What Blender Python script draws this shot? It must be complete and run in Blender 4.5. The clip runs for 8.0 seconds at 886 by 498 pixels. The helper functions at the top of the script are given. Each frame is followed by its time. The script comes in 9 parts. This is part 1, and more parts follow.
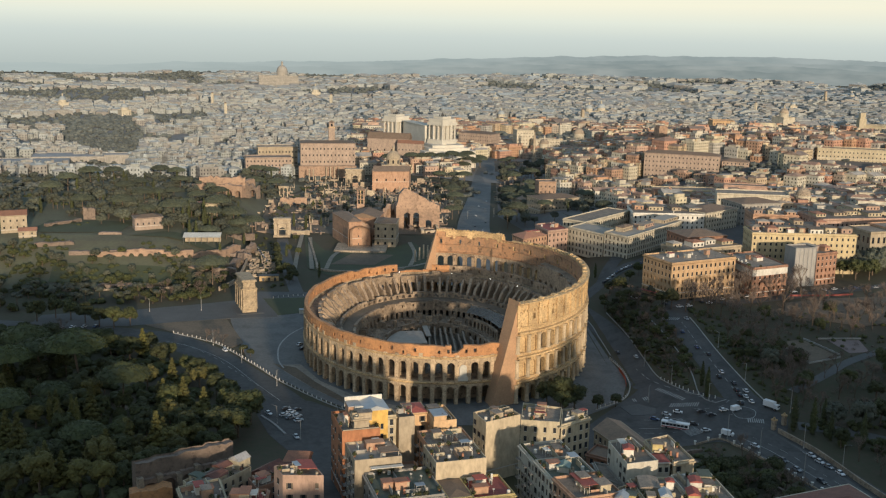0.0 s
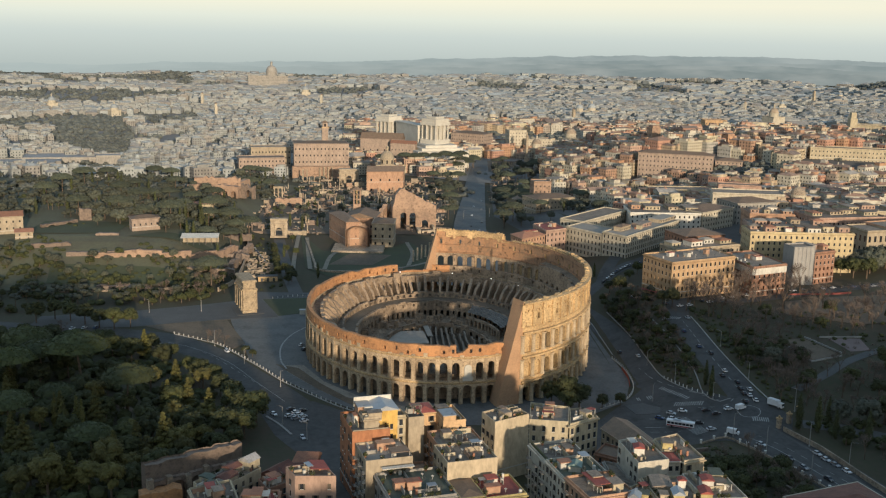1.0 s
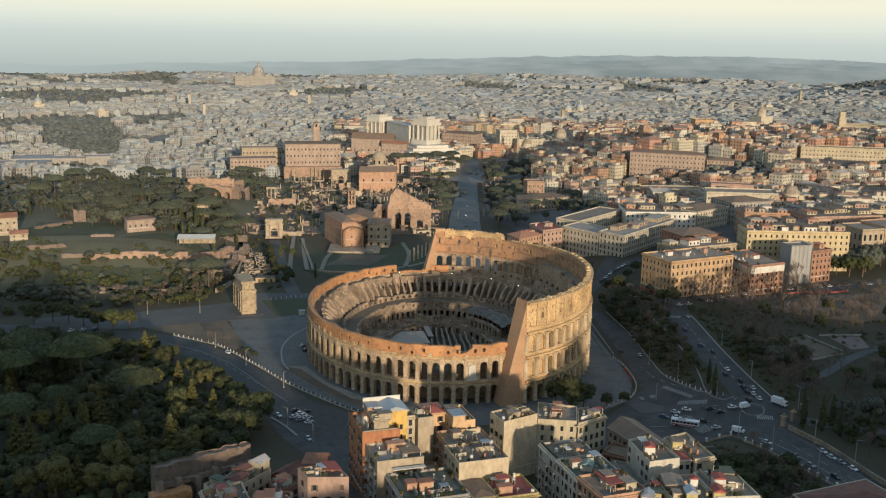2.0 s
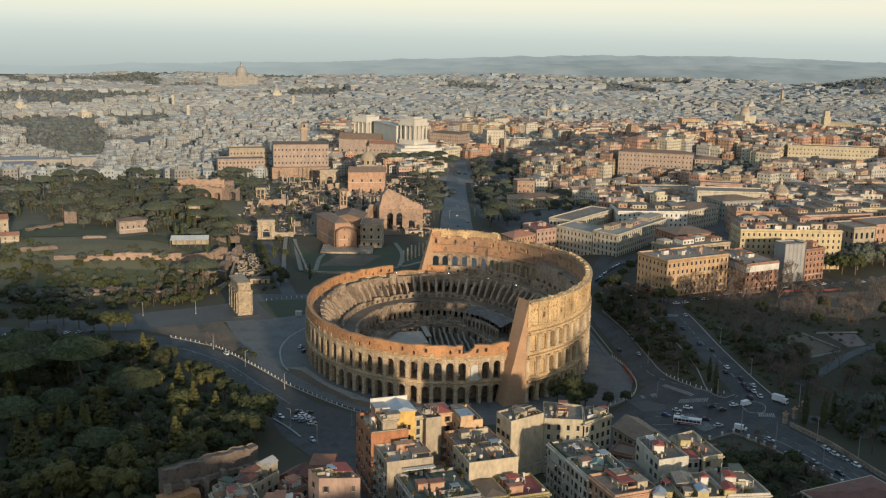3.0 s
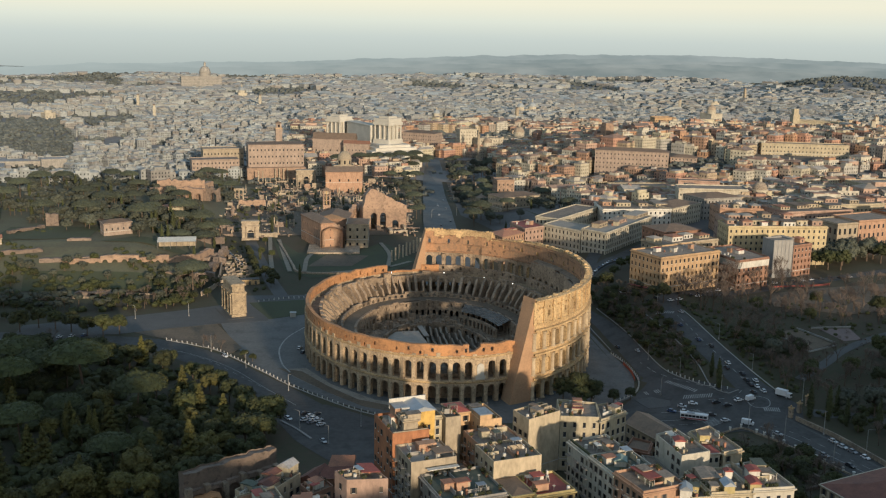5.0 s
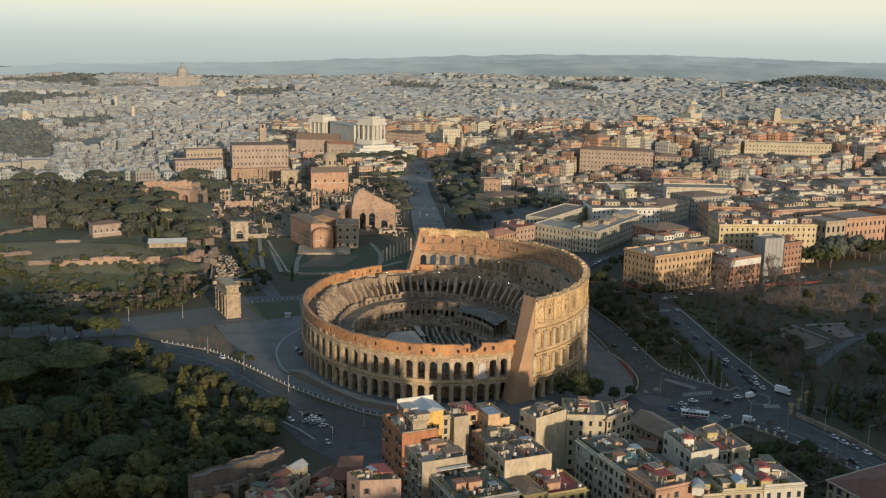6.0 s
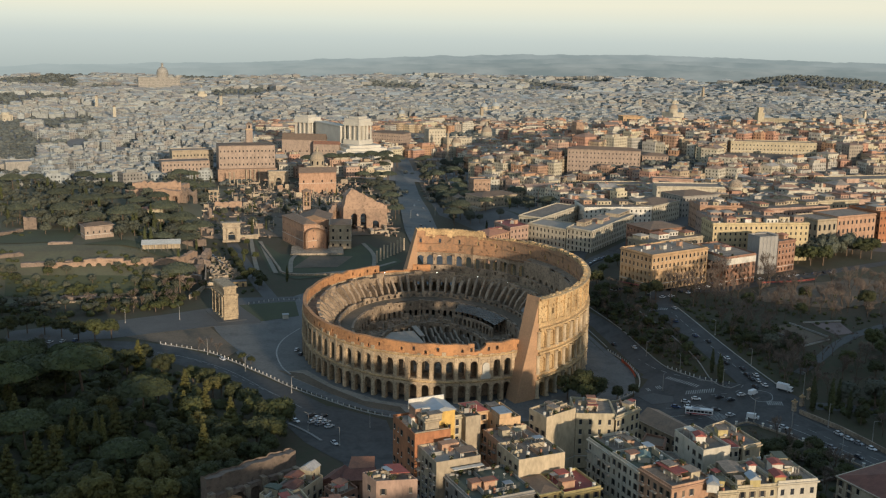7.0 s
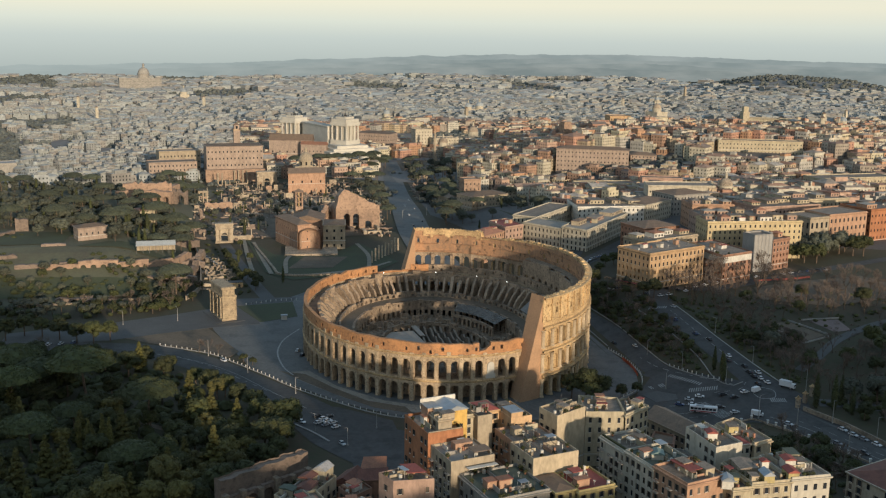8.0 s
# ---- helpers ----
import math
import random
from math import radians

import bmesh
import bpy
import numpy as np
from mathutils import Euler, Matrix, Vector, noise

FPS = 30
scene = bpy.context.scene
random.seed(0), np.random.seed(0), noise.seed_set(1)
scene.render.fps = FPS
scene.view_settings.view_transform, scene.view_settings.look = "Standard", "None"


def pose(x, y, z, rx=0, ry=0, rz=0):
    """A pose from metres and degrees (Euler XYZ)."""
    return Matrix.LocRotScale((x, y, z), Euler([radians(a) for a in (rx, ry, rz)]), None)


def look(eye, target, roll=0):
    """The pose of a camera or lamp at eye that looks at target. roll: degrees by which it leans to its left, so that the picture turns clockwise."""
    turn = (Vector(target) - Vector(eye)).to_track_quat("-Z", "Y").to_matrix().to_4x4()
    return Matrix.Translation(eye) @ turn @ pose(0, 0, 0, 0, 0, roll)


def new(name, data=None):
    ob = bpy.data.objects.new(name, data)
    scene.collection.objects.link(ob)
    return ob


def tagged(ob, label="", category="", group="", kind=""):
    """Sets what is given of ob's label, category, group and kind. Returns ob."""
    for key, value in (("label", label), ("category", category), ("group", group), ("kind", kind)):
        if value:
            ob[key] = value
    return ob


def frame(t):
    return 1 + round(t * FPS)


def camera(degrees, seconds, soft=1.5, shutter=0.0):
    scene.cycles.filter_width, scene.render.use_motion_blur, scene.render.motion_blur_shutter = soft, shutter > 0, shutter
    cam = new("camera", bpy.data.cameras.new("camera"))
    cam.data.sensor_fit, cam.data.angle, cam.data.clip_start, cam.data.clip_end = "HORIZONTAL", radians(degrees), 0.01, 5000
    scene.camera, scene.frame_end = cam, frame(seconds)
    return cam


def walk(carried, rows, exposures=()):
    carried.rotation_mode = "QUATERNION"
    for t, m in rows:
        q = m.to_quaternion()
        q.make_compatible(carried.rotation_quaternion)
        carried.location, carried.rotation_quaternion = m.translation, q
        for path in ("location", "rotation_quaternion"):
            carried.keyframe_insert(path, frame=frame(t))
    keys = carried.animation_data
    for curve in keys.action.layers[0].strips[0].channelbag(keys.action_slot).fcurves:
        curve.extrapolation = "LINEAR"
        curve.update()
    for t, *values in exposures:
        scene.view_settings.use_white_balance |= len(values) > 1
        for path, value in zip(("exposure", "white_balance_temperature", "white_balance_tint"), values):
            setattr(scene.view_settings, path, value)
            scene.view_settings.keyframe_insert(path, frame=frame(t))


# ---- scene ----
cam = camera(46.99, 8.0, soft=1.2)
PATH = [
    (0, look((-18.19, -529.03, 164.96), (-14.40, -431.20, 144.58), 1.29)),
    (0.5, look((-21.95, -528.84, 164.84), (-17.57, -431.03, 144.48), 1.28)),
    (1, look((-25.69, -528.61, 164.72), (-20.72, -430.83, 144.37), 1.27)),
    (1.5, look((-29.72, -528.30, 164.59), (-24.12, -430.55, 144.26), 1.25)),
    (3, look((-42.91, -527.02, 164.23), (-34.73, -429.44, 143.96), 1.15)),
    (3.5, look((-47.70, -526.55, 164.10), (-38.63, -429.04, 143.83), 1.15)),
    (4, look((-52.67, -525.97, 163.94), (-42.64, -428.56, 143.70), 1.13)),
    (4.5, look((-57.79, -525.27, 163.76), (-46.82, -427.96, 143.52), 1.11)),
    (6, look((-73.82, -522.82, 163.18), (-59.54, -425.93, 142.99), 1.04)),
    (6.5, look((-79.33, -521.93, 162.97), (-63.95, -425.19, 142.82), 1.01)),
    (7, look((-84.89, -520.97, 162.78), (-68.56, -424.39, 142.64), 0.99)),
    (7.5, look((-90.23, -520.03, 162.57), (-73.01, -423.60, 142.44), 0.97)),
    (8, look((-95.65, -519.10, 162.33), (-77.41, -422.86, 142.24), 0.92)),
]
walk(cam, PATH, [(0.0, 0.0), (4.0, -0.04), (8.0, -0.1)])

# world and sun: low morning sun, from behind the camera and to its right
SUN_AZ, SUN_EL = radians(15.0), radians(8.8)
world = bpy.data.worlds.new("sky")
scene.world = world
world.use_nodes = True
wn = world.node_tree
sky = wn.nodes.new("ShaderNodeTexSky")
sky.sky_type = "NISHITA"
sky.sun_disc = False
sky.sun_elevation = SUN_EL
sky.sun_rotation = radians(180) - SUN_AZ
sky.air_density, sky.dust_density, sky.ozone_density = 1.0, 2.0, 1.5
wn.links.new(sky.outputs["Color"], wn.nodes["Background"].inputs["Color"])
wn.nodes["Background"].inputs["Strength"].default_value = 0.05
# milky winter haze: grey-blue at the horizon, cream a little above it, pale blue overhead
w_dir, w_sep, w_ramp, w_haze, w_add = [wn.nodes.new(k) for k in ("ShaderNodeTexCoord", "ShaderNodeSeparateXYZ", "ShaderNodeValToRGB", "ShaderNodeBackground", "ShaderNodeAddShader")]
w_map = wn.nodes.new("ShaderNodeMapRange")
w_map.inputs["From Min"].default_value, w_map.inputs["From Max"].default_value = -0.1, 1.0
wn.links.new(w_dir.outputs["Generated"], w_sep.inputs[0])
wn.links.new(w_sep.outputs["Z"], w_map.inputs["Value"])
wn.links.new(w_map.outputs["Result"], w_ramp.inputs["Fac"])
stops = [(-0.1, (0.30, 0.33, 0.33)), (-0.03, (0.46, 0.53, 0.52)), (0.0, (0.60, 0.675, 0.65)), (0.016, (0.73, 0.785, 0.71)), (0.034, (0.85, 0.83, 0.685)), (0.10, (0.58, 0.64, 0.64)), (0.35, (0.27, 0.37, 0.45)), (1.0, (0.18, 0.29, 0.42))]
el = w_ramp.color_ramp.elements
while len(el) < len(stops):
    el.new(0.5)
for e, (z, c) in zip(el, stops):
    e.position, e.color = (z + 0.1) / 1.1, (*c, 1)
wn.links.new(w_ramp.outputs["Color"], w_haze.inputs["Color"])
w_haze.inputs["Strength"].default_value = 0.96
wn.links.new(wn.nodes["Background"].outputs[0], w_add.inputs[0])
wn.links.new(w_haze.outputs[0], w_add.inputs[1])
wn.links.new(w_add.outputs[0], wn.nodes["World Output"].inputs["Surface"])
sun = new("sun", bpy.data.lights.new("sun", "SUN"))
sun.data.energy, sun.data.angle, sun.data.color = 4.65, radians(1.4), (1.0, 0.815, 0.60)
SUN_DIR = Vector((math.sin(SUN_AZ) * math.cos(SUN_EL), -math.cos(SUN_AZ) * math.cos(SUN_EL), math.sin(SUN_EL)))
sun.matrix_world = look(SUN_DIR * 300 + Vector((0, 0, 100)), (0, 0, 100))


# ---- land ----
def sm(a, b, v):
    k = min(1.0, max(0.0, (v - a) / (b - a)))
    return k * k * (3 - 2 * k)


def land(x, y):
    """Height of the ground."""
    opp = 16 * sm(88, 135, x) * sm(-230, 10, y) * (1 - sm(300, 520, y))
    pal = 20 * sm(-128, -190, x) * sm(110, 200, y) * (1 - sm(560, 740, y))
    cel = 8 * (1 - sm(-230, -120, y)) * sm(-400, -60, -abs(x))
    far = -12 * sm(380, 650, y)
    # broad hill with the great palaces
    far += 52 * (1 - sm(0.35, 1.0, math.hypot((x - 520) / 420, (y - 740) / 330)))
    r = math.hypot(x, y + 500)
    hill = sm(3900, 4900, r) * 30 * sm(-0.3, 0.3, x / (y + 600)) if r > 3900 and y > 0 else 0.0
    if y > 1000:
        hill += 20 * sm(1000, 1700, y) * noise.noise((x / 520, y / 520, 21))
    if x > 1200 and 2000 < y < 3500:
        hill += 62 * (1 - sm(0.2, 1.0, math.hypot((x - 1780) / 440, (y - 2750) / 560)))
    # unseen rises added behind the camera to cast shade over the parks
    back = 0.0
    if y < -262:
        for cx, cy, rx, ry, top in ((-114, -412, 150, 92, 88), (252, -368, 185, 92, 86), (400, -380, 120, 92, 60)):
            q = math.hypot((x - cx) / rx, (y - cy) / ry)
            if q < 1:
                back += top * math.cos(q * math.pi / 2) ** 2
        # flat-topped rise, added to shade the near houses' lower floors
        q = math.hypot((x - 42) / 100, (y + 402) / 70)
        if q < 1:
            back += 37 * min(1.0, 1.5 * math.cos(q * math.pi / 2) ** 2)
        # narrow rise, added to shade the trees beside the buttress
        q = math.hypot((x - 146) / 26, (y + 402) / 60)
        if q < 1:
            back += 39 * min(1.0, 1.5 * math.cos(q * math.pi / 2) ** 2)
    return opp + pal + cel + far + hill + back


# ---- materials ----
def mat(name, a, b=None, rough=0.85, scale=0.4, fine=6.0, spread=0.12, bump=0.3, metal=0.0, island=False, stretch=(1, 1, 1), pits=0.0, pit_scale=1.6):
    """Two colours mixed by coarse and fine noise; each object or piece a little lighter or darker."""
    m = bpy.data.materials.new(name)
    m.use_nodes = True
    t = m.node_tree
    N, L = t.nodes.new, t.links.new
    p = t.nodes["Principled BSDF"]
    b = b or tuple(c * 0.7 for c in a)
    tc = N("ShaderNodeTexCoord")
    geo = N("ShaderNodeNewGeometry")
    mp = N("ShaderNodeMapping")
    mp.inputs["Scale"].default_value = stretch
    L(geo.outputs["Position"], mp.inputs["Vector"])
    n1, n2 = N("ShaderNodeTexNoise"), N("ShaderNodeTexNoise")
    for n, s in ((n1, scale), (n2, fine)):
        n.inputs["Scale"].default_value = s
        n.inputs["Detail"].default_value = 5
        n.inputs["Roughness"].default_value = 0.65
        L(mp.outputs["Vector"], n.inputs["Vector"])
    add = N("ShaderNodeMath")
    add.operation = "MULTIPLY_ADD"
    add.inputs[1].default_value = 0.55
    L(n2.outputs["Fac"], add.inputs[0])
    half = N("ShaderNodeMath")
    half.operation = "MULTIPLY"
    half.inputs[1].default_value = 0.55
    L(n1.outputs["Fac"], half.inputs[0])
    L(half.outputs[0], add.inputs[2])
    ramp = N("ShaderNodeValToRGB")
    ramp.color_ramp.elements[0].position, ramp.color_ramp.elements[1].position = 0.40, 0.65
    ramp.color_ramp.elements[0].color, ramp.color_ramp.elements[1].color = (*b, 1), (*a, 1)
    L(add.outputs[0], ramp.inputs["Fac"])
    if island:
        rnd = geo.outputs["Random Per Island"]
    else:
        rnd = N("ShaderNodeObjectInfo").outputs["Random"]
    mr = N("ShaderNodeMapRange")
    mr.inputs["To Min"].default_value, mr.inputs["To Max"].default_value = 1 - spread, 1 + spread
    L(rnd, mr.inputs["Value"])
    hs = N("ShaderNodeHueSaturation")
    L(ramp.outputs["Color"], hs.inputs["Color"])
    L(mr.outputs["Result"], hs.inputs["Value"])
    out = hs.outputs["Color"]
    if pits:
        # weathered holes and missing blocks
        n3, cut, mx = N("ShaderNodeTexNoise"), N("ShaderNodeMapRange"), N("ShaderNodeMix")
        n3.inputs["Scale"].default_value, n3.inputs["Detail"].default_value = pit_scale, 3
        L(mp.outputs["Vector"], n3.inputs["Vector"])
        cut.inputs["From Min"].default_value, cut.inputs["From Max"].default_value = 0.56, 0.66
        cut.inputs["To Max"].default_value = pits
        L(n3.outputs["Fac"], cut.inputs["Value"])
        mx.data_type = "RGBA"
        mx.inputs["B"].default_value = (*(c * 0.25 for c in b), 1)
        L(cut.outputs["Result"], mx.inputs["Factor"])
        L(out, mx.inputs["A"])
        out = mx.outputs["Result"]
    L(out, p.inputs["Base Color"])
    p.inputs["Roughness"].default_value = rough
    p.inputs["Metallic"].default_value = metal
    if bump:
        bp = N("ShaderNodeBump")
        bp.inputs["Strength"].default_value = bump
        bp.inputs["Distance"].default_value = 0.2
        L(n2.outputs["Fac"], bp.inputs["Height"])
        L(bp.outputs["Normal"], p.inputs["Normal"])
    return m


def palette(name, colours, rough=0.85, island=True, grime=0.35):
    """One of several plaster or tile colours for each piece, with weathering."""
    m = bpy.data.materials.new(name)
    m.use_nodes = True
    t = m.node_tree
    N, L = t.nodes.new, t.links.new
    p = t.nodes["Principled BSDF"]
    geo = N("ShaderNodeNewGeometry")
    rnd = geo.outputs["Random Per Island"] if island else N("ShaderNodeObjectInfo").outputs["Random"]
    ramp = N("ShaderNodeValToRGB")
    ramp.color_ramp.interpolation = "CONSTANT"
    e = ramp.color_ramp.elements
    while len(e) < len(colours):
        e.new(0.5)
    for i, c in enumerate(colours):
        e[i].position, e[i].color = i / len(colours), (*c, 1)
    L(rnd, ramp.inputs["Fac"])
    n1 = N("ShaderNodeTexNoise")
    n1.inputs["Scale"].default_value, n1.inputs["Detail"].default_value = 0.25, 6
    L(geo.outputs["Position"], n1.inputs["Vector"])
    mr = N("ShaderNodeMapRange")
    mr.inputs["From Min"].default_value, mr.inputs["From Max"].default_value = 0.3, 0.7
    mr.inputs["To Min"].default_value, mr.inputs["To Max"].default_value = 1 - grime, 1.1
    L(n1.outputs["Fac"], mr.inputs["Value"])
    hs = N("ShaderNodeHueSaturation")
    L(ramp.outputs["Color"], hs.inputs["Color"])
    L(mr.outputs["Result"], hs.inputs["Value"])
    L(hs.outputs["Color"], p.inputs["Base Color"])
    p.inputs["Roughness"].default_value = rough
    return m


M_RING = mat("browned_travertine", (0.49, 0.372, 0.242), (0.225, 0.162, 0.102), scale=0.075, fine=0.8, bump=0.7, spread=0.2, pits=0.5, pit_scale=1.1)
M_PIER = mat("pale_travertine_blocks", (0.49, 0.385, 0.255), (0.26, 0.195, 0.125), scale=0.2, fine=1.2, bump=0.7, spread=0.22, pits=0.45, pit_scale=1.2)
M_TRAV = mat("travertine", (0.60, 0.42, 0.218), (0.30, 0.198, 0.10), scale=0.10, fine=0.9, bump=0.7, spread=0.14, pits=0.6, pit_scale=1.3)
M_BRICK = mat("ancient_brick", (0.50, 0.245, 0.105), (0.27, 0.14, 0.07), scale=0.10, fine=0.9, bump=0.6, spread=0.10, pits=0.35, pit_scale=0.5)
M_OLDBRICK = mat("dusky_old_brick", (0.235, 0.175, 0.135), (0.13, 0.10, 0.08), scale=0.15, fine=0.9, bump=0.6, spread=0.2, pits=0.5, pit_scale=0.5)
M_FORUMBRICK = mat("pale_forum_brick", (0.40, 0.265, 0.18), (0.225, 0.155, 0.112), scale=0.12, fine=0.7, bump=0.6, spread=0.1, pits=0.5, pit_scale=0.35)
M_BUTTRESS = mat("buttress_brick", (0.44, 0.262, 0.148), (0.30, 0.182, 0.105), scale=0.08, fine=1.3, bump=0.3, spread=0.0)
M_RUBBLE = mat("ruined_masonry", (0.37, 0.295, 0.215), (0.16, 0.128, 0.095), scale=0.2, fine=0.9, bump=0.8, spread=0.2, pits=0.6, pit_scale=0.8)
M_ARENA = mat("arena_boards", (0.36, 0.32, 0.27), (0.27, 0.24, 0.2), scale=0.3, fine=3)
M_MARBLE = mat("white_marble", (0.52, 0.49, 0.42), (0.41, 0.38, 0.32), scale=0.08, fine=0.9, bump=0.1)
M_ARCHSTONE = mat("stained_marble", (0.45, 0.35, 0.225), (0.19, 0.145, 0.098), scale=0.35, fine=1.6, bump=0.6, spread=0.08, pits=0.5, pit_scale=0.8)
M_GRAVEL = mat("pale_gravel_paving", (0.30, 0.268, 0.222), (0.18, 0.162, 0.137), rough=0.95, scale=0.1, fine=0.9, bump=0.3, spread=0.0, pits=0.3, pit_scale=0.3)
M_OLDMARBLE = mat("weathered_marble", (0.45, 0.37, 0.265), (0.23, 0.18, 0.128), scale=0.3, fine=1.8, bump=0.4)
M_ASPHALT = mat("asphalt", (0.070, 0.069, 0.066), (0.038, 0.0375, 0.036), rough=0.8, scale=0.09, fine=0.5, bump=0.1, spread=0.0, pits=0.35, pit_scale=0.13)
M_SETTS = mat("basalt_setts", (0.135, 0.139, 0.134), (0.078, 0.081, 0.078), rough=0.75, scale=0.06, fine=0.7, bump=0.25, spread=0.0, pits=0.25, pit_scale=0.1)
M_PAVE = mat("pavement_slabs", (0.098, 0.098, 0.095), (0.066, 0.066, 0.064), rough=0.85, scale=0.08, fine=1.4, bump=0.2, spread=0.0)
M_POST = mat("pale_stone_post", (0.62, 0.60, 0.55), (0.5, 0.48, 0.43), scale=0.5, fine=3)
M_KERB = mat("kerb_stone", (0.33, 0.32, 0.30), (0.24, 0.23, 0.21), scale=0.3, fine=2)
M_PAINT = mat("road_paint", (0.38, 0.38, 0.36), (0.14, 0.14, 0.135), rough=0.7, scale=0.6, fine=3, bump=0)
M_GROUND = mat("grass_and_earth", (0.048, 0.050, 0.024), (0.072, 0.052, 0.034), rough=0.95, scale=0.02, fine=0.35, bump=0.4, spread=0.0)
M_LAWN = mat("lawn", (0.062, 0.075, 0.036), (0.050, 0.055, 0.032), rough=0.95, scale=0.05, fine=0.9, bump=0.3, spread=0.0)
M_EARTH = mat("bare_earth", (0.16, 0.122, 0.085), (0.088, 0.070, 0.048), rough=0.95, scale=0.06, fine=0.8, bump=0.4, spread=0.0)
M_PALEPATH = mat("pale_gravel", (0.27, 0.24, 0.19), (0.18, 0.16, 0.125), rough=0.95, scale=0.2, fine=1.5, bump=0.2, spread=0.0)
M_EXCAVATION = mat("trodden_earth_and_grass", (0.075, 0.062, 0.040), (0.042, 0.046, 0.024), rough=0.95, scale=0.12, fine=0.8, bump=0.4, spread=0.0)
M_CITYGROUND = mat("town_streets", (0.11, 0.105, 0.10), (0.07, 0.068, 0.065), rough=0.9, scale=0.02, fine=0.3, bump=0, spread=0.0)
# paving lightened so that haze seems to fill the far street gaps
M_FARSTREET = mat("haze_paled_paving", (0.21, 0.20, 0.19), (0.15, 0.145, 0.135), rough=0.9, scale=0.01, fine=0.1, bump=0, spread=0.0)
M_COURT = mat("pinkish_court_paving", (0.21, 0.155, 0.14), (0.15, 0.115, 0.105), rough=0.9, scale=0.08, fine=1.2, bump=0.1, spread=0.0)
M_BARK = mat("bark", (0.14, 0.10, 0.07), (0.07, 0.05, 0.035), scale=1, fine=6)
M_PINE = mat("pine_needles", (0.054, 0.066, 0.018), (0.027, 0.034, 0.010), rough=0.8, scale=0.25, fine=1.4, bump=0, spread=0.25)
M_CYPRESS = mat("cypress_leaves", (0.060, 0.068, 0.020), (0.032, 0.038, 0.013), rough=0.8, scale=0.3, fine=1.5, bump=0, spread=0.25)
M_LEAF = mat("evergreen_leaves", (0.052, 0.058, 0.015), (0.026, 0.030, 0.009), rough=0.8, scale=0.3, fine=1.5, bump=0, spread=0.3)
# lighter grey-green that puts haze into the hill trees' leaves
M_SILVER = mat("haze_greyed_tree_leaves", (0.080, 0.084, 0.056), (0.046, 0.050, 0.033), rough=0.7, scale=0.3, fine=1.5, bump=0, spread=0.3)
# grass colour paled: haze over the old hill is painted in
M_HAZEGRASS = mat("haze_lifted_grass", (0.115, 0.118, 0.070), (0.085, 0.075, 0.052), rough=0.95, scale=0.03, fine=0.5, bump=0.3, spread=0.0)
# golden copy of the cypress green: sunlight painted into the park crowns
M_GOLDLEAF = mat("sun_gilded_conifer_leaves", (0.098, 0.092, 0.020), (0.048, 0.047, 0.012), rough=0.8, scale=0.3, fine=1.5, bump=0, spread=0.25)
# copy of the pine needles, greyed in place of distance haze
M_HILLPINE = mat("haze_greyed_pine_needles", (0.076, 0.086, 0.052), (0.042, 0.049, 0.030), rough=0.8, scale=0.25, fine=1.4, bump=0, spread=0.25)
M_SHEET = mat("grey_scaffold_sheeting", (0.33, 0.315, 0.29), (0.24, 0.23, 0.215), scale=0.2, fine=1.4, bump=0.2, stretch=(1, 1, 0.3))
# oak leaf tone greyed and lifted to stand in for haze
M_HAZYOAK = mat("haze_greyed_oak_leaves", (0.078, 0.084, 0.058), (0.042, 0.047, 0.033), rough=0.75, scale=0.06, fine=1.2, bump=0, spread=0.3)
M_OLIVE = mat("autumn_leaves", (0.110, 0.098, 0.024), (0.058, 0.053, 0.015), rough=0.85, scale=0.3, fine=1.5, bump=0, spread=0.3)
M_TWIG = mat("bare_twigs", (0.165, 0.125, 0.10), (0.10, 0.076, 0.062), rough=0.9, scale=0.5, fine=2, bump=0, spread=0.2)
M_GLASS = mat("window_glass", (0.030, 0.034, 0.040), (0.02, 0.022, 0.026), rough=0.12, scale=0.2, fine=1, bump=0, spread=0.5)
M_FRAME = mat("window_frame_paint", (0.55, 0.52, 0.46), (0.40, 0.37, 0.32), rough=0.6, bump=0)
M_SHUTTER = mat("wooden_shutter", (0.13, 0.10, 0.07), (0.08, 0.065, 0.05), rough=0.7, bump=0, spread=0.4)
M_TILE = mat("terracotta_tiles", (0.36, 0.17, 0.10), (0.22, 0.11, 0.075), scale=0.3, fine=1.8, bump=0.6, spread=0.25)
M_TILEDARK = mat("old_brown_tiles", (0.22, 0.15, 0.10), (0.13, 0.095, 0.07), scale=0.3, fine=1.8, bump=0.6, spread=0.2)
M_TERRACE = mat("terrace_paving", (0.27, 0.215, 0.165), (0.12, 0.10, 0.08), scale=0.25, fine=1.5, bump=0.2, spread=0.25)
M_REDROOF = mat("red_terrace_roof", (0.34, 0.09, 0.07), (0.22, 0.06, 0.05), scale=0.3, fine=2, bump=0.3)
M_OLDRED = mat("old_red_tiles", (0.20, 0.085, 0.06), (0.11, 0.05, 0.038), scale=0.4, fine=4, bump=0.5)
M_SEAFOAM = mat("pale_copper_roof", (0.22, 0.30, 0.27), (0.14, 0.20, 0.18), scale=0.4, fine=3, bump=0.2)
M_DARKDOOR = mat("dark_painted_wood", (0.07, 0.055, 0.045), (0.04, 0.033, 0.03), scale=1.5, fine=9, bump=0.2)
M_GREENROOF = mat("green_felt_roof", (0.105, 0.125, 0.095), (0.06, 0.07, 0.055), scale=0.3, fine=2, bump=0.2)
M_PALEROOF = mat("pale_sheet_roof", (0.36, 0.35, 0.34), (0.20, 0.195, 0.185), rough=0.7, scale=0.1, fine=0.8, bump=0.1)
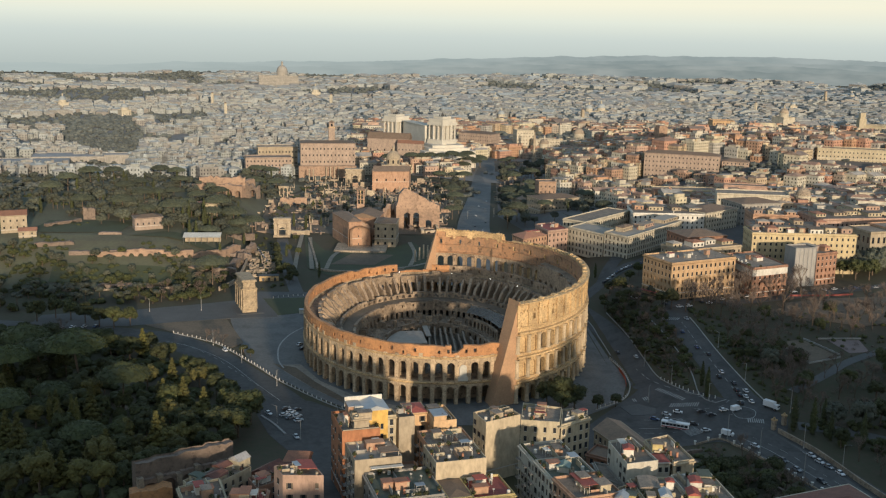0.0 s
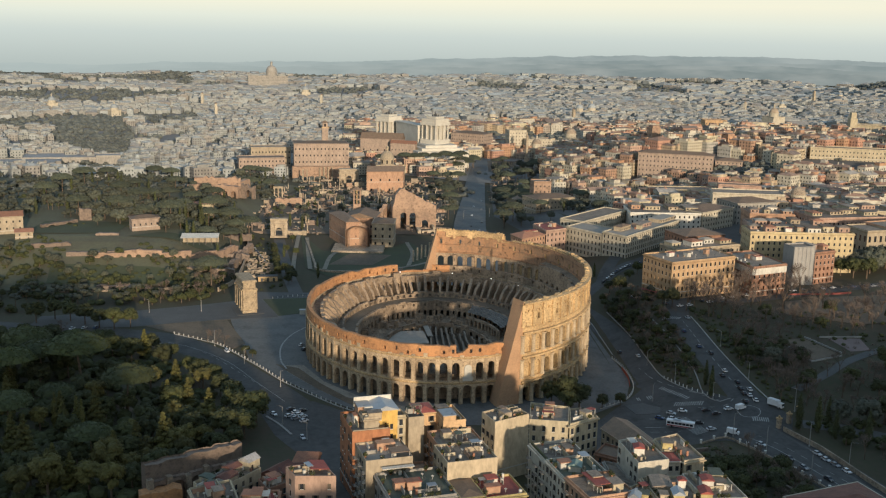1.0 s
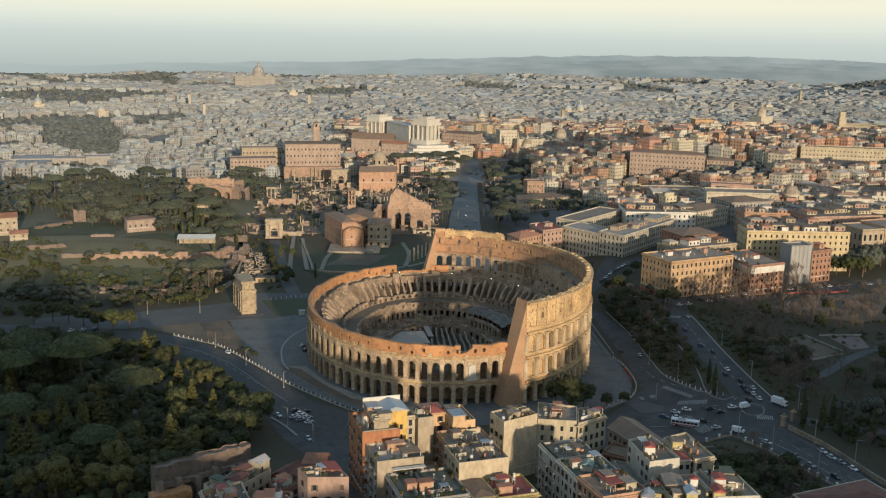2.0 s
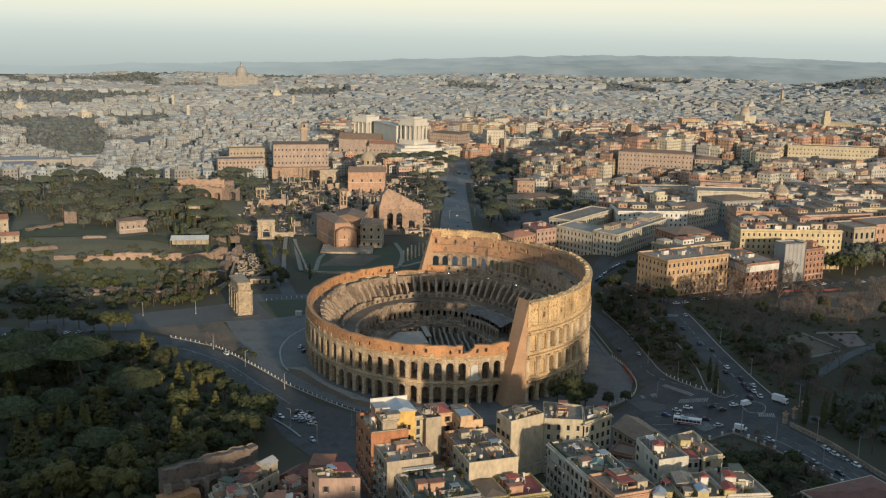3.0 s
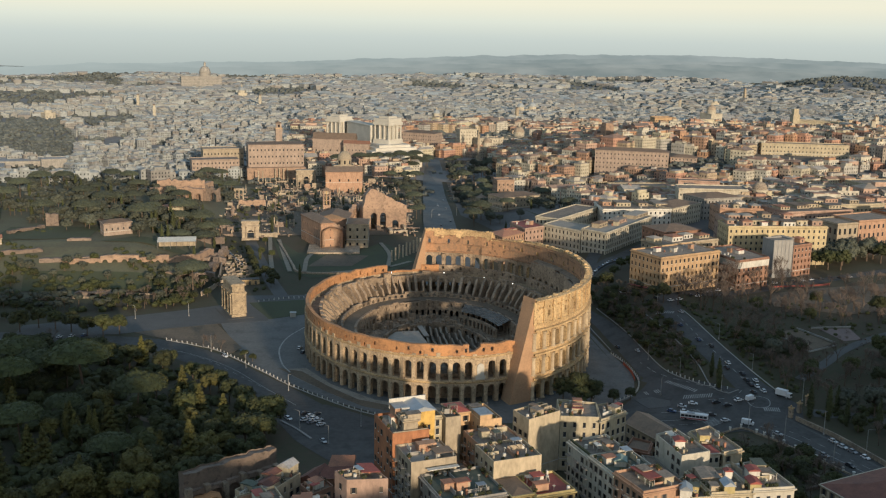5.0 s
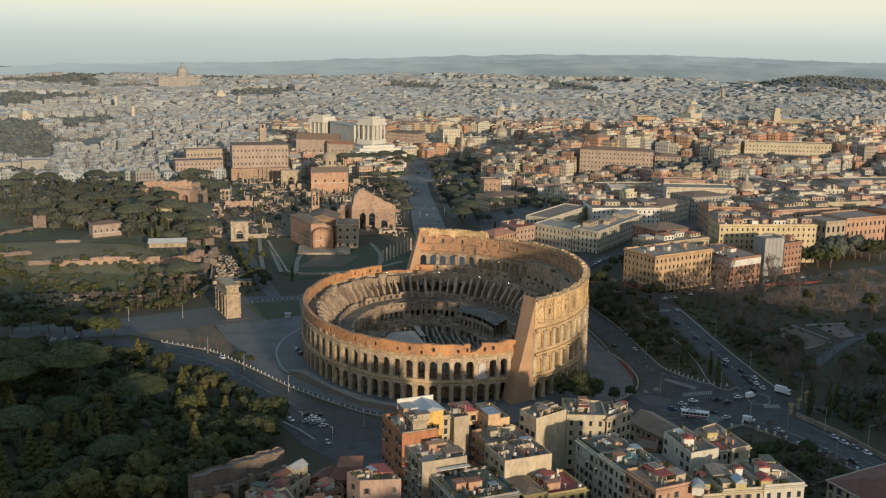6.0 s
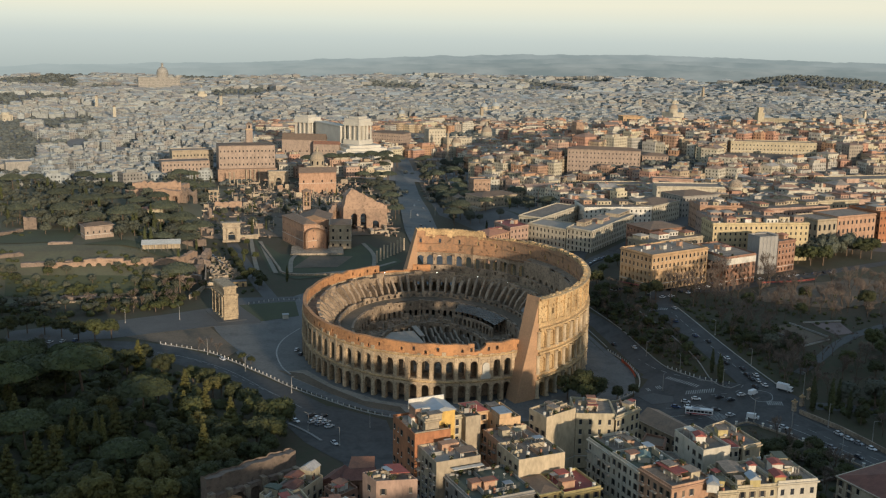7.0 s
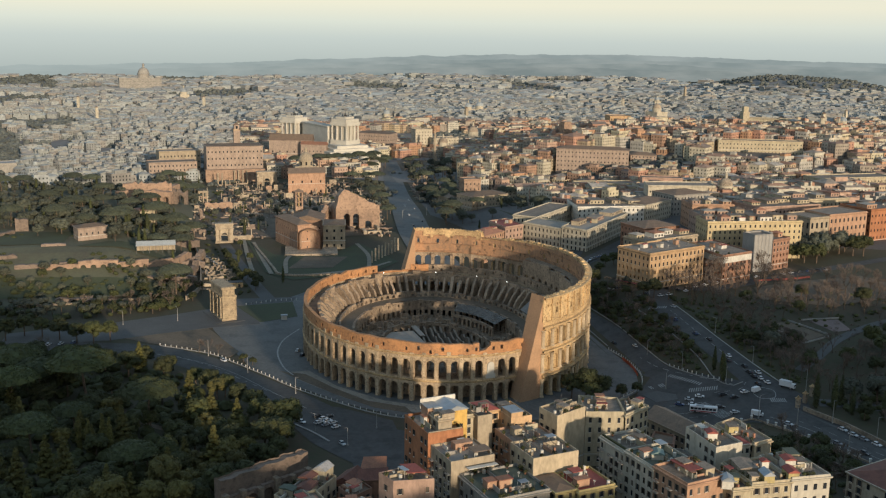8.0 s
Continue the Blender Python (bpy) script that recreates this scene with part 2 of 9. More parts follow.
M_LEAD = mat("lead_sheet", (0.30, 0.33, 0.34), (0.22, 0.24, 0.25), rough=0.7, scale=0.3, fine=1.2, bump=0.1)
M_GREYMETAL = mat("zinc_sheet", (0.36, 0.39, 0.42), (0.27, 0.29, 0.31), rough=0.45, metal=0.6, bump=0.1)
M_WHITE = mat("white_plaster", (0.62, 0.59, 0.52), (0.43, 0.40, 0.34), scale=0.16, fine=0.8, bump=0.15, stretch=(1, 1, 0.55))
M_METAL = mat("dark_metal", (0.10, 0.10, 0.10), (0.07, 0.07, 0.07), rough=0.5, metal=0.7, bump=0)
M_TYRE = mat("tyre_rubber", (0.02, 0.02, 0.02), rough=0.9, bump=0)
M_LAMPGLASS = mat("headlight_glass", (0.8, 0.8, 0.75), rough=0.1, bump=0)
M_TAIL = mat("tail_light_red", (0.5, 0.03, 0.02), rough=0.2, bump=0)
M_ORANGEFENCE = mat("orange_barrier_mesh", (0.55, 0.12, 0.06), (0.40, 0.09, 0.05), rough=0.7, bump=0)
# cooler, flatter copy of the town colours: distance haze painted into the walls
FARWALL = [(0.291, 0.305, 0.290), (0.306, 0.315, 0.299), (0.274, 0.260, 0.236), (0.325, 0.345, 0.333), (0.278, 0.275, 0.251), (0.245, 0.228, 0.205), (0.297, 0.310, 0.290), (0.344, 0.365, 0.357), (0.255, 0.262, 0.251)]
M_FARWALL = palette("far_town_hazed_plaster", FARWALL)
CITY = [(0.482, 0.432, 0.324), (0.491, 0.462, 0.385), (0.430, 0.255, 0.155), (0.490, 0.451, 0.362), (0.443, 0.343, 0.235), (0.365, 0.232, 0.159), (0.482, 0.393, 0.265), (0.504, 0.470, 0.382), (0.454, 0.312, 0.235), (0.405, 0.382, 0.333), (0.440, 0.250, 0.175), (0.317, 0.273, 0.222), (0.500, 0.442, 0.306)]
M_CITYWALL = palette("town_plaster", CITY)
# lightened grey roofs, to lower contrast as haze would
M_FARROOF = palette("far_town_hazed_roofs", [(0.335, 0.325, 0.301), (0.316, 0.320, 0.301), (0.358, 0.345, 0.315), (0.344, 0.370, 0.364), (0.321, 0.300, 0.272), (0.409, 0.440, 0.432)], rough=0.95)
M_CITYROOF = palette("town_roofs", [(0.315, 0.200, 0.145), (0.255, 0.178, 0.138), (0.345, 0.235, 0.175), (0.304, 0.262, 0.220), (0.40, 0.365, 0.32), (0.245, 0.188, 0.155), (0.325, 0.190, 0.130)], rough=0.95)


def plaster(name, c, k=0.62):
    """Old lime plaster with streaks that run down."""
    return mat(name, c, tuple(v * k for v in c), scale=0.22, fine=0.9, bump=0.2, spread=0.03, stretch=(1, 1, 0.45), pits=0.22, pit_scale=0.35)


# ---- mesh tools ----
class Shape:
    """Vertices and faces of one mesh, each face with a material slot."""

    def __init__(self):
        self.v, self.f, self.m = [], [], []

    def quad(self, a, b, c, d, m=0):
        n = len(self.v)
        self.v += [a, b, c, d]
        self.f.append((n, n + 1, n + 2, n + 3))
        self.m.append(m)

    def tri(self, a, b, c, m=0):
        n = len(self.v)
        self.v += [a, b, c]
        self.f.append((n, n + 1, n + 2))
        self.m.append(m)

    def poly(self, pts, m=0):
        n = len(self.v)
        self.v += list(pts)
        self.f.append(tuple(range(n, n + len(pts))))
        self.m.append(m)
        return self

    def prism(self, pts, z0, z1, m=0, top=True, bottom=False, mt=None):
        """Upright prism over a counter-clockwise outline; joined vertices."""
        n, k = len(self.v), len(pts)
        self.v += [(p[0], p[1], z0) for p in pts] + [(p[0], p[1], z1) for p in pts]
        for i in range(k):
            j = (i + 1) % k
            self.f.append((n + i, n + j, n + k + j, n + k + i))
            self.m.append(m)
        if top:
            self.f.append(tuple(range(n + k, n + 2 * k)))
            self.m.append(m if mt is None else mt)
        if bottom:
            self.f.append(tuple(range(n + k - 1, n - 1, -1)))
            self.m.append(m)
        return self

    def box(self, x, y, z, w, d, hh, rz=0.0, m=0):
        """Box standing on z, centred on x, y."""
        c, s = math.cos(rz), math.sin(rz)
        pts = [(x + c * u - s * v, y + s * u + c * v) for u, v in ((-w / 2, -d / 2), (w / 2, -d / 2), (w / 2, d / 2), (-w / 2, d / 2))]
        return self.prism(pts, z, z + hh, m, True, True)

    def tube(self, p, q, r0, r1, n=6, m=0):
        p, q = Vector(p), Vector(q)
        w = (q - p).normalized()
        u = w.orthogonal().normalized()
        s = w.cross(u)
        k = len(self.v)
        for c, r in ((p, r0), (q, r1)):
            for i in range(n):
                a = 2 * math.pi * i / n
                self.v.append(tuple(c + u * (r * math.cos(a)) + s * (r * math.sin(a))))
        for i in range(n):
            j = (i + 1) % n
            self.f.append((k + i, k + j, k + n + j, k + n + i))
            self.m.append(m)
        self.f.append(tuple(range(k + n, k + 2 * n)))
        self.m.append(m)
        return self

    def lathe(self, x, y, prof, n=16, m=0):
        """Profile of (radius, z) turned about the upright axis at x, y."""
        k = len(self.v)
        for r, z in prof:
            for i in range(n):
                a = 2 * math.pi * i / n
                self.v.append((x + r * math.cos(a), y + r * math.sin(a), z))
        for j in range(len(prof) - 1):
            for i in range(n):
                i2 = (i + 1) % n
                self.f.append((k + j * n + i, k + j * n + i2, k + (j + 1) * n + i2, k + (j + 1) * n + i))
                self.m.append(m)
        return self

    def mesh(self, name, mats):
        me = bpy.data.meshes.new(name)
        me.from_pydata(self.v, [], self.f)
        for q in (mats if isinstance(mats, (list, tuple)) else [mats]):
            me.materials.append(q)
        if any(self.m):
            me.polygons.foreach_set("material_index", self.m)
        me.update()
        return me


def part(name, shape, mats, parent=None, label=""):
    me = shape if isinstance(shape, bpy.types.Mesh) else shape.mesh(name, mats)
    ob = new(name, me)
    if parent is not None:
        ob.parent = parent
    return tagged(ob, label)


def thing(name, label, category, group="", kind="", at=(0, 0, 0), rz=0.0):
    ob = new(name)
    ob.empty_display_size = 0.5
    ob.location = at
    ob.rotation_euler = (0, 0, rz)
    return tagged(ob, label, category, group, kind)


def rot(p, a):
    c, s = math.cos(a), math.sin(a)
    return (c * p[0] - s * p[1], s * p[0] + c * p[1])


def curve(pts, step=4.0):
    """Smooth line through the points."""
    P = [Vector(p) for p in pts]
    P = [P[0] * 2 - P[1]] + P + [P[-1] * 2 - P[-2]]
    out = []
    for i in range(1, len(P) - 2):
        n = max(1, int((P[i + 1] - P[i]).length / step))
        for k in range(n):
            t = k / n
            a, b, c, d = P[i - 1], P[i], P[i + 1], P[i + 2]
            out.append(0.5 * (2 * b + (c - a) * t + (2 * a - 5 * b + 4 * c - d) * t * t + (3 * b - a - 3 * c + d) * t ** 3))
    out.append(P[-2])
    return out


def lump(S, c, r, flat=1.0, seed=0, m=0):
    """Uneven closed core of a leaf clump."""
    n = len(S.v)
    for p in ICO_V:
        k = r * (0.82 + 0.34 * noise.noise((p[0] * 1.7 + seed, p[1] * 1.7, p[2] * 1.7 + c[0])))
        S.v.append((c[0] + p[0] * k, c[1] + p[1] * k, c[2] + p[2] * k * flat))
    for f in ICO_F:
        S.f.append(tuple(n + i for i in f))
        S.m.append(m)


_bm = bmesh.new()
bmesh.ops.create_icosphere(_bm, subdivisions=2, radius=1.0)
ICO_V = [tuple(v.co) for v in _bm.verts]
ICO_F = [tuple(v.index for v in f.verts) for f in _bm.faces]
_bm.free()


def leaves(S, c, r, n, size, rng, flat=1.0):
    """Clump of small leaf faces on and in a ball."""
    for _ in range(n):
        d = Vector((rng.gauss(0, 1), rng.gauss(0, 1), rng.gauss(0, 1)))
        d.normalize()
        k = rng.uniform(0.55, 1.05)
        p = Vector(c) + Vector((d.x * r * k, d.y * r * k, d.z * r * k * flat))
        nrm = (d + Vector((rng.uniform(-.6, .6), rng.uniform(-.6, .6), rng.uniform(-.2, .8)))).normalized()
        u = nrm.orthogonal().normalized()
        u.rotate(Matrix.Rotation(rng.uniform(0, 6.3), 3, nrm))
        v = nrm.cross(u)
        s = size * rng.uniform(0.6, 1.3)
        S.tri(tuple(p + u * s), tuple(p - u * s * 0.5 + v * s * 0.85), tuple(p - u * s * 0.5 - v * s * 0.85))


# ---- ground, roads, pavements ----
def grid_axis(stops):
    out = []
    for a, b, st in stops:
        out += list(np.arange(a, b, st))
    return out + [stops[-1][1]]


gx = grid_axis([(-4900, -1500, 170), (-1500, -420, 60), (-420, 420, 7), (420, 1500, 60), (1500, 4900, 170)])
gy = grid_axis([(-2500, -420, 130), (-420, 640, 7), (640, 1500, 60), (1500, 4900, 120)])
S = Shape()
S.v = [(x, y, land(x, y)) for y in gy for x in gx]
nx = len(gx)
S.f = [(j * nx + i, j * nx + i + 1, (j + 1) * nx + i + 1, (j + 1) * nx + i) for j in range(len(gy) - 1) for i in range(nx - 1)]
# the arena's sunken cellars lie open
S.f = [f for f in S.f if math.hypot(sum(S.v[i][0] for i in f) / 4 / 36, sum(S.v[i][1] for i in f) / 4 / 52) > 1]
S.m = [0] * len(S.f)
ground = part("ground", S, M_GROUND)
for q in ground.data.polygons:
    q.use_smooth = True
tagged(ground, "rough winter grass and bare earth over low hills", "ground", kind="structure")


def ribbon(name, pts, width, mats, lift, label, category="road", wide=None, step=4.0, kerb=0.0, cross=6):
    """A strip along a smooth line that follows the ground; kerb gives it upright edges."""
    line = curve([(p[0], p[1], 0) for p in pts], step)
    S = Shape()
    n = len(line)
    rows_ = []
    for i, p in enumerate(line):
        t = line[min(i + 1, n - 1)] - line[max(i - 1, 0)]
        t.normalize()
        s = Vector((t.y, -t.x, 0))
        w = width if wide is None else width + (wide - width) * i / (n - 1)
        rows_.append([p + s * (w * (k / cross - 0.5)) for k in range(cross + 1)])
    for r in rows_:
        for p in r:
            S.v.append((p.x, p.y, land(p.x, p.y) + lift))
    c = cross + 1
    for i in range(n - 1):
        for k in range(cross):
            S.f.append((i * c + k, i * c + k + 1, (i + 1) * c + k + 1, (i + 1) * c + k))
            S.m.append(0)
    if kerb:
        for k in (0, cross):
            for i in range(n - 1):
                a, b = S.v[i * c + k], S.v[(i + 1) * c + k]
                lo = lambda q: (q[0], q[1], q[2] - kerb)
                S.quad(a, b, lo(b), lo(a), 0)
    ob = part(name, S, mats)
    return tagged(ob, label, category, kind="structure")


def patch(name, pts, mats, lift, label, category="pavement", cell=6.0, edge=0.0, hole=None):
    """A flat-lying area inside an outline, following the ground, with an upright edge."""
    bm = bmesh.new()
    line = [Vector((p[0], p[1], 0)) for p in pts]
    bm.faces.new([bm.verts.new(p) for p in line])
    xs, ys = [p.x for p in line], [p.y for p in line]
    for axis, lo, hi in ((0, min(xs), max(xs)), (1, min(ys), max(ys))):
        v = lo + cell
        while v < hi:
            co, no = ((v, 0, 0), (1, 0, 0)) if axis == 0 else ((0, v, 0), (0, 1, 0))
            bmesh.ops.bisect_plane(bm, geom=bm.verts[:] + bm.edges[:] + bm.faces[:], plane_co=co, plane_no=no)
            v += cell
    if hole:
        bmesh.ops.delete(bm, geom=[f for f in bm.faces if math.hypot(f.calc_center_median().x / hole[0], f.calc_center_median().y / hole[1]) < 1], context="FACES")
    bmesh.ops.triangulate(bm, faces=bm.faces[:])
    if edge:
        e = [q for q in bm.edges if q.is_boundary]
        r = bmesh.ops.extrude_edge_only(bm, edges=e)
        low = {q for q in r["geom"] if isinstance(q, bmesh.types.BMVert)}
    else:
        low = set()
    for q in bm.verts:
        q.co.z = land(q.co.x, q.co.y) + lift - (edge if q in low else 0)
    bmesh.ops.recalc_face_normals(bm, faces=bm.faces[:])
    me = bpy.data.meshes.new(name)
    bm.to_mesh(me)
    bm.free()
    me.materials.append(mats)
    return tagged(new(name, me), label, category, kind="structure")


def ellipse(o, n, a0=0.0, a1=360.0):
    """Points on the amphitheatre's plan, o metres inside its outer wall; 0 degrees towards -y, turning to +x."""
    out = []
    for i in range(n + 1):
        a = radians(a0 + (a1 - a0) * i / n)
        out.append(((78 - o) * math.sin(a), -(94 - o) * math.cos(a)))
    return out


# paved square round the amphitheatre
patch("plaza", [(-128, 92), (-118, 45), (-98, -24), (-82, -48), (-58, -79), (-36, -99), (0, -112), (50, -112), (84, -82), (93, -52), (91, -18), (90, 45), (96, 100), (60, 150), (0, 190), (-40, 160), (-80, 110)],
      M_SETTS, 0.10, "dark basalt setts of the square round the amphitheatre", "plaza", edge=0.1, hole=(48, 62))
patch("pavement", [(-230, 30), (-174, 35), (-149, 44.5), (-122, 53), (-93, 58), (-94, 66), (-108, 100), (-72, 108), (-70, 118), (-112, 118), (-123, 95), (-145, 84), (-181, 69), (-230, 56)], M_PAVE, 0.16, "pale worn paving of the wide walkway", "pavement", edge=0.16)
patch("forecourt", [(-79.7, -31.7), (-70, -31), (-58, -56), (-38, -79), (-20, -89), (0, -93), (0, -103), (-22, -98), (-41, -87), (-54.8, -74), (-67, -57), (-77, -42)], M_GRAVEL, 0.128, "pale gravel paving at the foot of the amphitheatre", "pavement", edge=0.1)
patch("lawn", [(-107, 99.5), (-72.5, 106), (-71, 71.5), (-93, 61.5)], M_LAWN, 0.22, "short winter lawn beside the triumphal arch", "lawn", edge=0.2)
patch("earth_island", [(-166, 38), (-149, 44), (-122, 52.5), (-104.5, 5), (-109.5, -4), (-128, 13), (-145, 22.5)], M_EARTH, 0.2, "bare brown earth with sparse grass", "verge", edge=0.2)
# road on the park side
ribbon("road", [(-260, 36), (-200, 26), (-158, 16), (-136, 1), (-118, -18), (-99, -46), (-82, -71), (-66, -97), (-50, -118), (-30, -130), (10, -140), (60, -140), (95, -118), (112, -104)],
       19, M_ASPHALT, 0.14, "grey asphalt road round the square", wide=22)
patch("road", [(-90, -80), (-60, -84), (-38, -104), (-36, -150), (-40, -215), (-56, -215), (-60, -150), (-74, -124)], M_ASPHALT, 0.145, "wide asphalt junction below the park", "road")
patch("traffic_island", [(82, -88), (91, -84.5), (97.5, -92.5), (96, -98.5), (85, -99)], M_PAVE, 0.3, "paved traffic island with a pale kerb", "pavement", cell=4, edge=0.16)
# roads on the hill side
ribbon("road", [(60, 170), (84, 110), (94, 60), (99, 10), (99, -30), (100, -62), (108, -88), (116, -108), (128, -128)], 13, M_ASPHALT, 0.15, "asphalt road curving past the amphitheatre")
ribbon("road", [(180, 130), (150, 60), (134, 15), (132, -28), (133, -70), (134, -100), (136, -120)], 11, M_ASPHALT, 0.16, "asphalt road climbing the hill with traffic", wide=15)
ribbon("road", [(60, -130), (95, -124), (120, -126), (134, -146), (142, -175), (150, -210), (165, -260)], 26, M_ASPHALT, 0.17, "broad asphalt avenue with traffic")
patch("road", [(84, -82), (100, -60), (126, -98), (140, -92), (148, -120), (140, -140), (112, -134), (84, -130), (60, -124), (60, -116)], M_ASPHALT, 0.165, "wide asphalt road junction", "road")
ribbon("road", [(92, 100), (104, 112), (117, 124), (141, 146), (166, 177), (206, 226)], 13, M_ASPHALT, 0.19, "asphalt street climbing past the institute")
ribbon("road", [(38, 180), (41, 330), (53, 470), (65, 600), (80, 760), (99, 921), (108, 1000)], 31, M_SETTS, 0.62, "long straight avenue between the ruins", wide=20)
ribbon("pavement", [(-86, 108), (-100, 180), (-120, 307), (-135, 420)], 9, M_PAVE, 0.2, "old basalt street climbing to the small arch", "pavement")
patch("lawn", [(-103, 320), (-88, 190), (-70, 165), (-10, 185), (10, 215), (-12, 290), (-40, 240), (-80, 250)], M_LAWN, 0.32, "lawns on the temple terrace", "lawn")
patch("town_streets", [(110, 240), (420, 120), (1050, 330), (1050, 660), (90, 660), (70, 420)], M_CITYGROUND, 0.12, "grey paved town streets", "road", cell=9)
patch("forum_ground", [(80, 540), (150, 520), (200, 950), (112, 960)], M_EARTH, 0.68, "dusty earth among the imperial ruins", "ground", cell=10)
patch("town_streets", [(-700, 900), (-150, 870), (160, 680), (460, 640), (900, 640), (2900, 3400), (-1900, 3400)], M_FARSTREET, 0.6, "paved streets of the old town, paled as if by haze", "road", cell=45)


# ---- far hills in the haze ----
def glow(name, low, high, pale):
    """Self-lit distant hills with haze painted into their colours: mottled woods and fields, fading out to the west."""
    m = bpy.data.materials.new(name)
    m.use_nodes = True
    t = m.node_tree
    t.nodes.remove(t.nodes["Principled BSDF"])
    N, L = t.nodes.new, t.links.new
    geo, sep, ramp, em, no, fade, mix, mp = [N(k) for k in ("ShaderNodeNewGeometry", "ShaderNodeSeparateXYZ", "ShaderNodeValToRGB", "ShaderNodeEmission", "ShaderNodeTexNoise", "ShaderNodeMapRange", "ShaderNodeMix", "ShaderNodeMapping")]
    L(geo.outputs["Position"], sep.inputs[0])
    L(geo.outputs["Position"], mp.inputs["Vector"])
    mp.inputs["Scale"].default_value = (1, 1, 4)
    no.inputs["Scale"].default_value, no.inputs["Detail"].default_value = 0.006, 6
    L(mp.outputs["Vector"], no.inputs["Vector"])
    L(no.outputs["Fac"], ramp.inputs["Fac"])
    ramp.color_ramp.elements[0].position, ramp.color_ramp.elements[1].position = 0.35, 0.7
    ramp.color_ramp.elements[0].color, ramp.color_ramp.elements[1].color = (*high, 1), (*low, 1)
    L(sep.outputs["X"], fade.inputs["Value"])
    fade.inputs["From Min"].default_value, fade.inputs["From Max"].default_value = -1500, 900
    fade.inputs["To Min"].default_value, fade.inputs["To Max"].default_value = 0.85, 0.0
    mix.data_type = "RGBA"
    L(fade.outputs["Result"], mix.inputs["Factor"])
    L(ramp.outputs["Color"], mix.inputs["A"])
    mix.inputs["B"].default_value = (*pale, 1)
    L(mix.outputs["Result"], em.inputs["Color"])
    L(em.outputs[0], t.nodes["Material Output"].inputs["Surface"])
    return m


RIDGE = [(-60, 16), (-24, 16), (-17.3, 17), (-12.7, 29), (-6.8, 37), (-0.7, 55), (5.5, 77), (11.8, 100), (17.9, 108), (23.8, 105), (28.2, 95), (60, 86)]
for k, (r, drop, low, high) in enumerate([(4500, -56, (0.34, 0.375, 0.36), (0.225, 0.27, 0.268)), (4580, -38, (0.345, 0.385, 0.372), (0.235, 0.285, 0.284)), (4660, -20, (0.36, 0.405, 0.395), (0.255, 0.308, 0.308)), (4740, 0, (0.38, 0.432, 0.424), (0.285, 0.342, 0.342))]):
    S = Shape()
    az = np.arange(-44, 48, 0.1)
    for a in az:
        up = float(np.interp(a, *zip(*RIDGE)))
        z = up + drop * max(0.2, up / 108) + 9 * noise.noise((a * 0.22, k * 7.0, 0)) + 5 * noise.noise((a * 0.9, k, 3)) + 2.0 * noise.noise((a * 4, k, 8)) + 1.2 * noise.noise((a * 14, k, 5))
        x, y = r * math.sin(radians(a)), -500 + r * math.cos(radians(a))
        S.v += [(x, y, -60), (x, y, z)]
    for i in range(len(az) - 1):
        S.f.append((2 * i, 2 * i + 2, 2 * i + 3, 2 * i + 1))
        S.m.append(0)
    tagged(part("backdrop", S, glow("painted_haze_hill", low, high, (0.46, 0.535, 0.52))), "blue-grey wooded hills, self-lit in painted morning haze", "hills", kind="structure")


# ---- the amphitheatre ----
BAYS = 80


def bay_angle(k):
    """Angle in degrees of the k-th pier of the inner rings."""
    return 4.5 * k + 0.85


def outer_angle(k):
    """Angle in degrees of the k-th pier of the tall outer wall."""
    return 25.8 + 4.5 * (k - 6)


def on_ring(ang, o):
    a = radians(ang)
    return Vector(((78 - o) * math.sin(a), -(94 - o) * math.cos(a), 0))


def ring_bay(S, a0, a1, o, thick, levels, m=0, jag=(0, 0), back=None):
    """One bay of a ring wall. levels: (z0, z1, opening half-width share, sill, crown, arched); the wall is open right through."""
    def P(u, z, d):
        p = on_ring(a0 + (a1 - a0) * u, o + d)
        return (p.x, p.y, z)
    n = 8
    back = m if back is None else back
    for z0, z1, half, sill, crown, arched in levels:
        top0, top1 = z1 + jag[0], z1 + jag[1]
        if (z0, z1) != levels[-1][:2]:
            top0 = top1 = z1
        tz = lambda u: top0 + (top1 - top0) * u
        if not half:
            for d, flip in ((0, 0), (thick, 1)):
                q = [P(0, z0, d), P(1, z0, d), P(1, top1, d), P(0, top0, d)]
                S.quad(*(q[::-1] if flip else q), (back if z0 > 30 or back == m else back + 1) if flip else m)
            continue
        l, r = 0.5 - half, 0.5 + half
        width = (on_ring(a1, o) - on_ring(a0, o)).length
        if arched:
            spring = crown - half * width
            arc = [(0.5 - half * math.cos(math.pi * i / n), spring + half * width * math.sin(math.pi * i / n)) for i in range(n + 1)]
        else:
            arc = [(l, crown), (r, crown)]
        hole = [(l, sill)] + arc + [(r, sill)]
        for d, flip in ((0, 0), (thick, 1)):
            qs = [[(0, z0), (l, z0), (l, tz(l)), (0, top0)], [(r, z0), (1, z0), (1, top1), (r, tz(r))]]
            if sill > z0 + 0.01:
                qs.append([(l, z0), (r, z0), (r, sill), (l, sill)])
            for (u, z), (u2, z2) in zip(arc, arc[1:]):
                qs.append([(u, z), (u2, z2), (u2, tz(u2)), (u, tz(u))])
            for q in qs:
                q = [P(u, z, d) for u, z in q]
                S.quad(*(q[::-1] if flip else q), (back if z0 > 30 or back == m else back + 1) if flip else m)
        for (u, z), (u2, z2) in zip(hole, hole[1:]):
            S.quad(P(u, z, 0), P(u, z, thick), P(u2, z2, thick), P(u2, z2, 0), m)
        if sill > z0 + 0.01:
            S.quad(P(l, sill, 0), P(r, sill, 0), P(r, sill, thick), P(l, sill, thick), m)
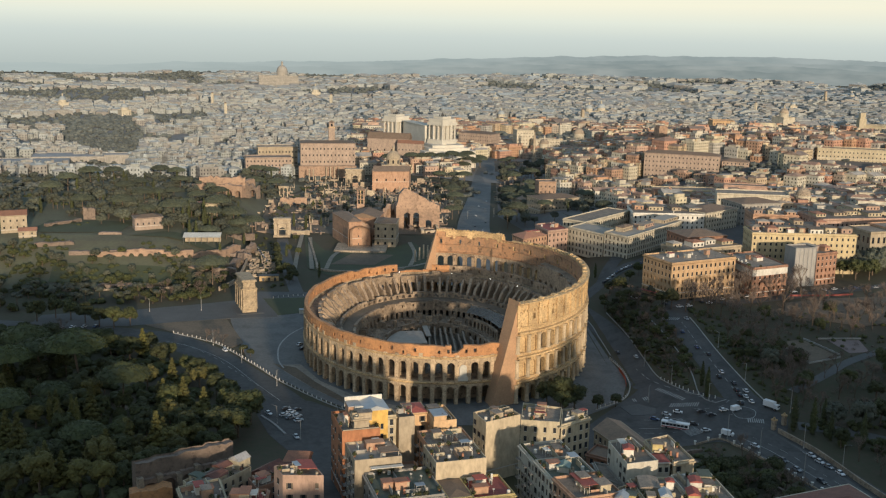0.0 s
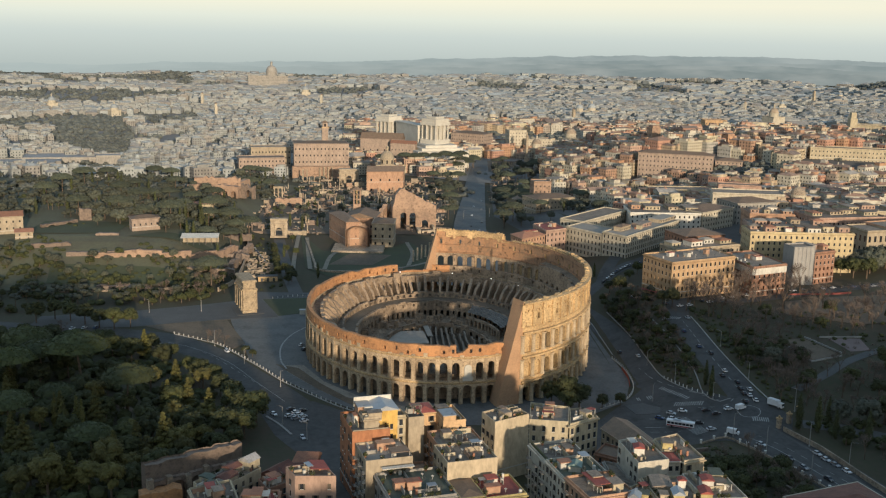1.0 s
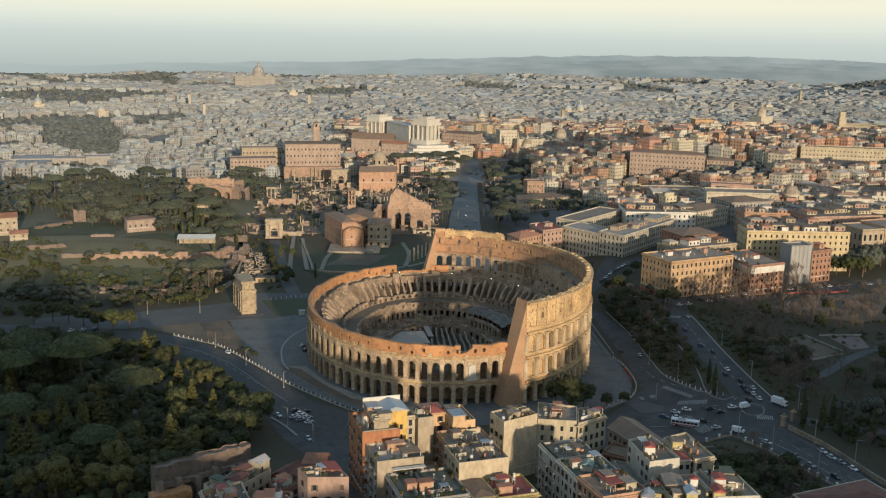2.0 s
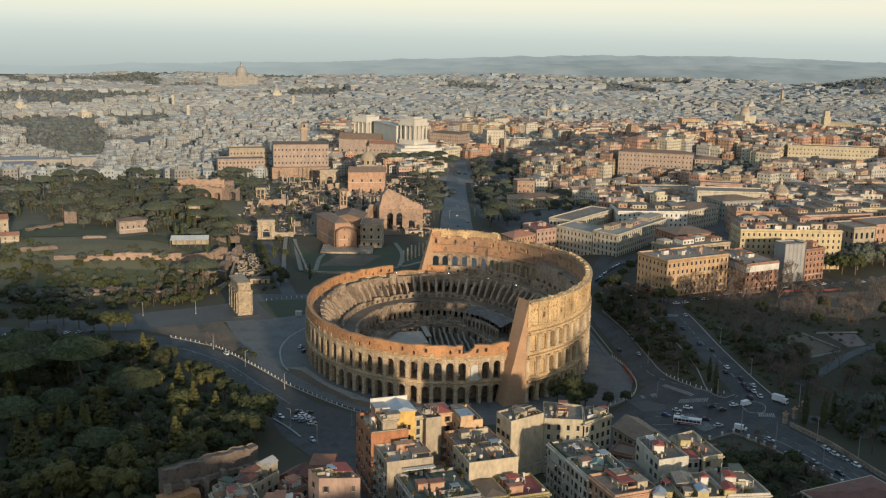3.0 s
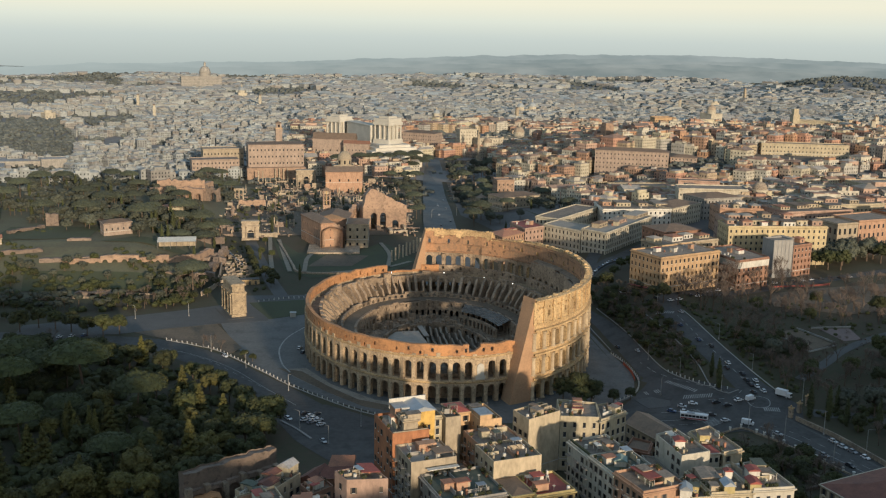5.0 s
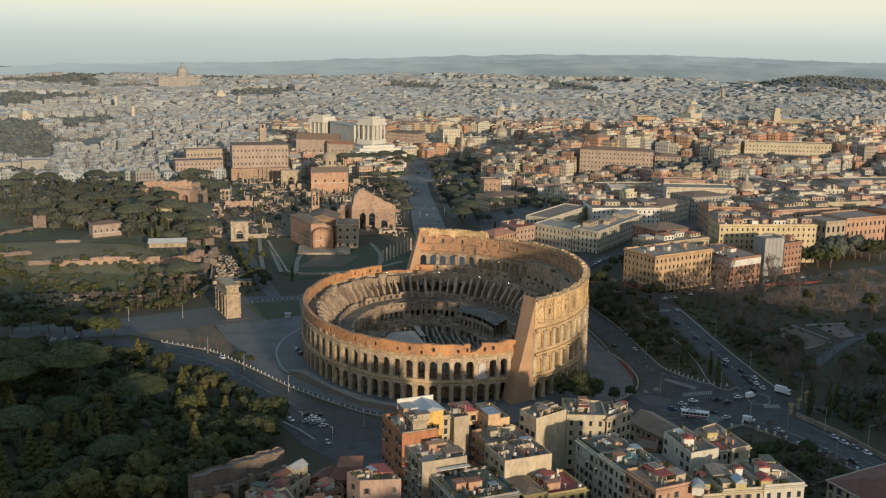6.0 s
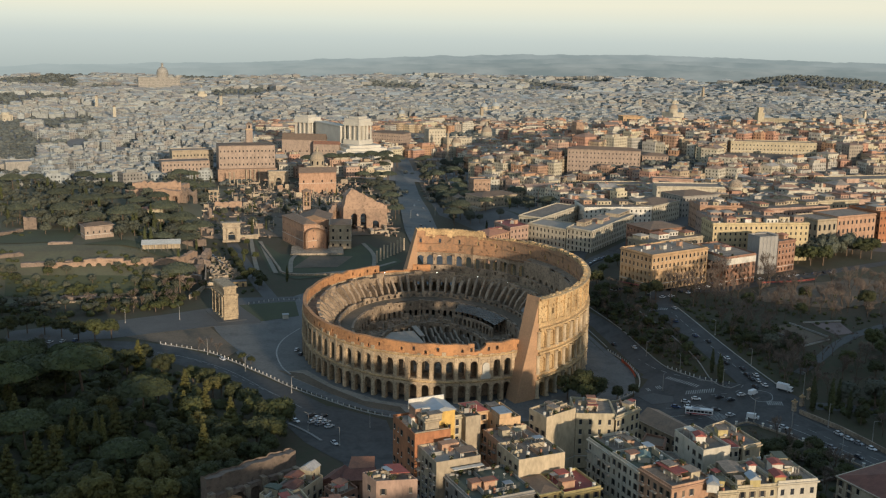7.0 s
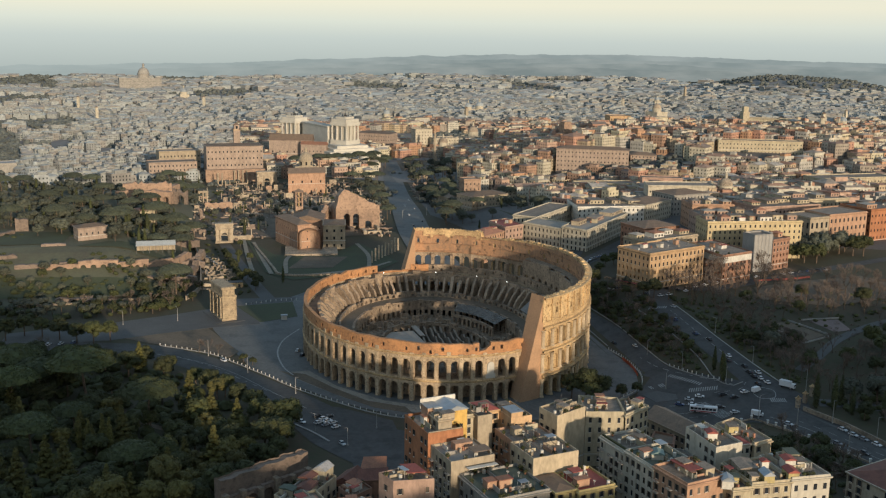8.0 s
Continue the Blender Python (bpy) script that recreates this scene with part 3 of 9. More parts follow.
    S.quad(P(0, top0, 0), P(1, top1, 0), P(1, top1, thick), P(0, top0, thick), m)
    for u in (0, 1):
        q = [P(u, levels[0][0], 0), P(u, levels[0][0], thick), P(u, (top0, top1)[u], thick), P(u, (top0, top1)[u], 0)]
        S.quad(*(q if u else q[::-1]), m)


def ring_band(S, a0, a1, o, z0, z1, out, n=1, m=0):
    """Moulding that stands out from a ring wall."""
    for i in range(n):
        b0, b1 = a0 + (a1 - a0) * i / n, a0 + (a1 - a0) * (i + 1) / n
        p = [on_ring(b, o - out) for b in (b0, b1)]
        q = [on_ring(b, o) for b in (b0, b1)]
        mid = z0 + (z1 - z0) * 0.45
        s = [on_ring(b, o - out * 0.45) for b in (b0, b1)]
        w = lambda v, z: (v.x, v.y, z)
        S.quad(w(q[0], z0), w(q[1], z0), w(s[1], mid), w(s[0], mid), m)
        S.quad(w(s[0], mid), w(s[1], mid), w(p[1], mid + 0.1), w(p[0], mid + 0.1), m)
        S.quad(w(p[0], mid + 0.1), w(p[1], mid + 0.1), w(p[1], z1), w(p[0], z1), m)
        S.quad(w(p[0], z1), w(p[1], z1), w(q[1], z1 + 0.15), w(q[0], z1 + 0.15), m)


def half_column(S, ang, o, z0, z1, r, m=0):
    """Engaged column with base and capital."""
    p = on_ring(ang, o - r * 0.35)
    S.lathe(p.x, p.y, [(r * 1.3, z0), (r * 1.3, z0 + 0.5), (r, z0 + 0.8), (r * 0.86, z1 - 1.1), (r * 1.25, z1 - 0.3), (r * 1.25, z1)], 8, m)


M_CAVEA = mat("brown_ruined_brickwork", (0.36, 0.268, 0.182), (0.165, 0.122, 0.085), scale=0.13, fine=0.8, bump=0.8, spread=0.25, pits=0.6, pit_scale=0.7)
M_RADIAL = mat("pale_ruined_masonry", (0.40, 0.295, 0.20), (0.18, 0.132, 0.092), scale=0.13, fine=0.8, bump=0.8, spread=0.2, pits=0.5, pit_scale=0.7)
M_CELLAR = mat("brown_cellar_stone", (0.29, 0.235, 0.175), (0.15, 0.122, 0.094), scale=0.2, fine=1.5, bump=0.5)
M_SLATE = mat("grey_slate_slabs", (0.27, 0.255, 0.23), (0.16, 0.15, 0.136), scale=0.15, fine=1.0, bump=0.3)
M_INNER = mat("inner_brick_and_stone", (0.42, 0.225, 0.118), (0.20, 0.14, 0.094), scale=0.045, fine=0.7, bump=0.8, spread=0.09, pits=0.7, pit_scale=0.33)
amph = thing("amphitheatre", "huge ruined Roman amphitheatre of travertine and brick", "amphitheatre")
rng = random.Random(5)
Z1, Z2, Z3, Z4 = 10.6, 22.4, 33.8, 48.4
ZB = 22.7                         # foot of the brick attic over the second ring
OUT_FROM, OUT_TO = 6, 40          # bays that still have the tall outer wall
LOST = {24: 0.6, 25: 0.9, 26: 1.0, 27: 1.2, 28: 1.4, 29: 1.6, 30: 2.4, 31: 3.0, 32: 3.5}
tops = [27.9 + rng.uniform(-0.5, 0.35) - (0.9 if rng.random() < 0.12 else 0) for _ in range(BAYS + 1)]
for k in range(BAYS):
    a0, a1 = bay_angle(k), bay_angle(k + 1)
    tall = OUT_FROM <= k < OUT_TO
    if tall:
        w0, w1 = outer_angle(k), outer_angle(k + 1)
        lost = LOST.get(k, 0.0)              # height that this stretch has lost
        brow = Z4 - 1.6 - lost
        S = Shape()
        attic = 0.12 if k % 2 else 0.0
        ring_bay(S, w0, w1, 0.0, 2.4, [(0, Z1, 0.31, 0, 7.6, 1), (Z1, Z2, 0.31, Z1 + 1.6, 19.7, 1), (Z2, Z3, 0.31, Z2 + 1.6, 31.6, 1), (Z3, brow, attic, 39.3, 41.9, 0)], back=1)
        if k < 8:
            ring_bay(S, w0, w1, 0.9, 0.5, [(Z1, Z3, 0, 0, 0, 0)])
        t = on_ring(w0 + 1, 0) - on_ring(w0 - 1, 0)
        for i in range(3):
            p = on_ring(w0 + (w1 - w0) * (i + 0.5) / 3, -0.3)
            S.box(p.x, p.y, 43.2, 0.8, 1.1, 1.1, math.atan2(t.y, t.x))
        if not k % 2:
            p = on_ring((w0 + w1) / 2, -0.12)
            S.box(p.x, p.y, 36.6, 2.2, 0.35, 1.8, math.atan2(t.y, t.x))
        part("outer_bay", S, [M_TRAV, M_INNER, M_CAVEA], amph)
        # ragged crown of the wall
        S = Shape()
        q = 7
        worn = 1.1 if k >= 33 or k < 24 else 2.2
        for i in range(q):
            b0, b1 = w0 + (w1 - w0) * i / q, w0 + (w1 - w0) * (i + 1) / q
            hi = max(0.15, 1.5 - worn * abs(noise.noise((k * 0.6 + i * 0.1, 2.0, 0))) + rng.uniform(-0.55, 0.4))
            ring_bay(S, b0, b1, 0.0, 2.4 - rng.uniform(0, 0.6), [(brow, brow + hi, 0, 0, 0, 0)], jag=(rng.uniform(-.2, .2), rng.uniform(-.2, .2)))
        part("wall_crown", S, [M_TRAV, M_INNER], amph, "ragged weathered wall top")
        for z0, z1 in ((0.3, Z1 - 1.3), (Z1 + 1.6, Z2 - 1.3), (Z2 + 1.6, Z3 - 1.3)):
            S = Shape()
            half_column(S, w0, 0.0, z0, z1, 1.05)
            part("engaged_column", S, M_PIER, amph)
        S = Shape()
        p = on_ring(w0, -0.2)
        S.box(p.x, p.y, Z3 + 2.5, 1.7, 1.0, brow - Z3 - 2.5, math.atan2(t.y, t.x))
        part("pilaster", S, M_TRAV, amph)
    # second ring, the outside of the building where the tall wall is lost
    S = Shape()
    lv = [(0, Z1, 0.31, 0, 8.5, 1), (Z1, ZB, 0.31, Z1 + 0.6, 19.9, 1)]
    if k == 1:
        lv = [(0, Z1, 0.37, 0, 9.2, 1), (Z1, ZB, 0, 0, 0, 0)]
    ring_bay(S, a0, a1, 7.2, 2.2, lv)
    part("ring_bay", S, M_RING, amph)
    for z0, z1 in ((0, Z1 - 1.0), (Z1, ZB - 1.2)):
        S = Shape()
        p, t = on_ring(a0, 7.0), on_ring(a0 + 1, 7) - on_ring(a0 - 1, 7)
        S.box(p.x, p.y, z0, 1.5 + rng.uniform(-0.2, 0.3), 0.2, z1 - z0 + rng.uniform(-0.5, 0.3), math.atan2(t.y, t.x))
        part("pier", S, M_RING, amph, "worn travertine pier")
    top = 27.9 if not tall else 27.0
    S = Shape()
    e0, e1 = tops[k] - 27.9, tops[k + 1] - 27.9
    if k in (0, 1):                          # a gap in the brickwork beside the entrance
        am = (a0 + a1) / 2
        whole, gap = ((a0, am), (am, a1)) if k == 0 else ((am, a1), (a0, am))
        ring_bay(S, *whole, 7.4, 1.8, [(ZB, top, 0.2, 24.3, 26.1, 0)], jag=(e0, e1))
        ring_bay(S, *gap, 7.4, 1.8, [(ZB, top, 0, 0, 0, 0)], jag=(-3.9, -3.3) if k == 0 else (-3.3, -1.1))
    else:
        win = ((0.12, 24.4, 26.3, 0), (0.11, 23.0, 24.9, 1), (0.12, 24.4, 26.3, 0), (0.0, 0, 0, 0), (0.1, 24.0, 25.7, 1))[k % 5]
        if 40 <= k < 44:                     # lost stretch beyond the end of the tall wall
            win, e0, e1 = (0.0, 0, 0, 0), -4.3 + rng.uniform(-0.2, 0.5), -4.3 + rng.uniform(-0.2, 0.5)
        ring_bay(S, a0, a1, 7.4, 1.8, [(ZB, top, *win)], jag=(e0, e1))
    part("brick_attic", S, M_CAVEA if 10 <= k < OUT_TO - 2 else M_BRICK, amph, "worn brick attic wall")
    if not tall:
        S = Shape()
        p, t = on_ring(a0, 7.15), on_ring(a0 + 1, 7) - on_ring(a0 - 1, 7)
        S.box(p.x, p.y, ZB - 0.2, 1.8, 0.4, rng.choice([0.3, 0.4, 0.6, 1.0, 1.8]), math.atan2(t.y, t.x))
        part("stone_stub", S, M_PIER, amph, "worn travertine block")
    # inner gallery wall and the ruined radial walls of the seating
    S = Shape()
    ring_bay(S, a0, a1, 14.5, 1.5, [(0, 11.5, 0, 0, 0, 0), (11.5, 21.5, 0.30, 12.0, 18.0, 1), (21.5, 23.5 + rng.uniform(-1.5, 1.0), 0, 0, 0, 0)])
    part("gallery_bay", S, M_CAVEA, amph)
    if not 15 <= k < 23 and rng.random() < 0.93:
        S = Shape()
        tw = rng.uniform(0.5, 0.85)
        w0, w1 = a0 - tw, a0 + tw
        dz = rng.choice([0.3, 0, -0.8, -2.2])
        prof = [(15.8, 22.4 + dz + rng.uniform(-1, 0.6)), (17.4, 21.6 + dz + rng.uniform(-0.8, 0.6)), (18.8, 20.2 + dz + rng.uniform(-0.9, 0.6)), (20.6, 18.4 + dz * 0.6 + rng.uniform(-1, 0.6)), (22.4, 16.2 + rng.uniform(-1.0, 0.5)), (23.8, 13.6)]
        for (o0, z0), (o1, z1) in zip(prof, prof[1:]):
            A, B, C, D = on_ring(w0, o0), on_ring(w1, o0), on_ring(w1, o1), on_ring(w0, o1)
            S.quad((A.x, A.y, z0), (B.x, B.y, z0), (C.x, C.y, z1), (D.x, D.y, z1))
            S.quad((A.x, A.y, 11), (A.x, A.y, z0), (D.x, D.y, z1), (D.x, D.y, 11))
            S.quad((B.x, B.y, z0), (B.x, B.y, 11), (C.x, C.y, 11), (C.x, C.y, z1))
        o1, z1 = prof[-1]
        C, D = on_ring(w1, o1), on_ring(w0, o1)
        S.quad((D.x, D.y, 11), (C.x, C.y, 11), (C.x, C.y, z1), (D.x, D.y, z1))
        part("radial_wall", S, M_RADIAL, amph, "ruined sloping brick wall")
    # low arcaded parapet of the terrace, and the tall arcade below it
    S = Shape()
    ring_bay(S, a0, a1, 26.0, 1.0, [(11.0, 14.2 + rng.uniform(-0.9, 0.5), 0.24, 11.4, 13.2, 1)])
    part("terrace_parapet", S, M_CAVEA, amph)
    S = Shape()
    ring_bay(S, a0, a1, 33.0, 1.4, [(-1.0, 6.4, 0.25 if k % 3 else 0.16, 0.2, 5.2, 1), (6.4, 10.8 + rng.uniform(-0.7, 0.5), 0.12 if k % 2 else 0.0, 7.6, 9.2, 0)])
    part("terrace_bay", S, M_CAVEA, amph)
    if k % 2:
        S = Shape()
        ring_bay(S, a0, bay_angle(k + 2), 48.0, 1.2, [(-6, 1.8 + rng.uniform(-1.4, 0.6), 0.22, -4.0, -0.4, 1)])
        part("arena_wall_bay", S, M_CAVEA, amph)
    if 23 <= k < 33:
        S = Shape()
        ring_bay(S, a0, a1, 42.4, 1.0, [(0.0, 6.0, 0.30, 0.2, 4.6, 1)])
        part("stand_arcade_bay", S, M_CAVEA, amph)


OUT0, OUT1 = outer_angle(OUT_FROM), outer_angle(OUT_TO)
for z, hh, out in ((Z1 - 1.3, 1.3, 1.3), (Z2 - 1.3, 1.3, 1.35), (Z3 - 1.3, 1.4, 1.4), (Z1 + 1.2, 0.4, 0.5), (Z2 + 1.2, 0.4, 0.5), (Z3 + 2.0, 0.5, 0.5)):
    S = Shape()
    ring_band(S, OUT0, OUT1, 0.0, z, z + hh, out, 110)
    part("cornice", S, M_TRAV, amph, "projecting travertine cornice")
for k in range(OUT_FROM, OUT_TO):
    z = Z4 - 1.6 - LOST.get(k, 0.0)
    S = Shape()
    ring_band(S, outer_angle(k), outer_angle(k + 1), 0.0, z - 0.4, z + 0.9, 1.3 - 0.3 * LOST.get(k, 0.0), 4)
    part("crown_cornice", S, M_TRAV, amph, "broken top cornice")
for z, hh, out in ((33.4, 0.9, -0.8), (38.6, 0.5, -0.5), (44.0, 0.5, -0.4)):
    S = Shape()
    for i in range(110):
        worn = 0.2 if noise.noise((i * 0.19, z, 3.0)) < -0.08 else 1.0
        b0, b1 = OUT0 + (OUT1 - OUT0) * i / 110, OUT0 + (OUT1 - OUT0) * (i + 1) / 110
        ring_band(S, b0, b1, 2.4, z, z + hh + rng.uniform(-0.3, 0.3), out * worn * rng.uniform(0.6, 1.4))
    part("inner_ledge", S, M_INNER, amph, "broken ledge inside the tall wall")
# ruined piers and vault stumps that cling to the inside of the tall wall
for k in range(OUT_FROM, OUT_TO):
    if rng.random() < 0.35:
        continue
    a = outer_angle(k)
    p, t = on_ring(a, 3.6), on_ring(a + 1, 3) - on_ring(a - 1, 3)
    S = Shape().box(p.x, p.y, 22.2, rng.uniform(1.2, 2.0), 2.6, rng.uniform(2.5, 11.0), math.atan2(t.y, t.x))
    part("wall_stump", S, M_CAVEA, amph, "broken vault pier behind the tall wall")
for z0, z1, out in ((Z1 - 1.0, Z1, 0.55), (ZB - 1.2, ZB - 0.2, 0.35)):
    S = Shape()
    ring_band(S, 0, 360, 7.2, z0, z1, out, 240)
    part("cornice", S, M_TRAV, amph, "worn travertine cornice")


def ring_sheet(name, prof, m, label, n=160, seed=1, rough=0.0, a0=0, a1=360):
    """Sloping ring floor through (offset, height) stations."""
    r = random.Random(seed)
    S = Shape()
    c = len(prof)
    for i in range(n + 1):
        for o, z in prof:
            p = on_ring(a0 + (a1 - a0) * i / n, o)
            S.v.append((p.x, p.y, z + r.uniform(-rough, rough)))
    for i in range(n):
        for k in range(c - 1):
            S.f.append((i * c + k, (i + 1) * c + k, (i + 1) * c + k + 1, i * c + k + 1))
            S.m.append(0)
    return part(name, S, m, amph, label)


ring_sheet("upper_gallery_floor", [(9.2, 20.9), (14.6, 20.9)], M_CAVEA, "broken upper gallery floor", rough=0.2)
ring_sheet("middle_gallery_floor", [(9.3, 10.5), (14.6, 10.5)], M_CAVEA, "vaulted middle gallery floor")
ring_sheet("gallery_roof", [(2.4, 22.2), (7.4, 22.2)], M_CAVEA, "vault behind the outer wall", a0=OUT0, a1=OUT1)
ring_sheet("seating_substructure", [(16, 12.0), (20, 12.0), (24, 11.6), (26, 11.4)], M_CAVEA, "broken vaults of the seating", rough=0.5)
ring_sheet("terrace_walk", [(26.9, 11.1), (33.2, 10.6)], M_EARTH, "worn visitors' terrace")
ring_sheet("lower_seating", [(34.2, 1.4), (37, 0.9), (40, 1.2), (44, 0.4), (48, 0.6)], M_CAVEA, "ruined lower seating", rough=0.9, n=200)
ring_sheet("restored_seating", [(15.8, 22.4), (25.8, 14.6)], M_SLATE, "smooth restored seating slope", a0=bay_angle(15), a1=bay_angle(23), n=40)
ring_sheet("upper_gallery_roof", [(2.4, 37.6), (6.6, 37.0)], M_CAVEA, "broken vault of the upper gallery", a0=bay_angle(16), a1=bay_angle(27), n=56)
for k in range(16, 27):
    S = Shape()
    ring_bay(S, bay_angle(k), bay_angle(k + 1), 6.6, 1.2, [(22.2, 30.4, 0.22, 23.4, 28.6, 1), (30.4, 37.5 + rng.uniform(-1.4, 0.3), 0, 0, 0, 0)])
    part("gallery_front", S, M_CAVEA, amph, "arcaded front of the upper gallery")
for k in range(33, 39):
    S = Shape()
    for i in range(4):
        b0, b1 = outer_angle(k + i / 4), outer_angle(k + (i + 1) / 4)
        ring_bay(S, b0, b1, 2.3, 0.35, [(43.6 + rng.uniform(-1.2, 1.6), 47.4 + rng.uniform(-0.4, 0.4), 0, 0, 0, 0)])
    part("stone_facing", S, M_TRAV, amph, "pale stone facing on the brick wall")
rows_ = []
for i in range(6):
    rows_ += [(34.6 + i * 1.2, 10.4 - i * 0.52), (35.8 + i * 1.2, 10.4 - i * 0.52)]
ring_sheet("restored_stand", rows_, M_SLATE, "long grey stand of restored stone seats", a0=bay_angle(23), a1=bay_angle(33), n=90, rough=0.3)
for i in range(110):
    a, o = rng.uniform(0, 360), rng.uniform(35, 46)
    if bay_angle(22) < a < bay_angle(34):
        continue
    p = on_ring(a, o)
    S = Shape().box(p.x, p.y, 0.0, rng.uniform(2, 5), rng.uniform(0.8, 1.4), rng.uniform(1.2, 5.0), radians(a) + rng.choice([0, 1.57]))
    part("ruin_stub", S, M_CAVEA, amph, "broken wall stub")
# arena with the underground walls laid bare
S = Shape()
S.poly([(p[0], p[1], -6.0) for p in ellipse(46.5, 80)[:-1]])
part("cellar_floor", S, M_CELLAR, amph)
ring_sheet("cellar_back_wall", [(46.8, -6.2), (46.8, 0.8)], M_CELLAR, "dark cellar wall behind the arches")
for i in range(-7, 8):
    x = i * 3.5
    yy = 45 * math.sqrt(max(0.0, 1 - (x / 28.5) ** 2)) - 2.0
    if yy < 5:
        continue
    S = Shape()
    n = 16
    bend = 0.004 * x
    hs = [rng.uniform(3.0, 6.2) for _ in range(n + 1)]
    for k in range(n):
        ya, yb = -yy + 2 * yy * k / n, -yy + 2 * yy * (k + 1) / n
        xa, xb = x - bend * ya * ya / 30 * 0.6, x - bend * yb * yb / 30 * 0.6
        for d, flip in ((-0.5, 0), (0.5, 1)):
            q = [(xa + d, ya, -6), (xa + d, ya, -6 + hs[k]), (xb + d, yb, -6 + hs[k + 1]), (xb + d, yb, -6)]
            S.quad(*(q[::-1] if flip else q))
        S.quad((xa - 0.5, ya, -6 + hs[k]), (xa + 0.5, ya, -6 + hs[k]), (xb + 0.5, yb, -6 + hs[k + 1]), (xb - 0.5, yb, -6 + hs[k + 1]))
    part("cellar_wall", S, M_CELLAR, amph)
part("arena_platform", Shape().box(-17, 20, -0.7, 22, 24, 0.6, 0.12), M_ARENA, amph, "pale timber arena platform")
part("arena_walkway", Shape().box(-5, 36, -0.6, 3.0, 26, 0.5, 0.1), M_ARENA, amph, "narrow timber walkway")
p, t = on_ring((bay_angle(1) + bay_angle(2)) / 2, 7.05), on_ring(bay_angle(2), 7) - on_ring(bay_angle(1), 7)
ta = math.atan2(t.y, t.x)
u = Vector((math.cos(ta), math.sin(ta), 0))
out = Vector((p.x, p.y, 0)).normalized() * 0.4
side = [(2.3, 11.3), (2.3, 13.3), (1.7, 13.3)] + [(1.7 * math.cos(i * math.pi / 12), 17.3 + 1.7 * math.sin(i * math.pi / 12)) for i in range(7)]
rim = [p + u * a + Vector((0, 0, z)) for a, z in side + [(-a, z) for a, z in side[-2::-1]]]
S = Shape()
S.poly([tuple(q + out) for q in rim])
for q, r in zip(rim, rim[1:] + rim[:1]):
    S.quad(tuple(q + out), tuple(q), tuple(r), tuple(r + out))
part("plaque", S, M_MARBLE, amph, "pale stone plaque in a walled-up arch")
# triangular brick buttress that ends the tall wall, and its counterpart
def buttress(bay, side, run, label, z_top=Z4):
    """Tapering brick wall beyond the last tall bay."""
    S = Shape()
    a = outer_angle(bay)
    deg = run / 82 * 57.3 * side
    n = 12
    for i in range(n):
        t0, t1 = i / n, (i + 1) / n
        A0, A1 = a + deg * t0, a + deg * t1
        h0, h1 = z_top * (1 - t0) ** 0.96, z_top * (1 - t1) ** 0.96
        lo0, lo1 = 0, 0
        for d, flip in ((-0.2, 0), (8.6, 1)):
            p, q = on_ring(A0, d), on_ring(A1, d)
            f = [(p.x, p.y, lo0), (q.x, q.y, lo1), (q.x, q.y, h1), (p.x, p.y, h0)]
            S.quad(*(f[::-1] if flip else f))
        p, q, r, s = on_ring(A0, -0.2), on_ring(A1, -0.2), on_ring(A1, 8.6), on_ring(A0, 8.6)
        S.quad((p.x, p.y, h0), (q.x, q.y, h1), (r.x, r.y, h1), (s.x, s.y, h0))
    p, q = on_ring(a, -0.2), on_ring(a, 8.6)
    S.quad((p.x, p.y, 0), (q.x, q.y, 0), (q.x, q.y, z_top), (p.x, p.y, z_top))
    return part("buttress", S, M_BUTTRESS, amph, label)


buttress(OUT_FROM, -1, 13, "plain sloping brick buttress")
buttress(OUT_TO, 1, 14, "sloping brick buttress with worn stone")


# ---- buildings ----
def window_mesh(name, w, hh, shutters=False, frame_mat=M_FRAME, closed=False):
    """One-piece window in its own axes: x along the wall, +y inwards, z up from the sill; sunk panes, and shutters folded back."""
    bm = bmesh.new()
    xs = [-w / 2, 0, w / 2]
    if shutters:
        xs = [-w / 2 - w * 0.46] + xs + [w / 2 + w * 0.46]
    zs = [0, hh * 0.6, hh]
    y = -0.07 if shutters else 0.06
    v = [[bm.verts.new((x, y, z)) for x in xs] for z in zs]
    panes, leaf = [], []
    for j in range(len(zs) - 1):
        for i in range(len(xs) - 1):
            f = bm.faces.new((v[j][i], v[j][i + 1], v[j + 1][i + 1], v[j + 1][i]))
            (leaf if shutters and i in (0, len(xs) - 2) else panes).append(f)
    for f in leaf:
        f.material_index = 2
    bmesh.ops.inset_individual(bm, faces=panes, thickness=min(0.07, w * 0.06), depth=-(0.2 - y) + 0.04)
    for f in panes:
        f.material_index = 2 if closed else 1
    # sill: the lower rim drawn out and down
    e = [q for q in bm.edges if q.is_boundary and all(abs(p.co.z) < 1e-6 for p in q.verts)]
    g = bmesh.ops.extrude_edge_only(bm, edges=e)["geom"]
    low = [q for q in g if isinstance(q, bmesh.types.BMVert)]
    for q in low:
        q.co.y, q.co.z = -0.16, -0.02
    e = [q for q in g if isinstance(q, bmesh.types.BMEdge)]
    g = bmesh.ops.extrude_edge_only(bm, edges=e)["geom"]
    for q in g:
        if isinstance(q, bmesh.types.BMVert):
            q.co.z = -0.2
    me = bpy.data.meshes.new(name)
    bm.to_mesh(me)
    bm.free()
    for q in (frame_mat, M_GLASS, M_SHUTTER):
        me.materials.append(q)
    return me


WINDOWS, BUILT, HOLES = {}, [], []
wall_rng = random.Random(404)


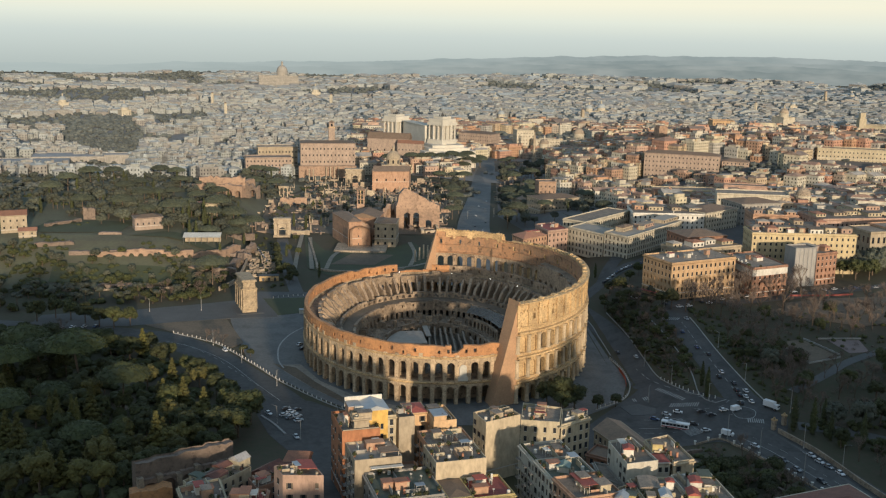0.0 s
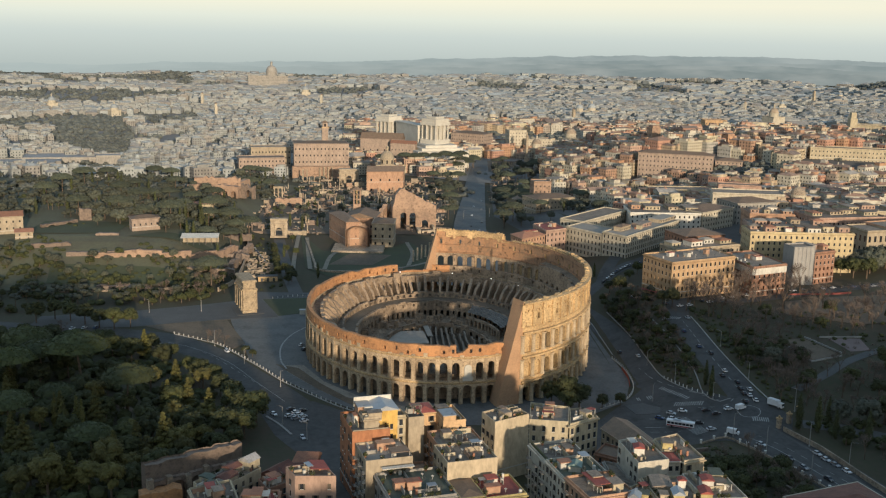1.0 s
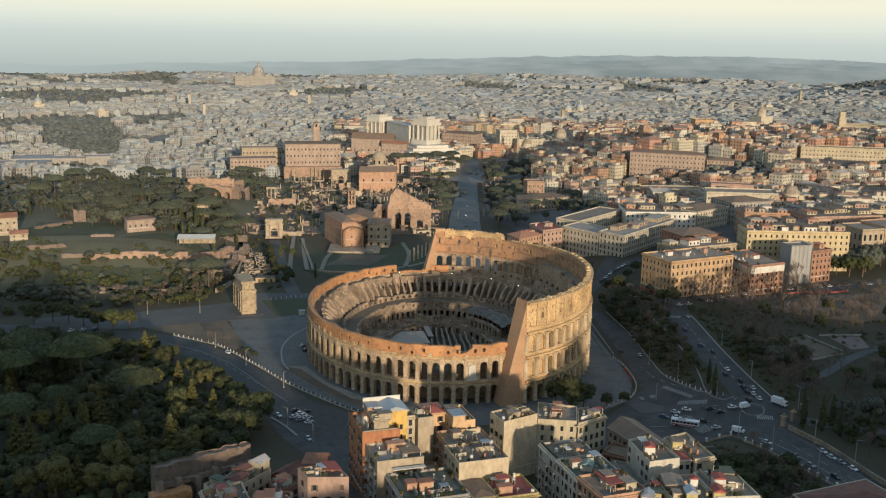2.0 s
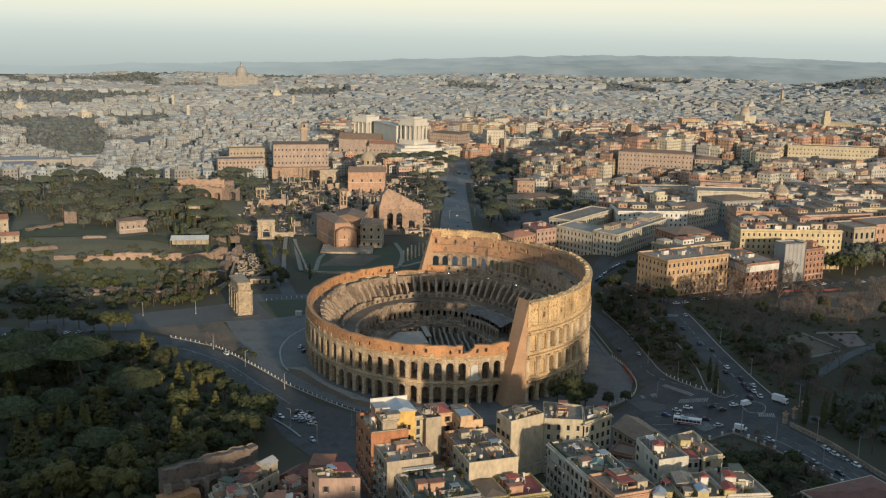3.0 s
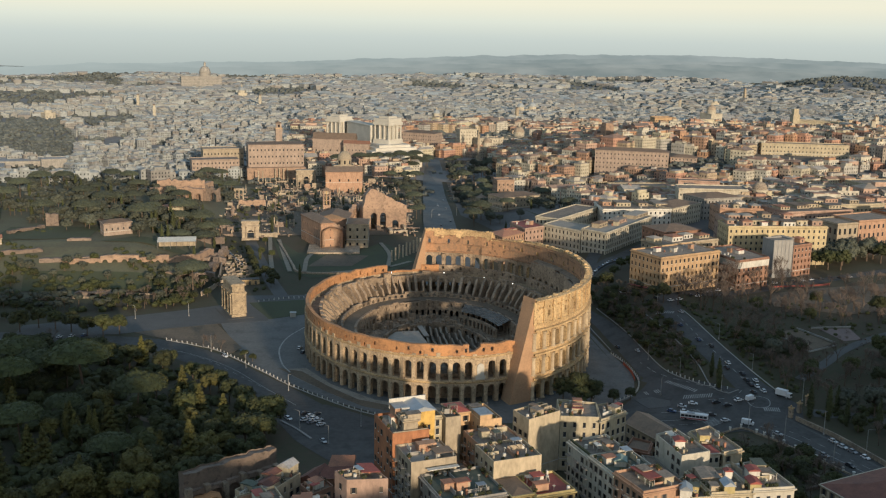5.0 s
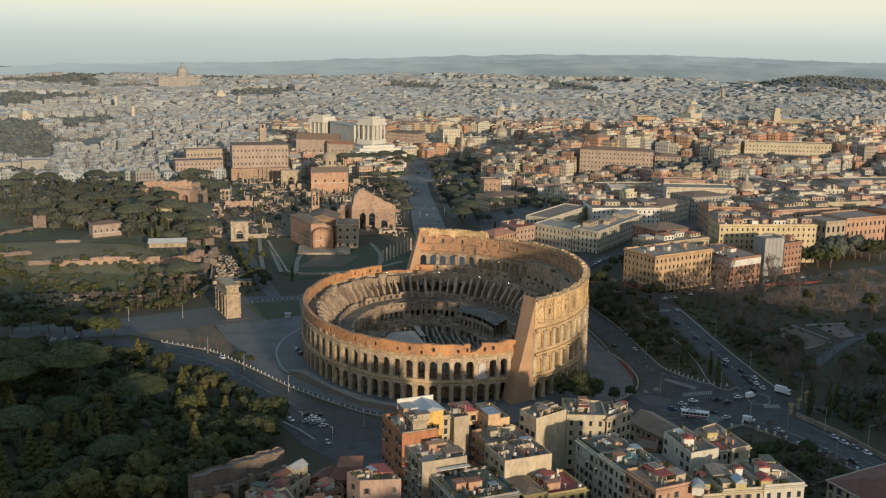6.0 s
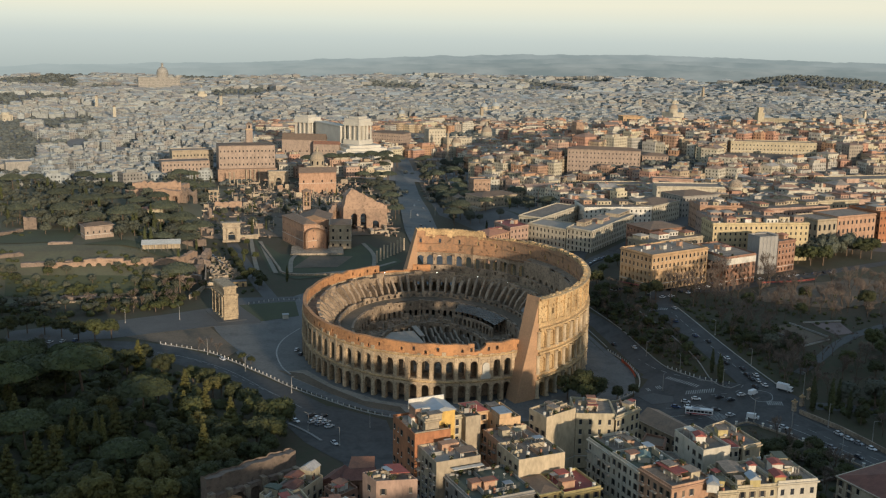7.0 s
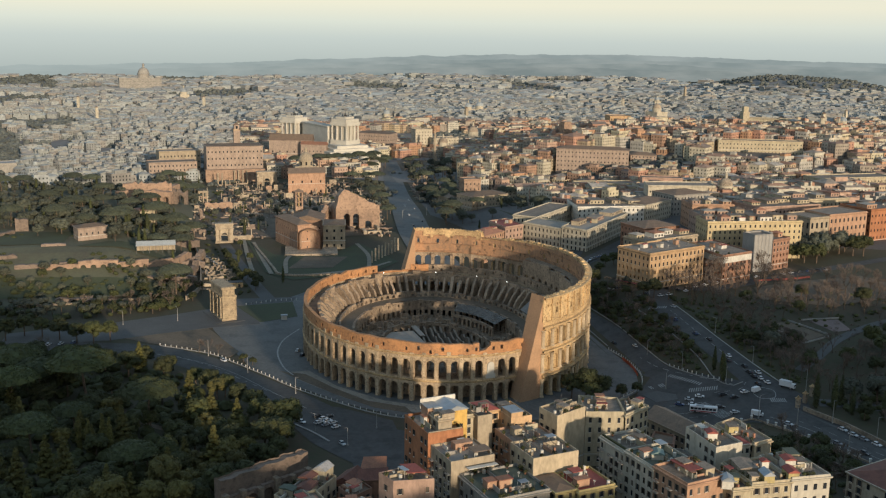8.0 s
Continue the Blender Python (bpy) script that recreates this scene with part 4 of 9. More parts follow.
def facade(S, p0, p1, z0, z1, cols, rows_, ww, wh, holes, base=0.0, head=0.6, m=0, sill=0.9, skip=None, gap=0.0):
    """Wall from p0 to p1 with recessed openings; the openings' places go into holes."""
    p0, p1 = Vector((p0[0], p0[1], 0)), Vector((p1[0], p1[1], 0))
    L = (p1 - p0).length
    t = (p1 - p0) / L
    nrm = Vector((t.y, -t.x, 0))
    ang = math.atan2(t.y, t.x)
    Q = lambda u, z, d=0.0: tuple(p0 + t * u - nrm * d + Vector((0, 0, z)))
    if base > 0:
        S.quad(Q(0, z0), Q(L, z0), Q(L, z0 + base), Q(0, z0 + base), m)
    zt = z1 - head
    S.quad(Q(0, zt), Q(L, zt), Q(L, z1), Q(0, z1), m)
    if not cols or not rows_:
        S.quad(Q(0, z0 + base), Q(L, z0 + base), Q(L, zt), Q(0, zt), m)
        return
    cw, rh = L / cols, (zt - z0 - base) / rows_
    ww = min(ww, cw * 0.7)
    wh = min(wh, rh * 0.78)
    for r in range(rows_):
        a = z0 + base + r * rh
        s = a + min(sill, rh - wh - 0.15)
        for c in range(cols):
            u0, u1 = c * cw, (c + 1) * cw
            if (skip and skip(c, r)) or (holes is not None and gap and wall_rng.random() < gap):
                S.quad(Q(u0, a), Q(u1, a), Q(u1, a + rh), Q(u0, a + rh), m)
                continue
            l, q = (u0 + u1 - ww) / 2, (u0 + u1 + ww) / 2
            S.quad(Q(u0, a), Q(l, a), Q(l, a + rh), Q(u0, a + rh), m)
            S.quad(Q(q, a), Q(u1, a), Q(u1, a + rh), Q(q, a + rh), m)
            S.quad(Q(l, a), Q(q, a), Q(q, s), Q(l, s), m)
            S.quad(Q(l, s + wh), Q(q, s + wh), Q(q, a + rh), Q(l, a + rh), m)
            D = 0.24
            S.quad(Q(l, s), Q(q, s), Q(q, s, D), Q(l, s, D), m)
            S.quad(Q(l, s + wh, D), Q(q, s + wh, D), Q(q, s + wh), Q(l, s + wh), m)
            S.quad(Q(l, s, D), Q(l, s + wh, D), Q(l, s + wh), Q(l, s), m)
            S.quad(Q(q, s), Q(q, s + wh), Q(q, s + wh, D), Q(q, s, D), m)
            holes.append((Q((l + q) / 2, s), ang, round(ww, 1), round(wh, 1)))


def inset(pts, d):
    """Outline moved inwards by d; counter-clockwise."""
    n = len(pts)
    out = []
    for i in range(n):
        a, b, c = Vector(pts[i - 1]), Vector(pts[i]), Vector(pts[(i + 1) % n])
        e, f = (b - a).normalized(), (c - b).normalized()
        n1, n2 = Vector((-e.y, e.x)), Vector((-f.y, f.x))
        k = 1 + n1.dot(n2)
        out.append(tuple(b + (n1 + n2) * (d / max(k, 0.3))))
    return out


def ccw(pts):
    s = sum(pts[i][0] * pts[(i + 1) % len(pts)][1] - pts[(i + 1) % len(pts)][0] * pts[i][1] for i in range(len(pts)))
    return list(pts) if s > 0 else list(pts)[::-1]


def building(pts, z0, z1, wall, label, rows_=5, bay=3.4, ww=1.2, wh=1.9, roof="flat", roof_mat=None, shutters=True, blind=(), name="apartment_building",
             group="", cornice=True, base=1.0, category="apartment building", parapet=0.9, frame_mat=M_FRAME, rise=3.0, band=True):
    """Town house over a counter-clockwise outline, with recessed windows on each side that is not blind."""
    pts = ccw([tuple(p[:2]) for p in pts])
    b = thing(name, label, category, group)
    S, holes = Shape(), []
    n = len(pts)
    for i in range(n):
        p, q = pts[i], pts[(i + 1) % n]
        L = math.dist(p, q)
        mx, my = (p[0] + q[0]) / 2, (p[1] + q[1]) / 2
        nx, ny = q[1] - p[1], p[0] - q[0]
        rear = all(nx * (ex - mx) + ny * (-525 - my) < 0 for ex in (-18, -96))
        cols = 0 if i in blind or rear else max(1, int(L / bay))
        facade(S, p, q, z0, z1, cols if L > 2 else 0, rows_, ww, wh, holes, base, gap=0.16 if p[1] < -100 else 0.0)
    part("wall", S, wall, b)
    BUILT.append((pts, z1))
    HOLES.append((b, holes, bool(shutters), frame_mat, pts[0][1] > 112))
    if cornice:
        S = Shape()
        outer, inner = inset(pts, -0.55), inset(pts, 0.05)
        for i in range(n):
            j = (i + 1) % n
            S.quad((*outer[i], z1 - 0.25), (*outer[j], z1 - 0.25), (*outer[j], z1 + 0.15), (*outer[i], z1 + 0.15))
            S.quad((*pts[i], z1 - 0.75), (*pts[j], z1 - 0.75), (*outer[j], z1 - 0.25), (*outer[i], z1 - 0.25))
            S.quad((*outer[i], z1 + 0.15), (*outer[j], z1 + 0.15), (*inner[j], z1 + 0.15), (*inner[i], z1 + 0.15))
        part("cornice", S, wall if wall is not None else M_WHITE, b)
    if band:
        S = Shape()
        o2 = inset(pts, -0.12)
        z = z0 + base + (z1 - 0.6 - z0 - base) / max(1, rows_)
        for i in range(n):
            j = (i + 1) % n
            S.quad((*o2[i], z - 0.2), (*o2[j], z - 0.2), (*o2[j], z + 0.1), (*o2[i], z + 0.1))
            S.quad((*o2[i], z + 0.1), (*o2[j], z + 0.1), (*pts[j], z + 0.12), (*pts[i], z + 0.12))
        part("string_course", S, M_FRAME, b)
    if roof == "flat":
        S = Shape()
        ins = inset(pts, 0.3)
        S.poly([(*p, z1 + 0.05) for p in ins])
        part("terrace", S, roof_mat or M_TERRACE, b)
        S = Shape()
        for i in range(n):
            j = (i + 1) % n
            S.quad((*pts[i], z1), (*pts[j], z1), (*pts[j], z1 + parapet), (*pts[i], z1 + parapet))
            S.quad((*pts[i], z1 + parapet), (*pts[j], z1 + parapet), (*ins[j], z1 + parapet), (*ins[i], z1 + parapet))
            S.quad((*ins[j], z1), (*ins[i], z1), (*ins[i], z1 + parapet), (*ins[j], z1 + parapet))
        part("parapet", S, wall, b)
    else:
        S = Shape()
        out = inset(pts, -0.6)
        if n == 4:
            # ridge along the longer direction
            c = [Vector(p) for p in out]
            if (c[1] - c[0]).length < (c[2] - c[1]).length:
                c = c[1:] + c[:1]
            m0, m1 = (c[0] + c[3]) / 2, (c[1] + c[2]) / 2
            d = (m1 - m0).normalized() * (c[0] - c[3]).length * (0.5 if roof == "hip" else 0.0)
            r0, r1 = m0 + d, m1 - d
            zr = z1 + rise
            S.quad((*c[0], z1), (*c[1], z1), (*r1, zr), (*r0, zr))
            S.quad((*c[2], z1), (*c[3], z1), (*r0, zr), (*r1, zr))
            S.tri((*c[1], z1), (*c[2], z1), (*r1, zr))
            S.tri((*c[3], z1), (*c[0], z1), (*r0, zr))
        else:
            low = inset(pts, 3.5)
            for i in range(n):
                j = (i + 1) % n
                S.quad((*out[i], z1), (*out[j], z1), (*low[j], z1 + rise), (*low[i], z1 + rise))
            S.poly([(*p, z1 + rise) for p in low])
        part("roof", S, roof_mat or M_TILE, b)
    return b


def quad_at(x, y, w, d, rz):
    return [(x + rot(p, rz)[0], y + rot(p, rz)[1]) for p in ((-w / 2, -d / 2), (w / 2, -d / 2), (w / 2, d / 2), (-w / 2, d / 2))]


def para(o, u, v):
    """Parallelogram outline from a corner and its two neighbours."""
    return [o, u, (u[0] + v[0] - o[0], u[1] + v[1] - o[1]), v]


# mid-distance buildings on the hill
P_OCHRE = plaster("ochre_plaster", (0.50, 0.332, 0.186))
P_CREAM = plaster("cream_plaster", (0.480, 0.408, 0.280))
P_PALE = plaster("pale_stone_plaster", (0.51, 0.452, 0.345))
P_PINK = plaster("pink_plaster", (0.440, 0.296, 0.224))
P_ORANGE = plaster("orange_plaster", (0.400, 0.170, 0.080))
P_STAINED = plaster("stained_cream_plaster", (0.52, 0.425, 0.29), 0.66)
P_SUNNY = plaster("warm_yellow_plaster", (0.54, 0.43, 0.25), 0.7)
P_PEACH = plaster("weathered_peach_plaster", (0.56, 0.37, 0.205), 0.7)
P_CHALK = plaster("chalk_white_plaster", (0.53, 0.485, 0.395), 0.75)
P_YELLOW = plaster("golden_yellow_plaster", (0.66, 0.42, 0.12))
P_GREY = plaster("grey_plaster", (0.344, 0.320, 0.280))
P_RED = plaster("red_brick_plaster", (0.336, 0.184, 0.120))
P_BEIGE = plaster("beige_plaster", (0.400, 0.328, 0.232))
P_SALMON = plaster("salmon_plaster", (0.448, 0.272, 0.176))
P_BUTTER = plaster("pale_yellow_plaster", (0.496, 0.400, 0.184))


def roof_clutter(b, pts, z, seed, n=6, huts=2):
    """Stair huts, chimneys, tanks, dishes and aerials on a terrace."""
    r = random.Random(seed)
    cx, cy = sum(p[0] for p in pts) / len(pts), sum(p[1] for p in pts) / len(pts)

    def spot(k=0.7):
        i = r.randrange(len(pts))
        p, q, t = pts[i], pts[(i + 1) % len(pts)], r.random()
        w = r.uniform(0.1, k)
        return cx + (p[0] + (q[0] - p[0]) * t - cx) * w, cy + (p[1] + (q[1] - p[1]) * t - cy) * w
    d = Vector(pts[1]) - Vector(pts[0])
    ang = math.atan2(d.y, d.x)
    if cy < -100:
        terrace_life(b, pts, z, seed)
    for _ in range(huts):
        x, y = spot(0.62)
        w, dd, hh = r.uniform(2.6, 5), r.uniform(2.4, 4), r.uniform(2.2, 2.9)
        hut = part("roof_hut", Shape().box(x, y, z, w, dd, hh, ang), r.choice([M_WHITE, P_BEIGE, P_CREAM, P_SALMON]), b, "small plastered roof hut")
        part("hut_roof", Shape().box(x, y, z + hh, w + 0.5, dd + 0.5, 0.22, ang), r.choice([M_REDROOF, M_TILE, M_TERRACE]), hut)
    for _ in range(n):
        x, y = spot(0.92)
        k = r.random()
        if k < 0.35:
            S = Shape().box(x, y, z, 0.7, 0.7, r.uniform(1.0, 2.0), ang)
            part("chimney", S, r.choice([P_BEIGE, M_WHITE, M_TILE]), b)
        elif k < 0.55:
            S = Shape().lathe(x, y, [(0.0, z), (0.6, z), (0.6, z + 1.2), (0.5, z + 1.35), (0.0, z + 1.4)], 10)
            part("water_tank", S, M_WHITE, b, "white plastic water tank")
        elif k < 0.8:
            S = Shape()
            S.tube((x, y, z), (x, y, z + 1.5), 0.05, 0.05, 5)
            S.lathe(x, y - 0.2, [(0.0, z + 1.3), (0.35, z + 1.45), (0.5, z + 1.7)], 10)
            part("satellite_dish", S, M_WHITE, b)
        else:
            S = Shape()
            S.tube((x, y, z), (x, y, z + 3.2), 0.04, 0.03, 4)
            for q in range(4):
                S.box(x, y, z + 2.3 + 0.25 * q, 1.1 - 0.15 * q, 0.05, 0.05, ang)
            part("aerial", S, M_METAL, b)


def roof_rooms(b, pts, z, seed, n=4):
    """Attic flats set back on a town roof, under low tiled or flat roofs."""
    r = random.Random(seed)
    o, u, v = Vector(pts[0]), Vector(pts[1]) - Vector(pts[0]), Vector(pts[-1]) - Vector(pts[0])
    ang = math.atan2(u.y, u.x)
    for i in range(n):
        c = o + u * ((i + r.uniform(0.3, 0.7)) / n) + v * r.uniform(0.3, 0.75)
        w, d, hh = u.length / n * r.uniform(0.5, 0.9), v.length * r.uniform(0.25, 0.5), r.uniform(2.1, 3.2)
        room = part("attic_room", Shape().box(c.x, c.y, z, w, d, hh, ang), r.choice([P_CREAM, P_SALMON, P_BEIGE, M_WHITE, P_PINK]), b, "plastered attic room")
        S = Shape()
        q = [(c.x + rot(k, ang)[0], c.y + rot(k, ang)[1]) for k in ((-w / 2 - 0.4, -d / 2 - 0.4), (w / 2 + 0.4, -d / 2 - 0.4), (w / 2 + 0.4, d / 2 + 0.4), (-w / 2 - 0.4, d / 2 + 0.4))]
        S.prism(q, z + hh, z + hh + 0.3)
        if r.random() < 0.6:
            for k in range(4):
                S.tri((*q[k], z + hh + 0.3), (*q[(k + 1) % 4], z + hh + 0.3), (c.x, c.y, z + hh + 1.6))
        part("room_roof", S, r.choice([M_TILE, M_TILEDARK, M_TERRACE, M_ARENA, M_TERRACE]), room)
        G = Shape()
        for k in range(max(1, int(w / 2.6))):
            a = rot((-w / 2 + (k + 0.5) * w / max(1, int(w / 2.6)), -d / 2 - 0.04), ang)
            e = rot((0.55, 0), ang)
            G.quad((c.x + a[0] - e[0], c.y + a[1] - e[1], z + 0.6), (c.x + a[0] + e[0], c.y + a[1] + e[1], z + 0.6), (c.x + a[0] + e[0], c.y + a[1] + e[1], z + 2.1), (c.x + a[0] - e[0], c.y + a[1] - e[1], z + 2.1))
        tagged(part("room_glazing", G, M_GLASS, room), kind="stuff")


def hut(b, x, y, z, w, d, hh, ang, wall, roof, rise=0.0):
    """Roof hut with a door and a flat or ridged roof."""
    body = part("roof_hut", Shape().box(x, y, z, w, d, hh, ang), wall, b, "small plastered roof hut")
    q = quad_at(x, y, w + 0.5, d + 0.5, ang)
    S = Shape().prism(q, z + hh, z + hh + 0.2)
    if rise:
        e0, e1 = [((q[i][0] + q[j][0]) / 2, (q[i][1] + q[j][1]) / 2) for i, j in ((0, 3), (1, 2))]
        t = z + hh + 0.2
        S.quad((*q[0], t), (*q[1], t), (*e1, t + rise), (*e0, t + rise))
        S.quad((*q[2], t), (*q[3], t), (*e0, t + rise), (*e1, t + rise))
        S.tri((*q[3], t), (*q[0], t), (*e0, t + rise))
        S.tri((*q[1], t), (*q[2], t), (*e1, t + rise))
    part("hut_roof", S, roof, body)
    p = rot((-w * 0.2, -d / 2 - 0.03), ang)
    part("hut_door", Shape().box(x + p[0], y + p[1], z + 0.1, 0.9, 0.08, min(1.9, hh - 0.4), ang), M_DARKDOOR, body, "dark door")


def terrace_life(b, pts, z, seed):
    """Partition walls, canopies and planting that crowd an old roof terrace."""
    r = random.Random(seed)
    o, u, v = Vector(pts[0]), Vector(pts[1]) - Vector(pts[0]), Vector(pts[-1]) - Vector(pts[0])
    ang = math.atan2(u.y, u.x)
    for _ in range(4):
        s, t = r.uniform(0.15, 0.85), r.uniform(0.15, 0.85)
        c = o + u * s + v * t
        if r.random() < 0.5:
            L, a = u.length * r.uniform(0.2, 0.45), ang
        else:
            L, a = v.length * r.uniform(0.2, 0.45), math.atan2(v.y, v.x)
        part("partition_wall", Shape().box(c.x, c.y, z, L, 0.25, r.uniform(0.9, 2.0), a), r.choice([M_WHITE, P_BEIGE, P_SALMON, P_CREAM, P_GREY]), b)
    for _ in range(1):
        c = o + u * r.uniform(0.2, 0.8) + v * r.uniform(0.2, 0.8)
        w, d, hh = r.uniform(2.2, 4.5), r.uniform(1.8, 3.2), r.uniform(2.1, 2.6)
        k = part("canopy", Shape().box(c.x, c.y, z + hh, w, d, 0.12, ang), r.choice([M_TILEDARK, M_REDROOF, M_WHITE, M_GREENROOF, M_TILE, M_GREYMETAL]), b)
        for sx in (-1, 1):
            for sy in (-1, 1):
                q = rot((sx * (w / 2 - 0.15), sy * (d / 2 - 0.15)), ang)
                part("canopy_post", Shape().box(c.x + q[0], c.y + q[1], z, 0.12, 0.12, hh, ang), M_WHITE, k)
    pot_plants(b, pts, z, seed, 3)


def pot_plants(b, pts, z, seed, n=10):
    """Potted shrubs along a terrace edge."""
    r = random.Random(seed)
    for _ in range(n):
        i = r.randrange(len(pts))
        p, q, t = Vector(pts[i]), Vector(pts[(i + 1) % len(pts)]), r.uniform(0.08, 0.92)
        c = p + (q - p) * t
        m = sum((Vector(v) for v in pts), Vector((0, 0))) / len(pts)
        c += (m - c).normalized() * 1.0
        S = Shape().lathe(c.x, c.y, [(0.0, z), (0.32, z), (0.42, z + 0.6), (0.0, z + 0.6)], 8)
        pot = part("plant_pot", S, M_TILE, b)
        S = Shape()
        leaves(S, (c.x, c.y, z + 1.2), r.uniform(0.6, 1.0), 60, 0.28, r)
        part("shrub", S, M_LEAF, pot)


def balconies(b, p0, p1, z0, z1, rows_, every=2, bay=3.4):
    """Slab balconies with railings on one side."""
    p0, p1 = Vector(p0), Vector(p1)
    L = (p1 - p0).length
    t = (p1 - p0) / L
    nrm = Vector((t.y, -t.x))
    ang = math.atan2(t.y, t.x)
    cols = max(1, int(L / bay))
    for r in range(1, rows_):
        z = z0 + 1.0 + r * (z1 - 1.6 - z0) / rows_
        for c in range(0, cols, every):
            u = p0 + t * ((c + 0.5) * L / cols) + nrm * 0.6
            s = part("balcony", Shape().box(u.x, u.y, z, 2.6, 1.2, 0.15, ang), P_GREY, b)
            S = Shape()
            for k in range(7):
                q = u + t * (-1.2 + 0.4 * k) + nrm * 0.55
                S.box(q.x, q.y, z + 0.15, 0.05, 0.05, 0.9, ang)
            q = u + nrm * 0.55
            S.box(q.x, q.y, z + 1.0, 2.6, 0.07, 0.07, ang)
            tagged(part("railing", S, M_METAL, s), kind="stuff")


# mid-distance buildings on the hill
A_ = [(138, 46), (182, 66), (174, 92), (127, 71)]
b = building(A_, 15, 38, P_OCHRE, "ochre apartment block with rows of tall windows", 5, 3.4, 1.2, 2.2, shutters=False)
roof_clutter(b, A_, 38.1, 1, 18, 3)
b = building([(137, 161), (193, 229), (180, 247), (124, 179)], 14, 31, P_PALE, "pale stone institute wing with rows of arched windows", 4, 3.3, 1.3, 2.4, shutters=False, category="institute", roof_mat=M_ARENA)
roof_clutter(b, [(137, 161), (193, 229), (180, 247), (124, 179)], 31.1, 2, 8, 1)
roof_rooms(b, [(137, 161), (193, 229), (180, 247), (124, 179)], 31.1, 2, 3)
b = building([(123.5, 180), (140, 200), (119, 228), (103, 209)], 10, 29, P_PALE, "pale stone institute front wing", 4, 3.3, 1.3, 2.4, shutters=False, category="institute", roof_mat=M_ARENA)
b = building([(119, 229), (165, 285), (150, 300), (104, 243)], 8, 29, P_PALE, "pale stone institute rear wing", 4, 3.3, 1.3, 2.4, shutters=False, category="institute")
C_ = [(189, 54), (213.5, 64.5), (206, 104), (181.5, 94)]
b = building(C_, 15, 34, P_RED, "brick apartment house with a white top storey and roof garden", 5, 3.4, shutters=False)
part("top_storey", Shape().prism(inset(ccw(C_), -0.15), 29.5, 34.0, top=False), M_WHITE, b, "white plaster top storey")
roof_clutter(b, C_, 34.1, 3, 8, 3)
pot_plants(b, C_, 34.1, 3, 12)
D_ = [(226, 85.5), (240.5, 88.5), (238, 100), (223.5, 97)]
b = building(D_, 15, 40, M_SHEET, "house wrapped in pale scaffold sheeting", 6, 4.0, blind=(0, 1, 2, 3), cornice=False, band=False)
for i in range(6):
    p = Vector(D_[0]).lerp(Vector(D_[1]), i / 5)
    S = Shape().tube((p.x, p.y - 0.6, 14), (p.x, p.y - 0.6, 41), 0.08, 0.08, 5)
    part("scaffold_pole", S, M_GREYMETAL, b)
E_ = [(241, 88.5), (257, 96), (250, 118), (234, 110)]
b = building(E_, 15, 36, P_RED, "red brick apartment house among the roofs", 5, 3.4, shutters=False)
roof_rooms(b, E_, 36.1, 5, 2)
roof_clutter(b, E_, 36.1, 5, 3, 1)
F_ = [(212, 126), (281, 123), (283, 146), (214, 150)]
b = building(F_, 16, 42, P_SUNNY, "long warm yellow apartment block with roof terraces", 6, 3.6, shutters=True)
roof_rooms(b, F_, 42.1, 6, 7)
roof_clutter(b, F_, 42.1, 6, 10, 2)
G_ = [(303, 150), (321, 155), (316, 180), (298, 175)]
building(G_, 14, 39, P_BEIGE, "stone palace wing with tall arched openings", 3, 4.4, 2.0, 4.2, shutters=False, category="palace")
H_ = [(322, 156), (360, 168), (353, 196), (315, 182)]
building(H_, 14, 40, P_SALMON, "salmon palace with large dark windows", 4, 4.0, 1.7, 2.9, shutters=False, category="palace")
for i, (pts, z, m, lab) in enumerate([
        ([(66, 176), (85, 194), (78, 212), (60, 194)], 26, P_SALMON, "salmon house with a red tiled roof"),
        ([(86, 195), (102, 205), (96, 232), (80, 222)], 28, P_PINK, "pink house with a red roof terrace")]):
    b = building(pts, 6, z, m, lab, 5, 3.2, roof="flat" if i else "hip", roof_mat=M_REDROOF if i else M_TILE)
    roof_clutter(b, pts, z + 0.1, 20 + i, 4, 2)
for i, (o, u, v, z, m, lab) in enumerate([
        ((163, 262), (220, 262), (166, 300), 31, M_WHITE, "long white institute with a flat roof"),
        ((222, 264), (256, 292), (204, 288), 32, P_PALE, "pale stone town palace among the roofs"),
        ((232, 180), (286, 176), (234, 206), 37, P_PINK, "pink town house block among the roofs"),
        ((160, 108), (206, 128), (152, 128), 33, P_BEIGE, "beige house with brown roofs"),
        ((176, 150), (206, 160), (168, 176), 34, P_RED, "low brick house among the roofs"),
        ((292, 206), (350, 216), (286, 240), 38, P_PINK, "long pink palace among the roofs"),
        ((250, 236), (284, 232), (252, 262), 36, P_SALMON, "salmon town house among the roofs"),
        ((262, 300), (300, 312), (254, 330), 34, P_GREY, "grey town house among the roofs"),
        ((368, 175), (420, 190), (360, 205), 40, P_ORANGE, "orange ochre palace among the roofs"),
        ((330, 232), (390, 240), (326, 262), 39, P_CREAM, "cream town house with many windows")]):
    pts = para(o, u, v)
    b = building(pts, 10, z, m, lab, 5, 3.6, shutters=False, roof="flat" if i % 3 != 1 else "hip", roof_mat=None if i % 3 != 1 else M_TILEDARK)
    if i % 3 != 1:
        roof_rooms(b, pts, z + 0.1, 40 + i, 4)
        roof_clutter(b, pts, z + 0.1, 40 + i, 4, 0)

# ---- foreground block ----
CA, SA = math.cos(radians(15)), math.sin(radians(15))


def fg(a, b):
    """Place in the block's own axes: a along the street front, b away from it."""
    return (-33.6 + a * CA - b * SA, -212 + a * SA + b * CA)


